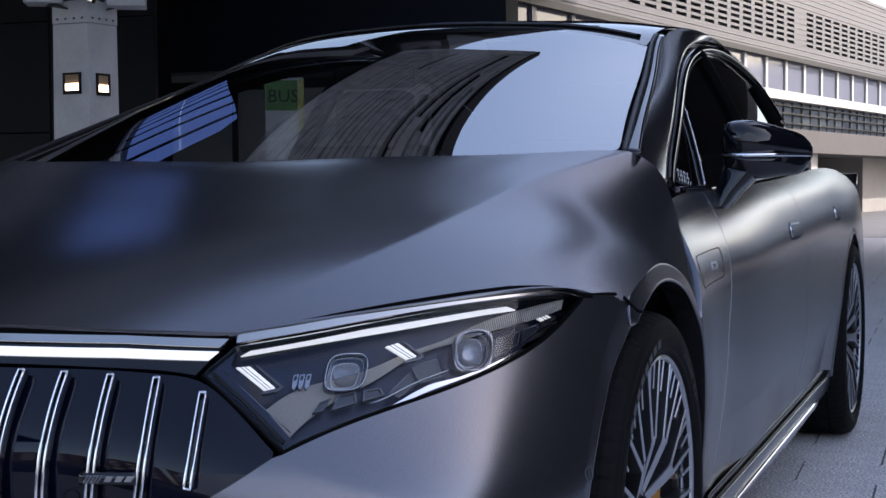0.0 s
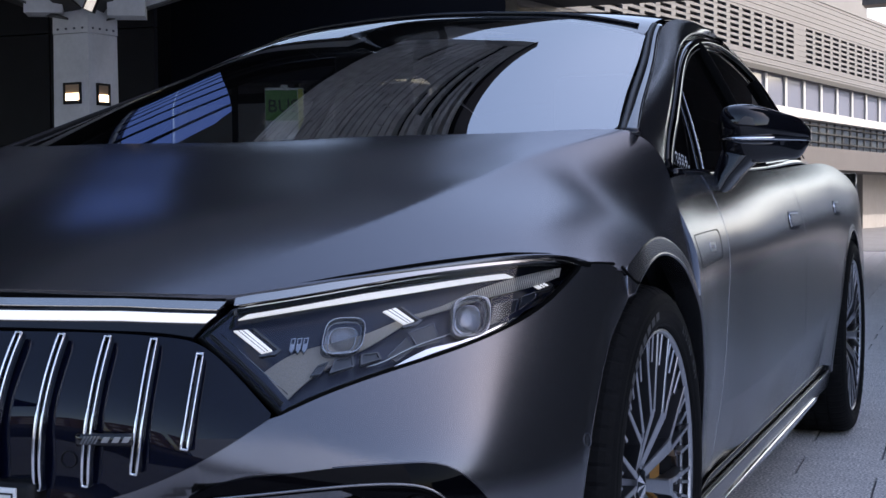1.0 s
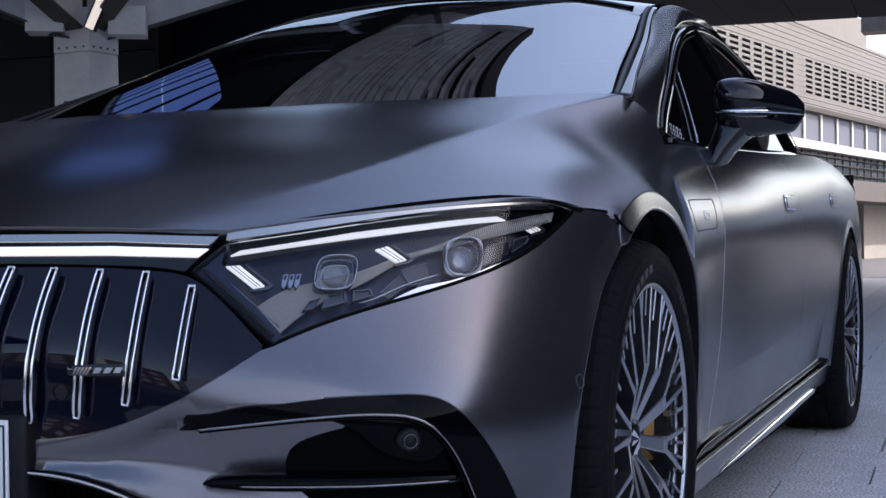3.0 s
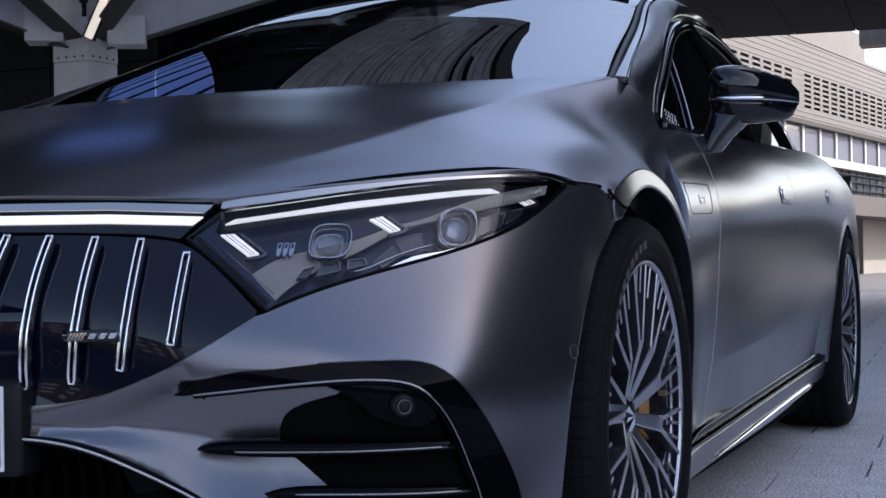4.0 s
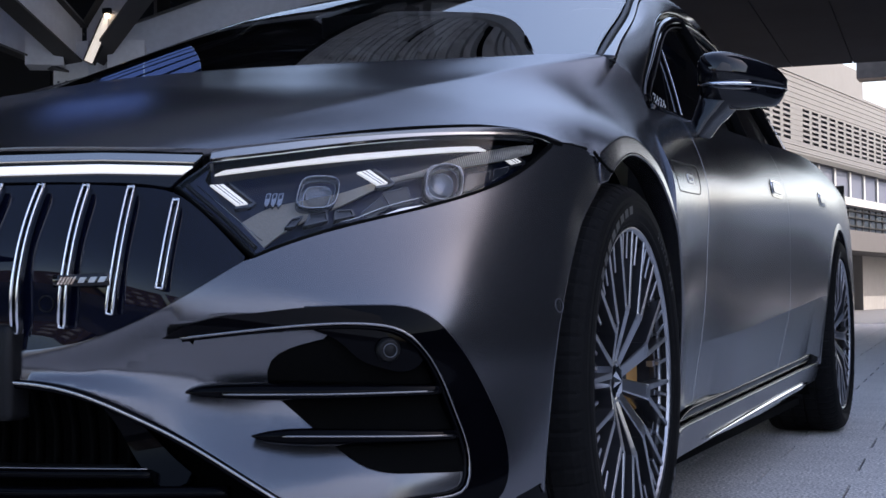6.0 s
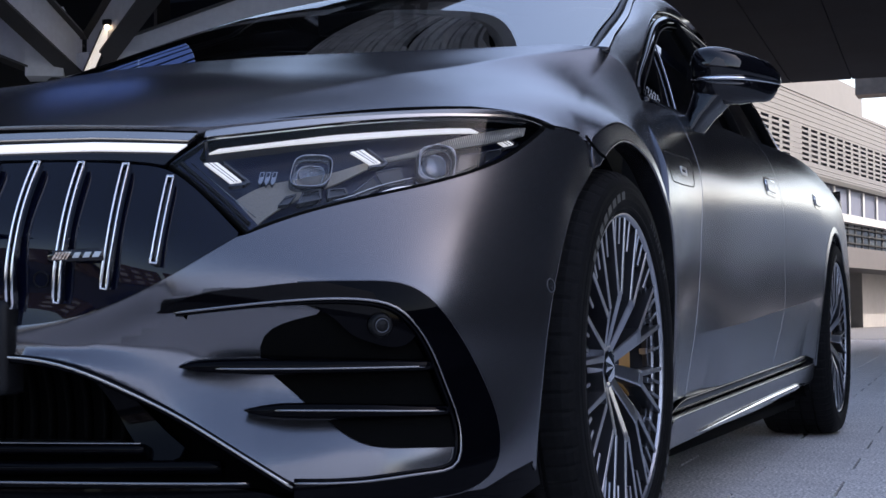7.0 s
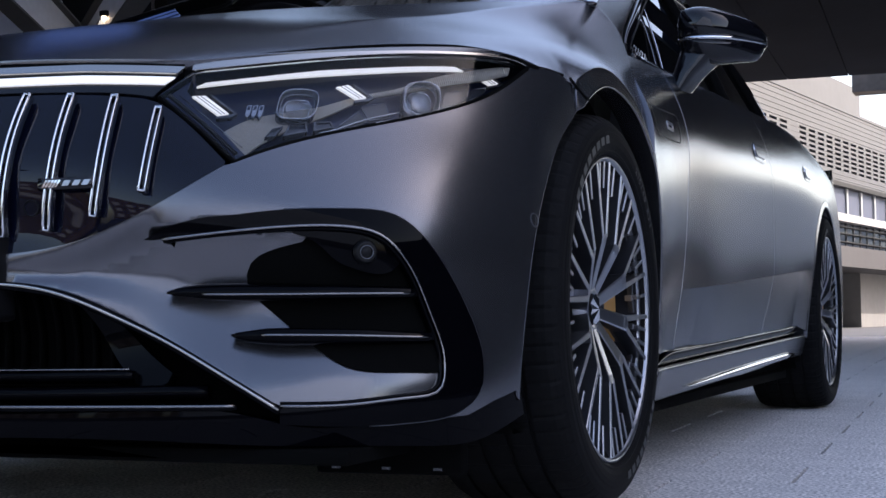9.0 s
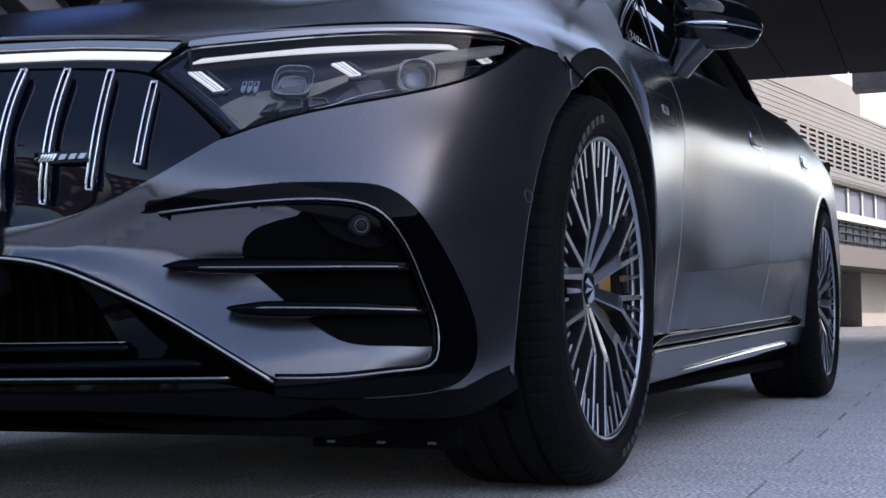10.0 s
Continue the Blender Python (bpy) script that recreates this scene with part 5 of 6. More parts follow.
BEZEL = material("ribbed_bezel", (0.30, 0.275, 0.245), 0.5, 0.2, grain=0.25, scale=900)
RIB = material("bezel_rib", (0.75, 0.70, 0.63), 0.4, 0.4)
GUIDE_RIM = material("clear_rim", (0.10, 0.105, 0.12), 0.1, 0.6)
GLASSY = material("smoked_cell", (0.03, 0.034, 0.045), 0.08, 0.2, spec=0.8)
for sgn in (1, -1):
    ribs = []
    headlamp = lamp_sheet(lamp_loop, -0.062, LAMP_DARK, "headlamp", car, sgn, thick=-0.056, label="clear-covered headlamp with lit light guides")
    glaze(lamp_sheet(lamp_loop, 0.0, CLEAR, "cover_glass", headlamp, sgn, thick=0.004, step=0.02))
    trim = np.vstack([LAMP_TOP + (0, 0.0035), LAMP_TRIM_TOP[::-1]])
    lamp_sheet(trim, 0.002, TRIM_METAL, "lamp_trim", headlamp, sgn, thick=0.012)
    bar_low = curve([(0.530, 0.7475), (0.668, 0.7665), (0.80, 0.7810), (0.93, 0.7925), (0.975, 0.7945)], 30)
    bar_top = curve([(0.546, 0.7565), (0.668, 0.775), (0.80, 0.7895), (0.93, 0.800), (0.955, 0.801)], 30)
    lamp_sheet(np.vstack([bar_low, bar_top[::-1]]), -0.028, DRL, "light_guide", headlamp, sgn, thick=0.005, label="lit white light guide")
    for corners in (((0.526, 0.7325), (0.546, 0.7335), (0.588, 0.703), (0.573, 0.700)), ((0.742, 0.7535), (0.761, 0.758), (0.794, 0.7370), (0.778, 0.7335)), ((1.009, 0.7860), (1.031, 0.790), (1.060, 0.7775), (1.038, 0.7735))):
        q = np.array(corners)
        lamp_sheet(q, -0.030, DRL, "slash_light", headlamp, sgn, thick=0.005, step=0.008, label="lit slanted light")
        # clear rim standing beside and below the lit slash
        outer = np.array([q[1] + (0.006, 0.002), q[1] + (0.010, 0.002), q[2] + (0.013, 0.000), q[2] + (0.006, -0.0055), q[3] + (-0.002, -0.0055), q[3] + (-0.003, -0.0025), q[2] + (0.003, -0.002), q[2] + (0.007, 0.001)])
        lamp_sheet(outer, -0.030, GUIDE_RIM, "slash_rim", headlamp, sgn, thick=0.010, step=0.008)
        for k in (0.3, 0.6):
            p, n = lift(fascia, *(q[[0, 3]] * (1 - k) + q[[1, 2]] * k).T, -0.0288)
            part("slash_line", strip(p * (sgn, 1, 1), np.full(2, 0.0009), normals=n * (sgn, 1, 1)), DIFFUSE, headlamp)
    for a, z, r in ((0.687, 0.7195, 0.0255), (0.894, 0.7390, 0.0295)):
        frame_loop = squircle(a, z, r * 1.2, r)
        me = sheet(fascia, frame_loop, [squircle(a, z, r * 1.14, r * 0.95)], 0.008, d=-0.028, thick=0.018)
        mesh_part("projector_frame", me if sgn > 0 else flip(me), DIFFUSE, headlamp, smooth=False)
        for q, dd, mt in ((1.17, -0.0265, RING), (1.02, -0.036, DIFFUSE), (0.80, -0.044, RING)):
            ring_line = squircle(a, z, r * q, r * q * 0.86, 0.6 if a < 0.8 else 0.9)
            p, n = lift(fascia, ring_line[:, 0], ring_line[:, 1], dd)
            p, n = p * (sgn, 1, 1), n * (sgn, 1, 1)
            part("projector_ring", strip(p, np.full(len(p), 0.0016), normals=n, closed=True), mt, headlamp)
        c, n = lift(fascia, [a], [z], -0.046)
        bm = bmesh.new()
        bmesh.ops.create_uvsphere(bm, u_segments=24, v_segments=14, radius=r * 0.80)
        nn = Vector(n[0])
        bmesh.ops.transform(bm, matrix=Matrix.Translation(c[0]) @ nn.to_track_quat("Z", "Y").to_matrix().to_4x4() @ Matrix.Diagonal((1, 1, 0.45, 1)), verts=bm.verts)
        part("projector", side_of(bm, sgn), LENS, headlamp)
        lamp_sheet(squircle(a, z, r * 1.0, r * 0.85), -0.056, DIFFUSE, "reflector", headlamp, sgn, thick=0.003)
    for k in range(3):
        c = 0.6150 + 0.0092 * k
        lamp_sheet([(c - 0.0035, 0.7210), (c + 0.0035, 0.7222), (c + 0.0038, 0.7060), (c + 0.001, 0.7005), (c - 0.003, 0.7050)], -0.036, DIFFUSE, "led_cell", headlamp, sgn, thick=0.010, step=0.006)
        lamp_sheet([(c - 0.002, 0.7195), (c + 0.002, 0.7200), (c + 0.002, 0.7140), (c - 0.002, 0.7135)], -0.0352, LAMP_DARK, "led_window", headlamp, sgn, thick=0.002, step=0.006)
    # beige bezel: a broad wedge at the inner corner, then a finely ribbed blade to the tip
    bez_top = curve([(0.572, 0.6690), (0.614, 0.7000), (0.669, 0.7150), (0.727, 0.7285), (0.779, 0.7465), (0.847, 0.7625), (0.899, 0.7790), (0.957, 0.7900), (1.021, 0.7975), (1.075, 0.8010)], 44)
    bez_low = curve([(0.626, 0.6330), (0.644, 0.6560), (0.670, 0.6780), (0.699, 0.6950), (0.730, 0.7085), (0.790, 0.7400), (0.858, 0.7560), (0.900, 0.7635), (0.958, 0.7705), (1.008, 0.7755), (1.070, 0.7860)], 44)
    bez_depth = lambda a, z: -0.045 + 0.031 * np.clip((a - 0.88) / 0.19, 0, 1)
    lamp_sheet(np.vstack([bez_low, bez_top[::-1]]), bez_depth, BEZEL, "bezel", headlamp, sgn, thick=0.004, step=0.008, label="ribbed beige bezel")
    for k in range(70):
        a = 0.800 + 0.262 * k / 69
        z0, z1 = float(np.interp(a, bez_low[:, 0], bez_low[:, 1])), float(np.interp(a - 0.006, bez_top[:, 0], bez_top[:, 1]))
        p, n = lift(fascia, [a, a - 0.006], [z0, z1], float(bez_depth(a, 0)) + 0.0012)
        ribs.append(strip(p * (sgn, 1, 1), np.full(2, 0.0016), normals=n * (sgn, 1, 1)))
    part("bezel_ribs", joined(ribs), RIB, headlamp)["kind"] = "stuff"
    # glassy cells under the bezel, each a frame with a dark window
    for cell in (((0.653, 0.668), (0.668, 0.670), (0.674, 0.687), (0.659, 0.682)), ((0.680, 0.6705), (0.714, 0.6790), (0.708, 0.6955), (0.682, 0.6905)), ((0.722, 0.6800), (0.752, 0.6875), (0.745, 0.6975), (0.719, 0.6955))):
        q = np.array(cell)
        hole = q.mean(0) + (q - q.mean(0)) * (0.80, 0.74)
        me = sheet(fascia, q, [hole], 0.006, d=-0.036, thick=0.012)
        mesh_part("cell_frame", me if sgn > 0 else flip(me), GUIDE_RIM, headlamp, smooth=False)
        lamp_sheet(hole, -0.040, GLASSY, "cell_window", headlamp, sgn, thick=0.002, step=0.008)
    # clear facets beside the second slash
    for facet in (((0.789, 0.7225), (0.829, 0.7325), (0.842, 0.7070), (0.806, 0.7005)), ((0.760, 0.6900), (0.786, 0.7150), (0.802, 0.7000), (0.775, 0.6820)), ((0.935, 0.7260), (0.985, 0.7420), (0.990, 0.7620), (0.940, 0.7560)), ((0.995, 0.7450), (1.030, 0.7600), (1.032, 0.7700), (0.998, 0.7640))):
        q = np.array(facet)
        p, n = lift(fascia, q[:, 0], q[:, 1], -0.034)
        part("facet_rim", strip(p * (sgn, 1, 1), np.full(4, 0.0008), normals=n * (sgn, 1, 1), closed=True), DIFFUSE, headlamp)
        lamp_sheet(q, -0.037, GLASSY, "facet", headlamp, sgn, thick=0.002, step=0.01)
    low = curve([(0.690, 0.6400), (0.722, 0.6535), (0.757, 0.6615), (0.794, 0.6775), (0.843, 0.6925), (0.915, 0.7095), (0.990, 0.7335)], 24)
    wide = np.interp(np.linspace(0, 1, 24), [0, 0.25, 0.45, 0.6, 1], [0.002, 0.006, 0.009, 0.004, 0.002])
    lamp_sheet(np.vstack([low, (low + np.c_[0 * wide, wide])[::-1]]), -0.030, CHROME, "lower_reflector", headlamp, sgn, thick=0.006)
    p, n = lift(fascia, low[4:15, 0] - 0.010, low[4:15, 1] + 0.018, -0.034)
    part("reflector_line", strip(p * (sgn, 1, 1), np.full(11, 0.0016), normals=n * (sgn, 1, 1)), RING, headlamp)
    # navy shelf just behind the cover along its inner edge, with a fine line
    shelf = np.array([(0.486, 0.7135), (0.622, 0.6085), (0.640, 0.6200), (0.560, 0.6860), (0.520, 0.7300), (0.523, 0.7480)])
    lamp_sheet(shelf, -0.014, LAMP_DARK, "lamp_shelf", headlamp, sgn, thick=0.003, step=0.01)
    p, n = lift(fascia, *np.array([(0.511, 0.7211), (0.551, 0.6904), (0.592, 0.6601), (0.629, 0.6343)]).T, -0.0125)
    part("shelf_line", strip(p * (sgn, 1, 1), np.full(4, 0.0012), normals=n * (sgn, 1, 1)), DIFFUSE, headlamp)
    inner_edge = np.array([(0.497 + 0.127 * t, 0.716 - 0.098 * t) for t in np.linspace(0, 1, 20)])
    p, n = lift(fascia, inner_edge[:, 0], inner_edge[:, 1], -0.004)
    p, n = p * (sgn, 1, 1), n * (sgn, 1, 1)
    part("lamp_edge", strip(p, np.full(20, 0.006), normals=n), DULL, headlamp)

# seals in the joints round the lamps and under the hood
for sgn in (1, -1):
    for line, w in ((np.vstack([LAMP_LOW + (0.002, -0.0015), [(0.560, 0.655)], [LAMP_B]]), 0.008), (np.vstack([LAMP_TRIM_TOP + (0, 0.004), [(1.13, 0.800), (1.18, 0.799), (1.25, 0.796)]]), 0.011)):
        l = np.asarray(line)
        p, n = lift(fascia, l[:, 0], l[:, 1], -0.004)
        p, n = p * (sgn, 1, 1), n * (sgn, 1, 1)
        part("joint_seal", strip(p, np.full(len(l), w), normals=n), WELL, car)
l = doubled(BAND_TOP + (0, 0.0045))
p, n = lift(fascia, l[:, 0], l[:, 1], -0.004)
part("joint_seal", strip(p, np.full(len(l), 0.011), normals=n), WELL, car)

# ---- side vents ----
vent_loop = np.vstack([VENT_OUT, VENT_IN[::-1]])
dark_loop = np.vstack([curve([(0.72, 0.497), (0.782, 0.501), (0.835, 0.489), (0.88, 0.447), (0.918, 0.369), (0.946, 0.290), (0.942, 0.279)], 30), VENT_FLOOR[1:-1]])


def blade(tip, end, h0, h1):
    """A slim black fin across the vent with a bright edge."""
    a = np.linspace(tip[0], end[0], 30)
    z = np.linspace(tip[1], end[1], 30)
    t = np.linspace(0, 1, 30)
    h = np.interp(t, [0, 0.05, 0.16, 0.3, 1.0], [0.004, 0.016, 0.024, 0.026, 0.018])
    out = np.interp(t, [0, 0.2, 0.6, 1], [0.004, 0.012, 0.014, 0.004])
    p, n = lift(fascia, a, z, out - 0.012)
    return p, n, h


for sgn in (1, -1):
    me = sheet(fascia, vent_loop, [], 0.012, d=0.006, thick=0.02)
    vent = mesh_part("side_vent", me if sgn > 0 else flip(me), BLACK_DEEP, car, "gloss black curved vent surround", smooth=False)
    me = sheet(bumper_skin, dark_loop, [], 0.012, d=0.003, thick=0.001)
    mesh_part("vent_insert", me if sgn > 0 else flip(me), WELL, vent, "dark vent insert", smooth=False)
    for tip, end in (((0.505, 0.407), (0.892, 0.402)), ((0.608, 0.340), (0.922, 0.334))):
        p, n, h = blade(tip, end, 0.024, 0.012)
        p, n = p * (sgn, 1, 1), n * (sgn, 1, 1)
        part("vent_fin", strip(p - n * 0.013, np.c_[h, np.full(30, 0.060)], normals=n), BLACK_DEEP, vent)
        p2 = (p + n * 0.0185)[4:-1]
        p2[:, 2] -= 0.001
        part("fin_line", strip(p2, np.full(len(p2), 0.0034), normals=n[4:-1]), DARK_CHROME, vent, "bright fin edge")
    l = VENT_IN[1:]
    p, n = lift(fascia, l[:, 0], l[:, 1], 0.008)
    p, n = p * (sgn, 1, 1), n * (sgn, 1, 1)
    part("vent_line", strip(p, np.full(len(l), 0.0042), normals=n), DARK_CHROME, vent, "bright vent edge")
    # black rim beside the bright edge, and the shelf that carries the sensor
    inner = VENT_IN[1:] - np.c_[0.004 * np.gradient(VENT_IN[1:, 1]) / np.hypot(*np.gradient(VENT_IN[1:], axis=0).T), -0.004 * np.gradient(VENT_IN[1:, 0]) / np.hypot(*np.gradient(VENT_IN[1:], axis=0).T)] * -1
    p, n = lift(fascia, inner[:, 0], inner[:, 1], -0.008)
    part("vent_rim", strip(p * (sgn, 1, 1), np.c_[np.full(len(p), 0.006), np.full(len(p), 0.026)], normals=n * (sgn, 1, 1)), BLACK_DEEP, vent)
    me = sheet(fascia, curve([(0.700, 0.496), (0.782, 0.498), (0.835, 0.485), (0.872, 0.450), (0.858, 0.436), (0.800, 0.437), (0.765, 0.452), (0.735, 0.480)], 40, closed=True), [], 0.010, d=-0.004, thick=0.030)
    mesh_part("sensor_shelf", me if sgn > 0 else flip(me), BLACK_DEEP, vent, smooth=False)
    l = VENT_OUT[12:-8]
    p, n = lift(fascia, l[:, 0], l[:, 1], 0.003)
    p, n = p * (sgn, 1, 1), n * (sgn, 1, 1)
    part("vent_seal", strip(p, np.full(len(l), 0.004), normals=n), RIM_DARK, vent)
    c, nn = lift(fascia, [0.812], [0.464], 0.0)
    turn = Matrix.Translation(c[0]) @ Vector(nn[0]).to_track_quat("X", "Z").to_matrix().to_4x4()
    bm = lathe([(0.012, 0.0001), (0.012, 0.009), (0.009, 0.0105), (0.011, 0.012), (0.009, 0.016), (0.0, 0.019)], 32)
    bmesh.ops.transform(bm, matrix=turn, verts=bm.verts)
    part("parking_sensor", side_of(bm, sgn), DULL, vent)
    ring = lathe([(0.0125, 0.0092), (0.0135, 0.0100), (0.0125, 0.0108)], 32)
    bmesh.ops.transform(ring, matrix=turn, verts=ring.verts)
    part("sensor_ring", side_of(ring, sgn), RIM_DARK, vent)
    c, nn = lift(fascia, [1.1654], [0.524], 0.0004)
    ring = lathe([(0.0, 0.0105), (0.001, 0.0112), (0.0, 0.0122)], 32)
    bmesh.ops.transform(ring, matrix=Matrix.Translation(c[0]) @ Vector(nn[0]).to_track_quat("X", "Z").to_matrix().to_4x4(), verts=ring.verts)
    part("sensor_cover", side_of(ring, sgn), RIM_DARK, bumper)

# ---- lower intake ----
intake_back = np.vstack([doubled([(0, 0.14), (0.30, 0.14), (0.70, 0.14), (0.75, 0.20)]), doubled([(0, 0.43), (0.30, 0.43), (0.52, 0.38), (0.75, 0.24)])[::-1]])
intake = mesh_part("lower_intake", sheet(fascia, intake_back, [], 0.04, d=-0.11, thick=-0.055), WELL, car, "dark lower intake with horizontal bars", smooth=False)
for k in range(14):
    for sgn in (1, -1):
        a = 0.02 + 0.030 * k
        p, n = lift(fascia, np.full(8, a), np.linspace(0.30, 0.41, 8), -0.095)
        part("intake_rib", side_of(strip(p, np.c_[np.full(8, 0.008), np.full(8, 0.02)], normals=n), sgn), WELL, intake)
for z, a1, w, out, mat, name in ((0.290, 0.44, 0.016, -0.03, BLACK_DEEP, "intake_bar"), (0.300, 0.39, 0.022, -0.075, DULL, "intake_bar"), (0.264, 0.56, 0.022, -0.035, BLACK_DEEP, "intake_bar"), (0.2345, 0.612, 0.009, 0.004, BLACK_DEEP, "intake_bar"), (0.2365, 0.608, 0.0045, 0.0085, DARK_CHROME, "intake_line"), (0.2975, 0.435, 0.003, -0.021, DARK_CHROME, "intake_line")):
    l = doubled(np.c_[np.linspace(0, a1, 30), np.full(30, z)])
    p, n = lift(fascia, l[:, 0], l[:, 1], out)
    part(name, strip(p, np.c_[np.full(len(l), w), np.full(len(l), w * 1.6)], normals=n), mat, intake)
for sgn in (1, -1):
    l = LOW_EDGE[10:]
    p, n = lift(fascia, l[:, 0], l[:, 1] - 0.002, 0.004)
    p, n = p * (sgn, 1, 1), n * (sgn, 1, 1)
    part("intake_edge", strip(p, np.full(len(l), 0.013), normals=n), BLACK_DEEP, intake)
    p, n = lift(fascia, l[:, 0] - 0.002, l[:, 1] + 0.0005, 0.0105)
    p, n = p * (sgn, 1, 1), n * (sgn, 1, 1)
    part("intake_line", strip(p, np.full(len(l), 0.0046), normals=n), TRIM_METAL, intake)
    # slanting guide vane
    me = sheet(fascia, [(0.330, 0.392), (0.415, 0.352), (0.500, 0.294), (0.492, 0.280), (0.466, 0.272), (0.436, 0.283), (0.40, 0.318)], [], 0.015, d=lambda a, z: -0.06 + 0.35 * np.clip(a - 0.36, 0, 0.2) * 0.6, thick=0.03)
    mesh_part("guide_vane", me if sgn > 0 else flip(me), BLACK_DEEP, intake, smooth=False)
lip_line = curve([(0, 0.232), (0.40, 0.230), (0.62, 0.224), (0.70, 0.206), (0.82, 0.2035), (0.91, 0.206), (0.985, 0.216), (1.06, 0.232), (1.135, 0.250)], 60)
lip_bot = curve([(0, 0.188), (0.43, 0.188), (0.69, 0.176), (0.88, 0.170), (1.02, 0.170), (1.10, 0.19), (1.15, 0.205)], 60)
mesh_part("front_splitter", sheet(fascia, np.vstack([doubled(lip_line), doubled(lip_bot)[::-1]]), [], 0.02, d=-0.003, thick=0.05), BLACK_DEEP, car, "gloss black lower lip", smooth=False)
for sgn in (1, -1):
    part("under_tray", side_of(box(0.0, 0.78, -0.80, -0.40, 0.150, 0.172, 0.004), sgn), WELL, car)
    part("side_tray", side_of(box(0.565, 0.86, 0.44, 2.74, 0.135, 0.163, 0.004), sgn), WELL, car)
    deflector = part("air_deflector", side_of(box(0.60, 0.86, -0.545, -0.520, 0.112, 0.175, 0.006), sgn), WELL, car)
    for k in range(3):
        part("deflector_clip", side_of(box(0.63 + 0.09 * k, 0.645 + 0.09 * k, -0.549, -0.5455, 0.120, 0.124), sgn), RIM_DARK, deflector, smooth=False)


# number plate in a black carrier, its writing as plain bars
part("plate_carrier", box(-0.262, 0.262, -0.936, -0.88, 0.366, 0.508, 0.012), DULL, car, "black number plate carrier")
plate = part("number_plate", box(-0.237, 0.237, -0.9425, -0.9365, 0.376, 0.500, 0.0015), PLATE, car, "white number plate with plain dark bars")
for x0, x1, z0, z1 in ((-0.234, 0.234, 0.4905, 0.4930), (-0.234, 0.234, 0.3830, 0.3855), (-0.234, -0.2315, 0.3856, 0.4904), (0.2315, 0.234, 0.3856, 0.4904)):
    part("plate_border", box(x0, x1, -0.9445, -0.9430, z0, z1), INK, plate, smooth=False)
for k in range(6):
    part("plate_bar", box(-0.20 + 0.066 * k, -0.16 + 0.066 * k, -0.9445, -0.9430, 0.405, 0.468), INK, plate, smooth=False)
for x in (-0.215, 0.215):
    bolt = bmesh.new()
    bmesh.ops.create_cone(bolt, cap_ends=True, segments=16, radius1=0.006, radius2=0.005, depth=0.004, matrix=Matrix.Translation((x, -0.944, 0.477)) @ Matrix.Rotation(radians(90), 4, "X"))
    part("plate_bolt", bolt, CHROME, plate, smooth=False)

# ---- paving: slabs in running bond, turned a little against the car ----
SKEW = Matrix.Rotation(math.atan(0.043), 4, "Z")
SLAB_X, SLAB_Y, JOINT_X, JOINT_Y = 0.52, 0.35, 0.008, 0.0016
ground = part("ground", box(-160, 160, -120, 260, -0.4, -0.010), JOINT, smooth=False)
tagged(ground, "pale grey paved forecourt reaching to the horizon", "ground", kind="structure")
slab_bm = box(-SLAB_X / 2 + JOINT_X / 2, SLAB_X / 2 - JOINT_X / 2, -SLAB_Y / 2 + JOINT_Y / 2, SLAB_Y / 2 - JOINT_Y / 2, -0.05, 0.0)
top = [e for e in slab_bm.edges if all(abs(v.co.z) < 1e-6 for v in e.verts)]
bmesh.ops.bevel(slab_bm, geom=top, offset=0.0007, segments=1, affect="EDGES")
slab_mesh = bpy.data.meshes.new("slab")
slab_bm.to_mesh(slab_mesh)
slab_bm.free()
slab_mesh.materials.append(CONCRETE)
rng = random.Random(5)
rest_v, rest_f = [], []
for r in range(-9, 66):
    for c in range(-26, 34):
        u = 0.973 + SLAB_X / 2 + c * SLAB_X + (0.26 if r % 2 else 0)
        v = 0.10 + SLAB_Y / 2 + r * SLAB_Y
        dz = rng.uniform(-0.0005, 0.0)
        if -5 <= c <= 3 and -7 <= r <= 25:
            s = new("slab", slab_mesh)
            s.parent = ground
            s.matrix_local = SKEW @ Matrix.Translation((u, v, dz))
            continue
        hx, hy = SLAB_X / 2 - JOINT_X / 2, SLAB_Y / 2 - JOINT_Y / 2
        b = len(rest_v)
        for z in (dz, -0.03):
            for sx, sy in ((-1, -1), (1, -1), (1, 1), (-1, 1)):
                rest_v.append(tuple(SKEW @ Vector((u + sx * hx, v + sy * hy, z))))
        rest_f += [(b, b + 1, b + 2, b + 3)] + [(b + i, b + 4 + i, b + 4 + (i + 1) % 4, b + (i + 1) % 4) for i in range(4)]
rest = bpy.data.meshes.new("paving")
rest.from_pydata(rest_v, [], rest_f)
paving = mesh_part("paving", rest, CONCRETE, ground, smooth=False)
paving["kind"] = "stuff"
# far ground, its shade held in the colour
far = part("far_paving", box(-160, 160, 22.6, 260, -0.03, -0.002), FAR_PAVING_SHADE, ground, smooth=False)
# unseen dark ground added in front; its colour stands for shaded paving
part("far_street", box(-160, 160, -120, -3.7, -0.03, -0.002), ASPHALT, ground, smooth=False)
part("edge_paving", box(-15.2, 18.6, -3.69, -2.4, -0.03, -0.006), CONCRETE, ground, smooth=False)
part("far_paving", box(18.6, 160, -3.69, 22.59, -0.03, -0.002), FAR_PAVING_SHADE, ground, smooth=False)
part("far_paving", box(-160, -15.2, -3.69, 22.59, -0.03, -0.002), CONCRETE, ground, smooth=False)

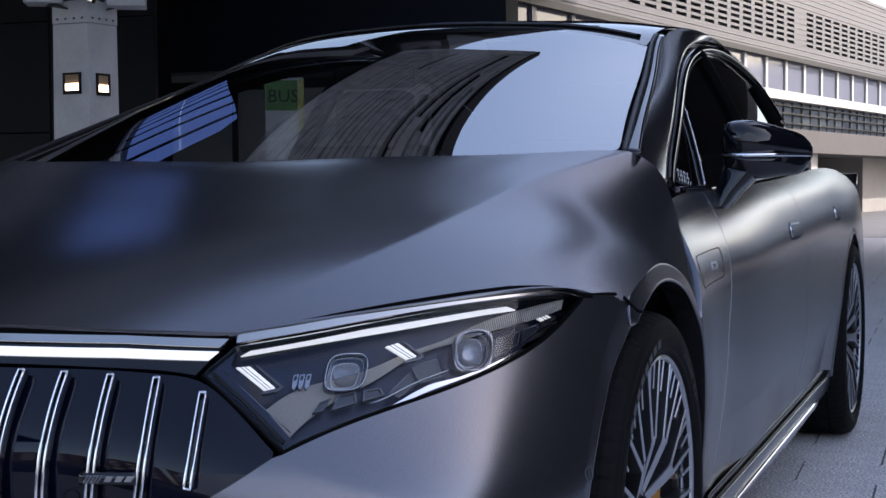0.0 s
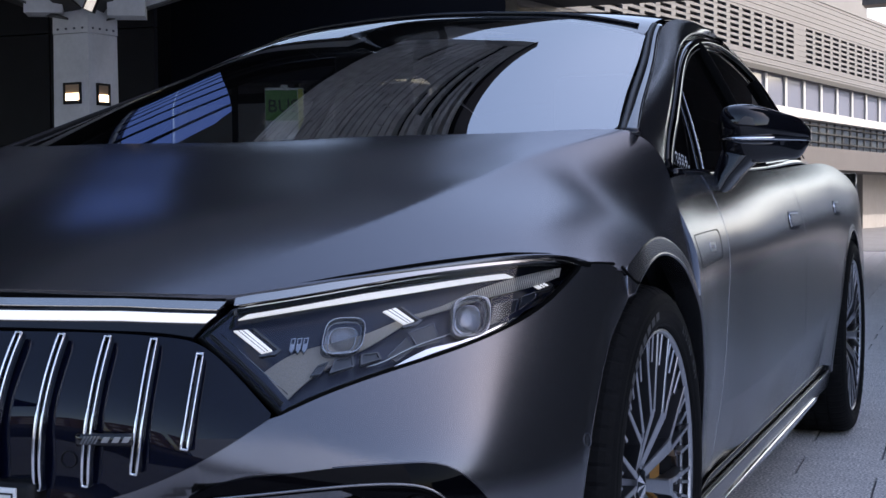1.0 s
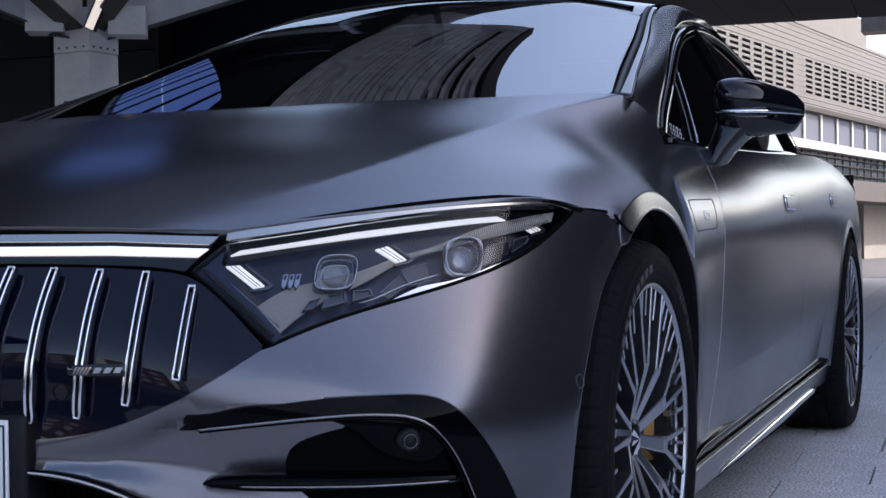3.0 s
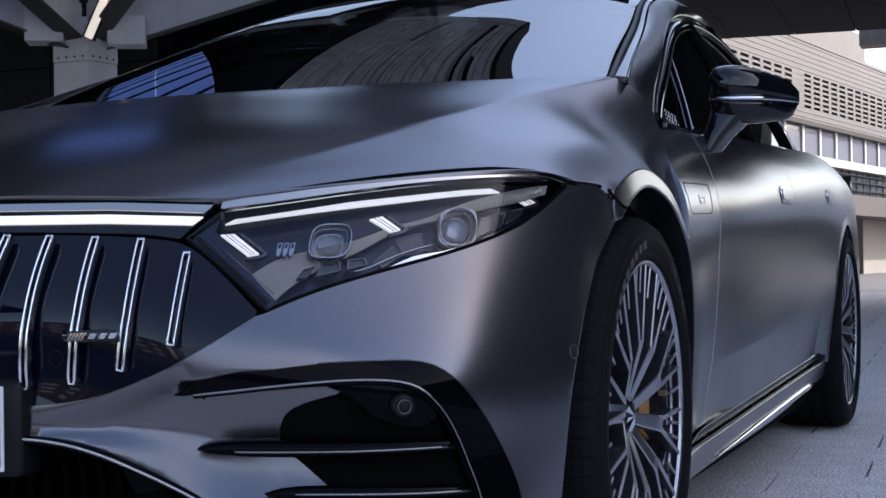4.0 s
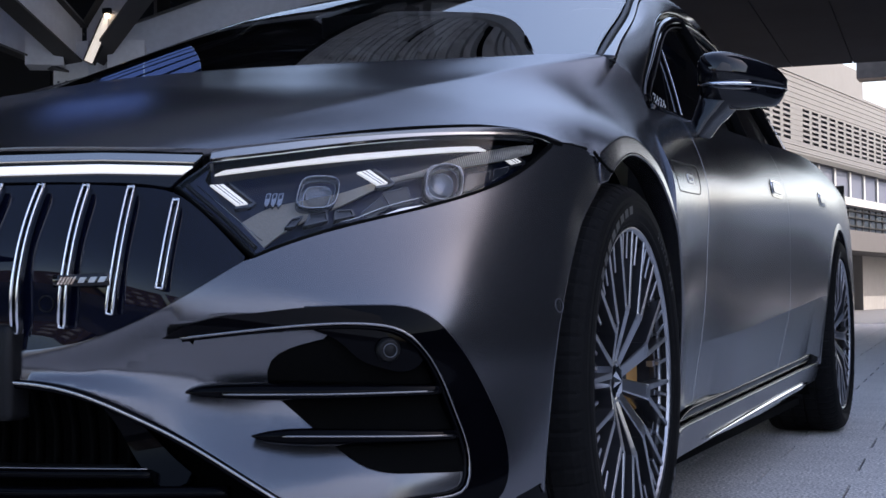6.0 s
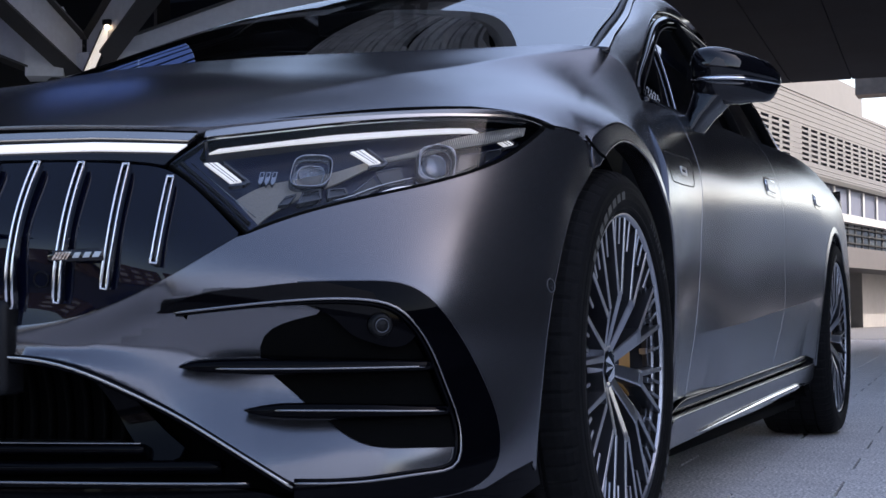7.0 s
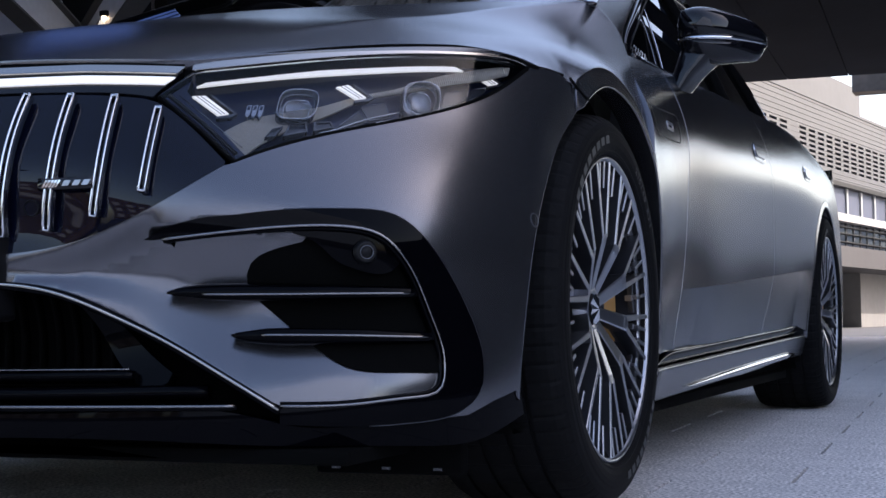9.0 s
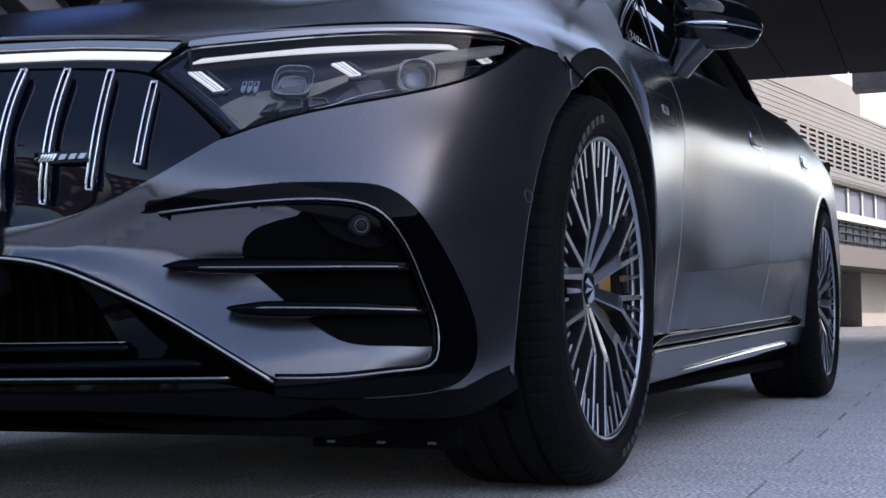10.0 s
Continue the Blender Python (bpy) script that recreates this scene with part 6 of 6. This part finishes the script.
# unseen street added beside the forecourt, behind a flush kerb, to darken reflections
road = part("road", box(4.80, 13.8, -60, 60, -0.02, 0.006), ASPHALT, smooth=False)
tagged(road, "unseen dark asphalt street added beside the paved forecourt", "road", kind="structure")
kerb = part("kerb", box(4.65, 4.795, -60, 60, -0.02, 0.012, 0.004), STEEL_PAINT, smooth=False)
tagged(kerb, "pale flush kerb along the added street", "kerb", kind="structure")

# ---- canopy ----
CAN = Matrix.Translation((-0.79, 20.2, 0)) @ Matrix.Rotation(math.atan(0.055), 4, "Z")
ceiling = bmesh.new()
for k in range(-9, 7):
    # panels between dark seams, running along the canopy
    add_box(ceiling, 0.006 + 0.9 * k, 0.9 * (k + 1) - 0.006, -8.6, 0.0, 4.0, 4.05, CAN)
add_box(ceiling, -8.1, 6.3, -8.6, 0.0, 4.05, 4.45, CAN)
for x0, x1 in ((0.42, 0.95), (1.2, 6.3)):
    # two unseen wings added towards the forecourt, darkening the hood; daylight slot between them
    add_box(ceiling, x0, x1, -15.9, -8.61, 4.0, 4.45, CAN)
add_box(ceiling, -28, -8.11, -10.2, 0.0, 4.02, 4.45, CAN)
canopy = part("ceiling", ceiling, SOFFIT, smooth=False)
# wall added out of view so that the pillar reflects dark
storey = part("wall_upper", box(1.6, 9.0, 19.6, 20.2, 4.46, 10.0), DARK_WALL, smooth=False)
tagged(storey, "unseen dark wall added above the canopy for reflections", "wall", kind="structure")
tagged(canopy, "dark grey panelled canopy soffit with narrow seams", "ceiling", kind="structure")
# narrow timber-slatted soffit over the car, with a dark edge beam
STRIP = Matrix.Translation((-0.59, 4.56, 0)) @ Matrix.Rotation(radians(-11.0), 4, "Z")
slats = bmesh.new()
rng = random.Random(3)
sx = -1.32
while sx < -0.04:
    w = rng.uniform(0.018, 0.034)
    sy = -10.0
    while sy < -0.10:
        ly = min(sy + rng.uniform(0.6, 1.6), -0.10)
        if rng.random() < 0.95:
            dz = rng.uniform(0, 0.02)
            add_box(slats, sx, sx + w, sy, ly - 0.01, 4.0 + dz, 4.04 + dz, STRIP)
        sy = ly
    sx += w + rng.uniform(0.005, 0.010)
soffit_slats = part("ceiling_slats", slats, SLAT_WOOD, smooth=False)
tagged(soffit_slats, "weathered timber slats under the roof strip over the car", "ceiling slats", kind="structure")
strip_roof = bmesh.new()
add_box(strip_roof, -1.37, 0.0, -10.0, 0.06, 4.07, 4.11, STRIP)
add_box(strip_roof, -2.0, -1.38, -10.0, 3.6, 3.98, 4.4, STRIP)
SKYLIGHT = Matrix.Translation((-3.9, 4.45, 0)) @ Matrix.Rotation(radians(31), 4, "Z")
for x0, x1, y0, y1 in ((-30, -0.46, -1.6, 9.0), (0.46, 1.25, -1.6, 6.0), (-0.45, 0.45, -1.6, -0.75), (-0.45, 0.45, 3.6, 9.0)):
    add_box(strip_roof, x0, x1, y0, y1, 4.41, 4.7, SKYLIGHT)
# unseen roof added to keep bright sky out of the car's reflections
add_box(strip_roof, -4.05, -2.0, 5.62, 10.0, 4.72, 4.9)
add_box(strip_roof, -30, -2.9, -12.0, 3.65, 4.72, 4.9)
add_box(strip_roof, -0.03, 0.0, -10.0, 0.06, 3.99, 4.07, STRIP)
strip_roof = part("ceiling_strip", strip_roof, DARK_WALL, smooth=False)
tagged(strip_roof, "dark roof strip beside the glazed bars", "roof", kind="structure")
strip_end = part("ceiling_edge", box(-1.32, -0.035, -0.09, 0.05, 3.99, 4.06, 0, STRIP), STEEL_PAINT, smooth=False)
tagged(strip_end, "pale steel end panel of the roof strip", "ceiling", kind="structure")
beam_brown = part("wall_beam", box(-1.0, 7.0, 22.6, 23.1, 4.10, 4.95), BROWN, smooth=False)
tagged(beam_brown, "brown timber-clad beam beyond the canopy", "beam", kind="structure")

# unseen block added to darken what the car reflects
block = part("wall_block", box(-30, -9.5, -9.0, 9.0, 4.92, 8.0), DARK_WALL, smooth=False)
tagged(block, "unseen dark block added above the canopy", "building", kind="structure")

# glazed opening in the roof: blue-tinted panes between slim bars
TINT = bpy.data.materials.new("blue_roof_glass")
TINT.use_nodes = True
TINT.node_tree.nodes.clear()
t_out, t_clear = TINT.node_tree.nodes.new("ShaderNodeOutputMaterial"), TINT.node_tree.nodes.new("ShaderNodeBsdfTransparent")
t_clear.inputs[0].default_value = (0.42, 0.48, 0.66, 1)
TINT.node_tree.links.new(t_clear.outputs[0], t_out.inputs[0])
skylight = thing("window_skylight", "blue-tinted glazed opening in the dark roof", "skylight", kind="structure")
for k in range(8):
    for x0 in (-0.44, 0.005):
        part("pane", box(x0, x0 + 0.435, -0.74 + 0.54 * k, -0.215 + 0.54 * k, 4.50, 4.51, 0, SKYLIGHT), TINT, skylight, smooth=False)
    part("glazing_bar", box(-0.45, 0.45, -0.215 + 0.54 * k, -0.2 + 0.54 * k, 4.47, 4.53, 0, SKYLIGHT), DULL, skylight, smooth=False)

# ---- column with its lamps and branching beams ----
view = Vector((-0.50, 0.866, 0))
side = Vector((0.866, 0.50, 0))
th = radians(35)
e1 = -side * math.cos(th) + view * math.sin(th)
e2 = side * math.sin(th) + view * math.cos(th)
CORNER = Vector((-5.27, 7.06, 0))
column = thing("column", "pale painted steel column with two small recessed wall lamps", "column", kind="structure")


def column_point(a, b, z):
    """a along the left face, b along the right face, in metres at the top."""
    k = 1 + 0.035 * (2.3 - z)
    mid = CORNER + (e1 + e2) * 0.175
    p = CORNER + e1 * a + e2 * b
    return Vector((*((mid + (p - mid) * k).xy), z))


bm = bmesh.new()
levels = [0.0, 1.2, 2.27]
rows = [[bm.verts.new(column_point(a, b, z)) for a, b in ((0, 0), (0.35, 0), (0.35, 0.35), (0, 0.35))] for z in levels]
for a, b in zip(rows, rows[1:]):
    for j in range(4):
        bm.faces.new((a[j], a[(j + 1) % 4], b[(j + 1) % 4], b[j]))
bmesh.ops.recalc_face_normals(bm, faces=bm.faces)
part("shaft", bm, STEEL_PAINT, column, smooth=False)
bm = bmesh.new()
rows = [[bm.verts.new(column_point(a, b, z)) for a, b in ((-0.004, -0.004), (0.354, -0.004), (0.354, 0.354), (-0.004, 0.354))] for z in (2.275, 2.62)]
for j in range(4):
    bm.faces.new((rows[0][j], rows[0][(j + 1) % 4], rows[1][(j + 1) % 4], rows[1][j]))
bm.faces.new(rows[0][::-1])
bmesh.ops.recalc_face_normals(bm, faces=bm.faces)
part("head", bm, STEEL_PAINT, column, smooth=False)
for k in range(4):
    for a, b, n in ((0.05 + 0.083 * k, 0, e2), (0, 0.05 + 0.083 * k, e1)):
        p = column_point(a, b, 2.31) - n * 0.006
        part("bolt", box(p.x - 0.008, p.x + 0.008, p.y - 0.008, p.y + 0.008, 2.302, 2.318, 0.003), RIM_DARK, column)


def wall_lamp(axis, normal, a, b, z0, z1):
    lo = CORNER + axis * a
    hi = CORNER + axis * b
    m = Matrix((( axis.x, normal.x, 0, lo.x), (axis.y, normal.y, 0, lo.y), (0, 0, 1, 0), (0, 0, 0, 1)))
    w = b - a
    lamp = thing("wall_lamp", "small recessed square wall lamp glowing warm", "wall lamp", "column lamps")
    bm = bmesh.new()
    for x0, x1, zz0, zz1 in ((0, w, z0, z0 + 0.028), (0, w, z1 - 0.016, z1), (0, 0.014, z0, z1), (w - 0.014, w, z0, z1)):
        add_box(bm, x0, x1, -0.022, 0.004, zz0, zz1, m)
    part("frame", bm, DULL, lamp, smooth=False)
    part("recess", box(0.01, w - 0.01, -0.010, -0.006, z0 + 0.02, z1 - 0.012, 0, m), LAMP_BROWN, lamp, smooth=False)
    part("diffuser", box(0.022, w - 0.022, -0.018, -0.011, z0 + 0.030, z0 + 0.085, 0, m), LAMP_WARM, lamp, smooth=False)


wall_lamp(e1, e2, 0.070, 0.245, 1.715, 1.885)
wall_lamp(e2, e1, 0.080, 0.235, 1.705, 1.880)


def roof_beam(direction, length, z0, z1, h0, h1, w, mat):
    """A plate girder that climbs outwards from the column's head."""
    d = direction.normalized()
    s = Vector((-d.y, d.x, 0))
    base = CORNER + (e1 + e2) * 0.175
    bm = bmesh.new()

    def slab(off0, off1, half):
        r = []
        for t, z, h in ((0.1, z0, h0), (length, z1, h1)):
            r.append([bm.verts.new((*((base + d * t + s * q * half).xy), z + k * h)) for q, k in ((-1, off0), (1, off0), (1, off1), (-1, off1))])
        for j in range(4):
            bm.faces.new((r[0][j], r[0][(j + 1) % 4], r[1][(j + 1) % 4], r[1][j]))
        bm.faces.new(r[0]), bm.faces.new(r[1][::-1])

    slab(0.05, 0.95, w * 0.35)
    bmesh.ops.recalc_face_normals(bm, faces=bm.faces)
    ob = part("beam", bm, mat, column, smooth=False)
    bm = bmesh.new()
    slab(0.0, 0.05, w)
    slab(0.95, 1.0, w)
    bmesh.ops.recalc_face_normals(bm, faces=bm.faces)
    part("flange", bm, BEAM_FLANGE, ob, smooth=False)
    return ob


roof_beam(side * 1.0 + view * 0.15, 4.2, 2.36, 3.75, 0.34, 0.65, 0.09, BEAM_WEB)
roof_beam(-side * 1.0 - view * 0.35, 4.2, 2.36, 3.75, 0.34, 0.65, 0.09, BEAM_WEB)
roof_beam(-side * 0.5 - view * 1.0, 4.2, 2.42, 3.9, 0.34, 0.65, 0.09, BEAM_WEB)
roof_beam(side * 0.55 - view * 1.0, 3.4, 2.42, 3.8, 0.34, 0.65, 0.09, BEAM_WEB)
roof_beam(-side * 0.9 + view * 0.8, 4.2, 2.40, 3.75, 0.34, 0.65, 0.09, BEAM_WEB)
for s0, s1, z0, z1 in ((-0.488, -0.193, 2.425, 2.98), (0.149, 0.441, 2.405, 2.63)):
    bm = bmesh.new()
    add_box(bm, s0, s1, 0.0, 0.30, z0, z1, Matrix(((side.x, view.x, 0, CORNER.x), (side.y, view.y, 0, CORNER.y), (0, 0, 1, 0), (0, 0, 0, 1))))
    part("gusset", bm, STEEL_PAINT, column, smooth=False)
tube_p = [CORNER - view * 0.12 + side * 0.021 + Vector((0, 0, 2.42)), CORNER - view * 0.12 + side * 0.165 + Vector((0, 0, 2.76))]
tube = thing("strip_lamp", "slim strip lamp slanting up from the column head", "strip lamp")
part("housing", strip([tuple(p) for p in tube_p], np.full(2, 0.09), up=(0.3, -0.5, -0.8)), DULL, tube, smooth=False)
part("diffuser", strip([tuple(p - view * 0.07) for p in tube_p], np.full(2, 0.055), up=(0.3, -0.5, -0.8)), STRIP_LIT, tube, smooth=False)
spot = thing("spot_lamp", "tiny lit spot lamp on the roof beam", "spot lamp")
bm = bmesh.new()
bmesh.ops.create_uvsphere(bm, u_segments=16, v_segments=10, radius=0.022)
bmesh.ops.transform(bm, matrix=Matrix.Translation(CORNER - view * 0.27 + side * 0.170 + Vector((0, 0, 2.77))), verts=bm.verts)
part("bulb", bm, LAMP_WARM, spot)
part("holder", box(-0.035, 0.035, -0.02, 0.05, 0.015, 0.06, 0.01, Matrix.Translation(CORNER - view * 0.27 + side * 0.170 + Vector((0, 0, 2.77)))), DULL, spot)

# ---- dark walls behind the column ----
wall = thing("wall_north", "black panelled wall of the covered entrance", "wall", kind="structure")
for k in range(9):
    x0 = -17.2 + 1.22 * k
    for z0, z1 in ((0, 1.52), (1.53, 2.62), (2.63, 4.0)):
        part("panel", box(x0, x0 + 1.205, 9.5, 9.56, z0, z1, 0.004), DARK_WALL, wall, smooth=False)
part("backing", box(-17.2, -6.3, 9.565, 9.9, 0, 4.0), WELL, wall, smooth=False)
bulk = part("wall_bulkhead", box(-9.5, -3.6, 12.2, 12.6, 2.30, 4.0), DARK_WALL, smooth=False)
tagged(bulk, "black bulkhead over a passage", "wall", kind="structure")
low = thing("wall_passage", "pale wall with a dark rail behind the passage", "wall", kind="structure")
part("plaster", box(-10.5, -5.2, 14.0, 14.3, 0, 2.2), BEIGE, low, smooth=False)
part("rail", box(-10.5, -5.2, 13.9, 13.96, 2.20, 2.32), DULL, low, smooth=False)
for x in (-8.9, -7.9, -7.0):
    part("post", box(x, x + 0.07, 13.86, 13.9, 1.2, 2.6), DULL, low, smooth=False)
for x in (-7.25, -6.55, -6.1):
    part("white_frame", box(x, x + 0.32, 13.90, 13.98, 0.75, 1.75, 0.01), WHITE, low, smooth=False)
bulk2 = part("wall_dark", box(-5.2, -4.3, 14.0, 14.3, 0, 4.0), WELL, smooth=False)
tagged(bulk2, "black end wall of the passage", "wall", kind="structure")

# ---- bus stop sign ----
sign = thing("bus_sign", "green and white bus stop sign on a post", "sign")
fwd = Vector((0.47, -0.88, 0)).normalized()
rt = Vector((0.88, 0.47, 0)).normalized()
sm = Matrix(((rt.x, -fwd.x, 0, -4.14), (rt.y, -fwd.y, 0, 8.18), (0, 0, 1, 0), (0, 0, 0, 1)))
part("board", box(-0.16, 0.16, 0.0, 0.03, 1.20, 1.87, 0.006, sm), PLATE, sign)
part("green_field", box(-0.155, 0.11, -0.004, -0.001, 1.60, 1.85, 0, sm), GREEN, sign, smooth=False)
part("yellow_edge", box(0.115, 0.155, -0.004, -0.001, 1.21, 1.86, 0, sm), YELLOW, sign, smooth=False)
tb = text_bm("BUS", 0.15, 0.001)
bmesh.ops.transform(tb, matrix=sm @ Matrix.Translation((-0.01, -0.006, 1.715)) @ Matrix.Rotation(radians(90), 4, "X"), verts=tb.verts)
part("lettering", tb, INK, sign, smooth=False)
part("post", box(-0.03, 0.03, 0.03, 0.09, 0, 1.9, 0.01, sm), STEEL_PAINT, sign)

# ---- louvred building behind ----
FD = Vector((0.153, 0.988, 0)).normalized()
FN = Vector((FD.y, -FD.x, 0))
FM = Matrix(((FD.x, FN.x, 0, -2.5), (FD.y, FN.y, 0, 38.7), (0, 0, 1, 0), (0, 0, 0, 1)))
S0, S1 = -24.0, 46.0
fb = thing("office_building", "pale louvred office building with a band of windows", "building")
part("core", box(S0, S1, -9, -0.55, 2.151, 5.70, 0, FM), FACADE, fb, smooth=False)
# dark filler coloured as the shade behind the louvre slots
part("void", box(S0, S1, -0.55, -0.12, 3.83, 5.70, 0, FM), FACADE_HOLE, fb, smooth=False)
h = 3.83
levels = []
while h < 5.70:
    levels.append(h)
    h += 0.062
rows_open = [5, 7, 9, 11, 13, 15, 17]
for i, h in enumerate(levels):
    if i not in rows_open:
        part("louvre", box(S0, S1, -0.12, 0.0 if i % 2 else -0.012, h, h + 0.056, 0, FM), FACADE, fb, smooth=False)
for i in rows_open:
    bm = bmesh.new()
    s = S0
    k = 0
    while s < S1:
        add_box(bm, s, s + (0.22 if k % 23 else 0.75), -0.12, -0.004, levels[i] - 0.006, levels[i] + 0.062, FM)
        s += 0.755
        k += 1
    part("louvre", bm, FACADE, fb, smooth=False)["kind"] = "stuff"
part("parapet", box(S0, S1, -0.3, 0.02, 5.70, 5.78, 0, FM), FACADE, fb, smooth=False)
part("penthouse", box(-20, -0.03, -5, -0.02, 5.78, 6.5, 0, FM), FACADE, fb, smooth=False)
part("window_glass", box(S0, S1, -0.55, -0.15, 2.95, 3.80, 0, FM), OFFICE_GLASS, fb, smooth=False)
part("window_head", box(S0, S1, -0.3, 0.03, 3.72, 3.83, 0, FM), DULL, fb, smooth=False)
s = S0
while s < S1:
    w = part("window_frame", box(s, s + 0.15, -0.20, -0.10, 2.95, 3.74, 0, FM), WHITE, fb, smooth=False)
    s += 1.42
part("window_sill", box(S0, S1, -0.3, 0.10, 2.80, 3.00, 0, FM), WHITE, fb, smooth=False)
s = S0
while s < S1:
    for h0, h1 in ((2.15, 2.50), (2.51, 2.80)):
        part("lower_pane", box(s, s + 0.69, -0.5, -0.15, h0, h1, 0, FM), LOW_GLASS, fb, smooth=False)
    part("mullion", box(s + 0.69, s + 0.71, -0.5, -0.12, 2.15, 2.80, 0, FM), SOFFIT_PALE, fb, smooth=False)
    s += 0.71
for hh in (2.28, 2.50, 2.68):
    part("rail", box(S0, S1, -0.15, -0.06, hh, hh + 0.03, 0, FM), DULL, fb, smooth=False)
# slab edge, darkened in colour for the shade on it
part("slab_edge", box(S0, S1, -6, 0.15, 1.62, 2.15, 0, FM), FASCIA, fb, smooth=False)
# near-black block painted as the shade in the ground floor opening
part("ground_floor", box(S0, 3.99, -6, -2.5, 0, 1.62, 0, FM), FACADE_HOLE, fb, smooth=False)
part("ground_floor", box(4.0, S1, -6, -1.2, 0, 1.62, 0, FM), PALE_WALL, fb, smooth=False)
for s in (-14.0, -9.3, -4.6):
    part("pillar", box(s, s + 0.55, -0.9, -0.2, 0, 1.62, 0.01, FM), WHITE, fb, smooth=False)

# ---- buildings across the way, seen only in the paint and glass ----
# out of view; height and slope set to block sun and darken the flank
rb = thing("street_building", "unseen dark street building with a sloping wing, sized to block the sun", "building")
wing = bmesh.new()
ends = [[wing.verts.new((x, y, z)) for y, z in ((-7.0, 0), (8.99, 0), (8.99, 21.0), (5.6, 17.5), (2.6, 12.5), (0.2, 7.0), (-2.0, 3.0), (-7.0, 2.0))] for x in (14, 24)]
wing.faces.new(ends[0]), wing.faces.new(ends[1][::-1])
for j in range(8):
    wing.faces.new((ends[0][j], ends[1][j], ends[1][(j + 1) % 8], ends[0][(j + 1) % 8]))
bmesh.ops.recalc_face_normals(wing, faces=wing.faces)
part("wing", wing, DARK_WALL, rb, smooth=False)
part("tower", box(14, 24, 9.0, 34, 0, 45.0), DARK_WALL, rb, smooth=False)
ribs = bmesh.new()
for k in range(6):
    add_box(ribs, 13.9, 14.0, 7.3 + 0.3 * k, 7.44 + 0.3 * k, 9.0, 20.0)
part("rib", ribs, DARK_WALL, rb, smooth=False)["kind"] = "stuff"
# hall added out of view; its tones set the band in the doors
lb = thing("hall_building", "unseen low pale hall on a dark plinth, added for door reflections", "building")
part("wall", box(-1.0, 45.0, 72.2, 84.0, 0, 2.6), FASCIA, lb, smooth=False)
part("upper_storey", box(-1.0, 45.0, 72.0, 84.0, 2.6, 7.2), HALL_WALL, lb, smooth=False)
for k in range(12):
    part("window", box(0.5 + 3.6 * k, 1.6 + 3.6 * k, 71.95, 72.02, 3.6, 5.4), WIN_GLASS, lb, smooth=False)
# unseen hall added as a bright surface for the bumper to reflect
gh = thing("sports_hall", "unseen pale blue hall with a long sloping roof, added to brighten the bumper", "building")
bm = bmesh.new()
low_row = [bm.verts.new(p) for p in ((1.0, -24.0, 0), (16.0, -24.0, 0), (16.0, -44.0, 0), (1.0, -44.0, 0))]
top_row = [bm.verts.new(p) for p in ((1.0, -24.0, 4.0), (16.0, -24.0, 19.0), (16.0, -44.0, 19.0), (1.0, -44.0, 4.0))]
for j in range(4):
    bm.faces.new((low_row[j], low_row[(j + 1) % 4], top_row[(j + 1) % 4], top_row[j]))
bm.faces.new(top_row)
bmesh.ops.recalc_face_normals(bm, faces=bm.faces)
part("wall", bm, REFLECT_FILL, gh, smooth=False)
for k in range(7):
    part("rib", box(2.0 + 2.2 * k, 2.12 + 2.2 * k, -24.12, -24.01, 0.0, 4.6 + 2.2 * k), RIM_DARK, gh, smooth=False)
part("east_wing", box(16.01, 36.0, -44.0, -24.0, 0, 21.0), REFLECT_FILL, gh, smooth=False)
rng = random.Random(11)
x = -60.0
while x < 70:
    w, hgt = rng.uniform(8, 16), rng.uniform(6.5, 12.0)
    hb = thing("far_building", "brown brick building far down the street", "building", "street skyline")
    yb = -62 - rng.uniform(0, 8)
    part("wall", box(x, x + w, yb - 12, yb, 0, hgt), BRICK, hb, smooth=False)
    for fl in range(int(hgt // 3)):
        for c in range(int(w // 2.6)):
            part("window", box(x + 0.7 + 2.6 * c, x + 2.0 + 2.6 * c, yb, yb + 0.05, 1.0 + 3 * fl, 2.5 + 3 * fl), WIN_GLASS, hb, smooth=False)
    x += w + rng.uniform(1, 9)
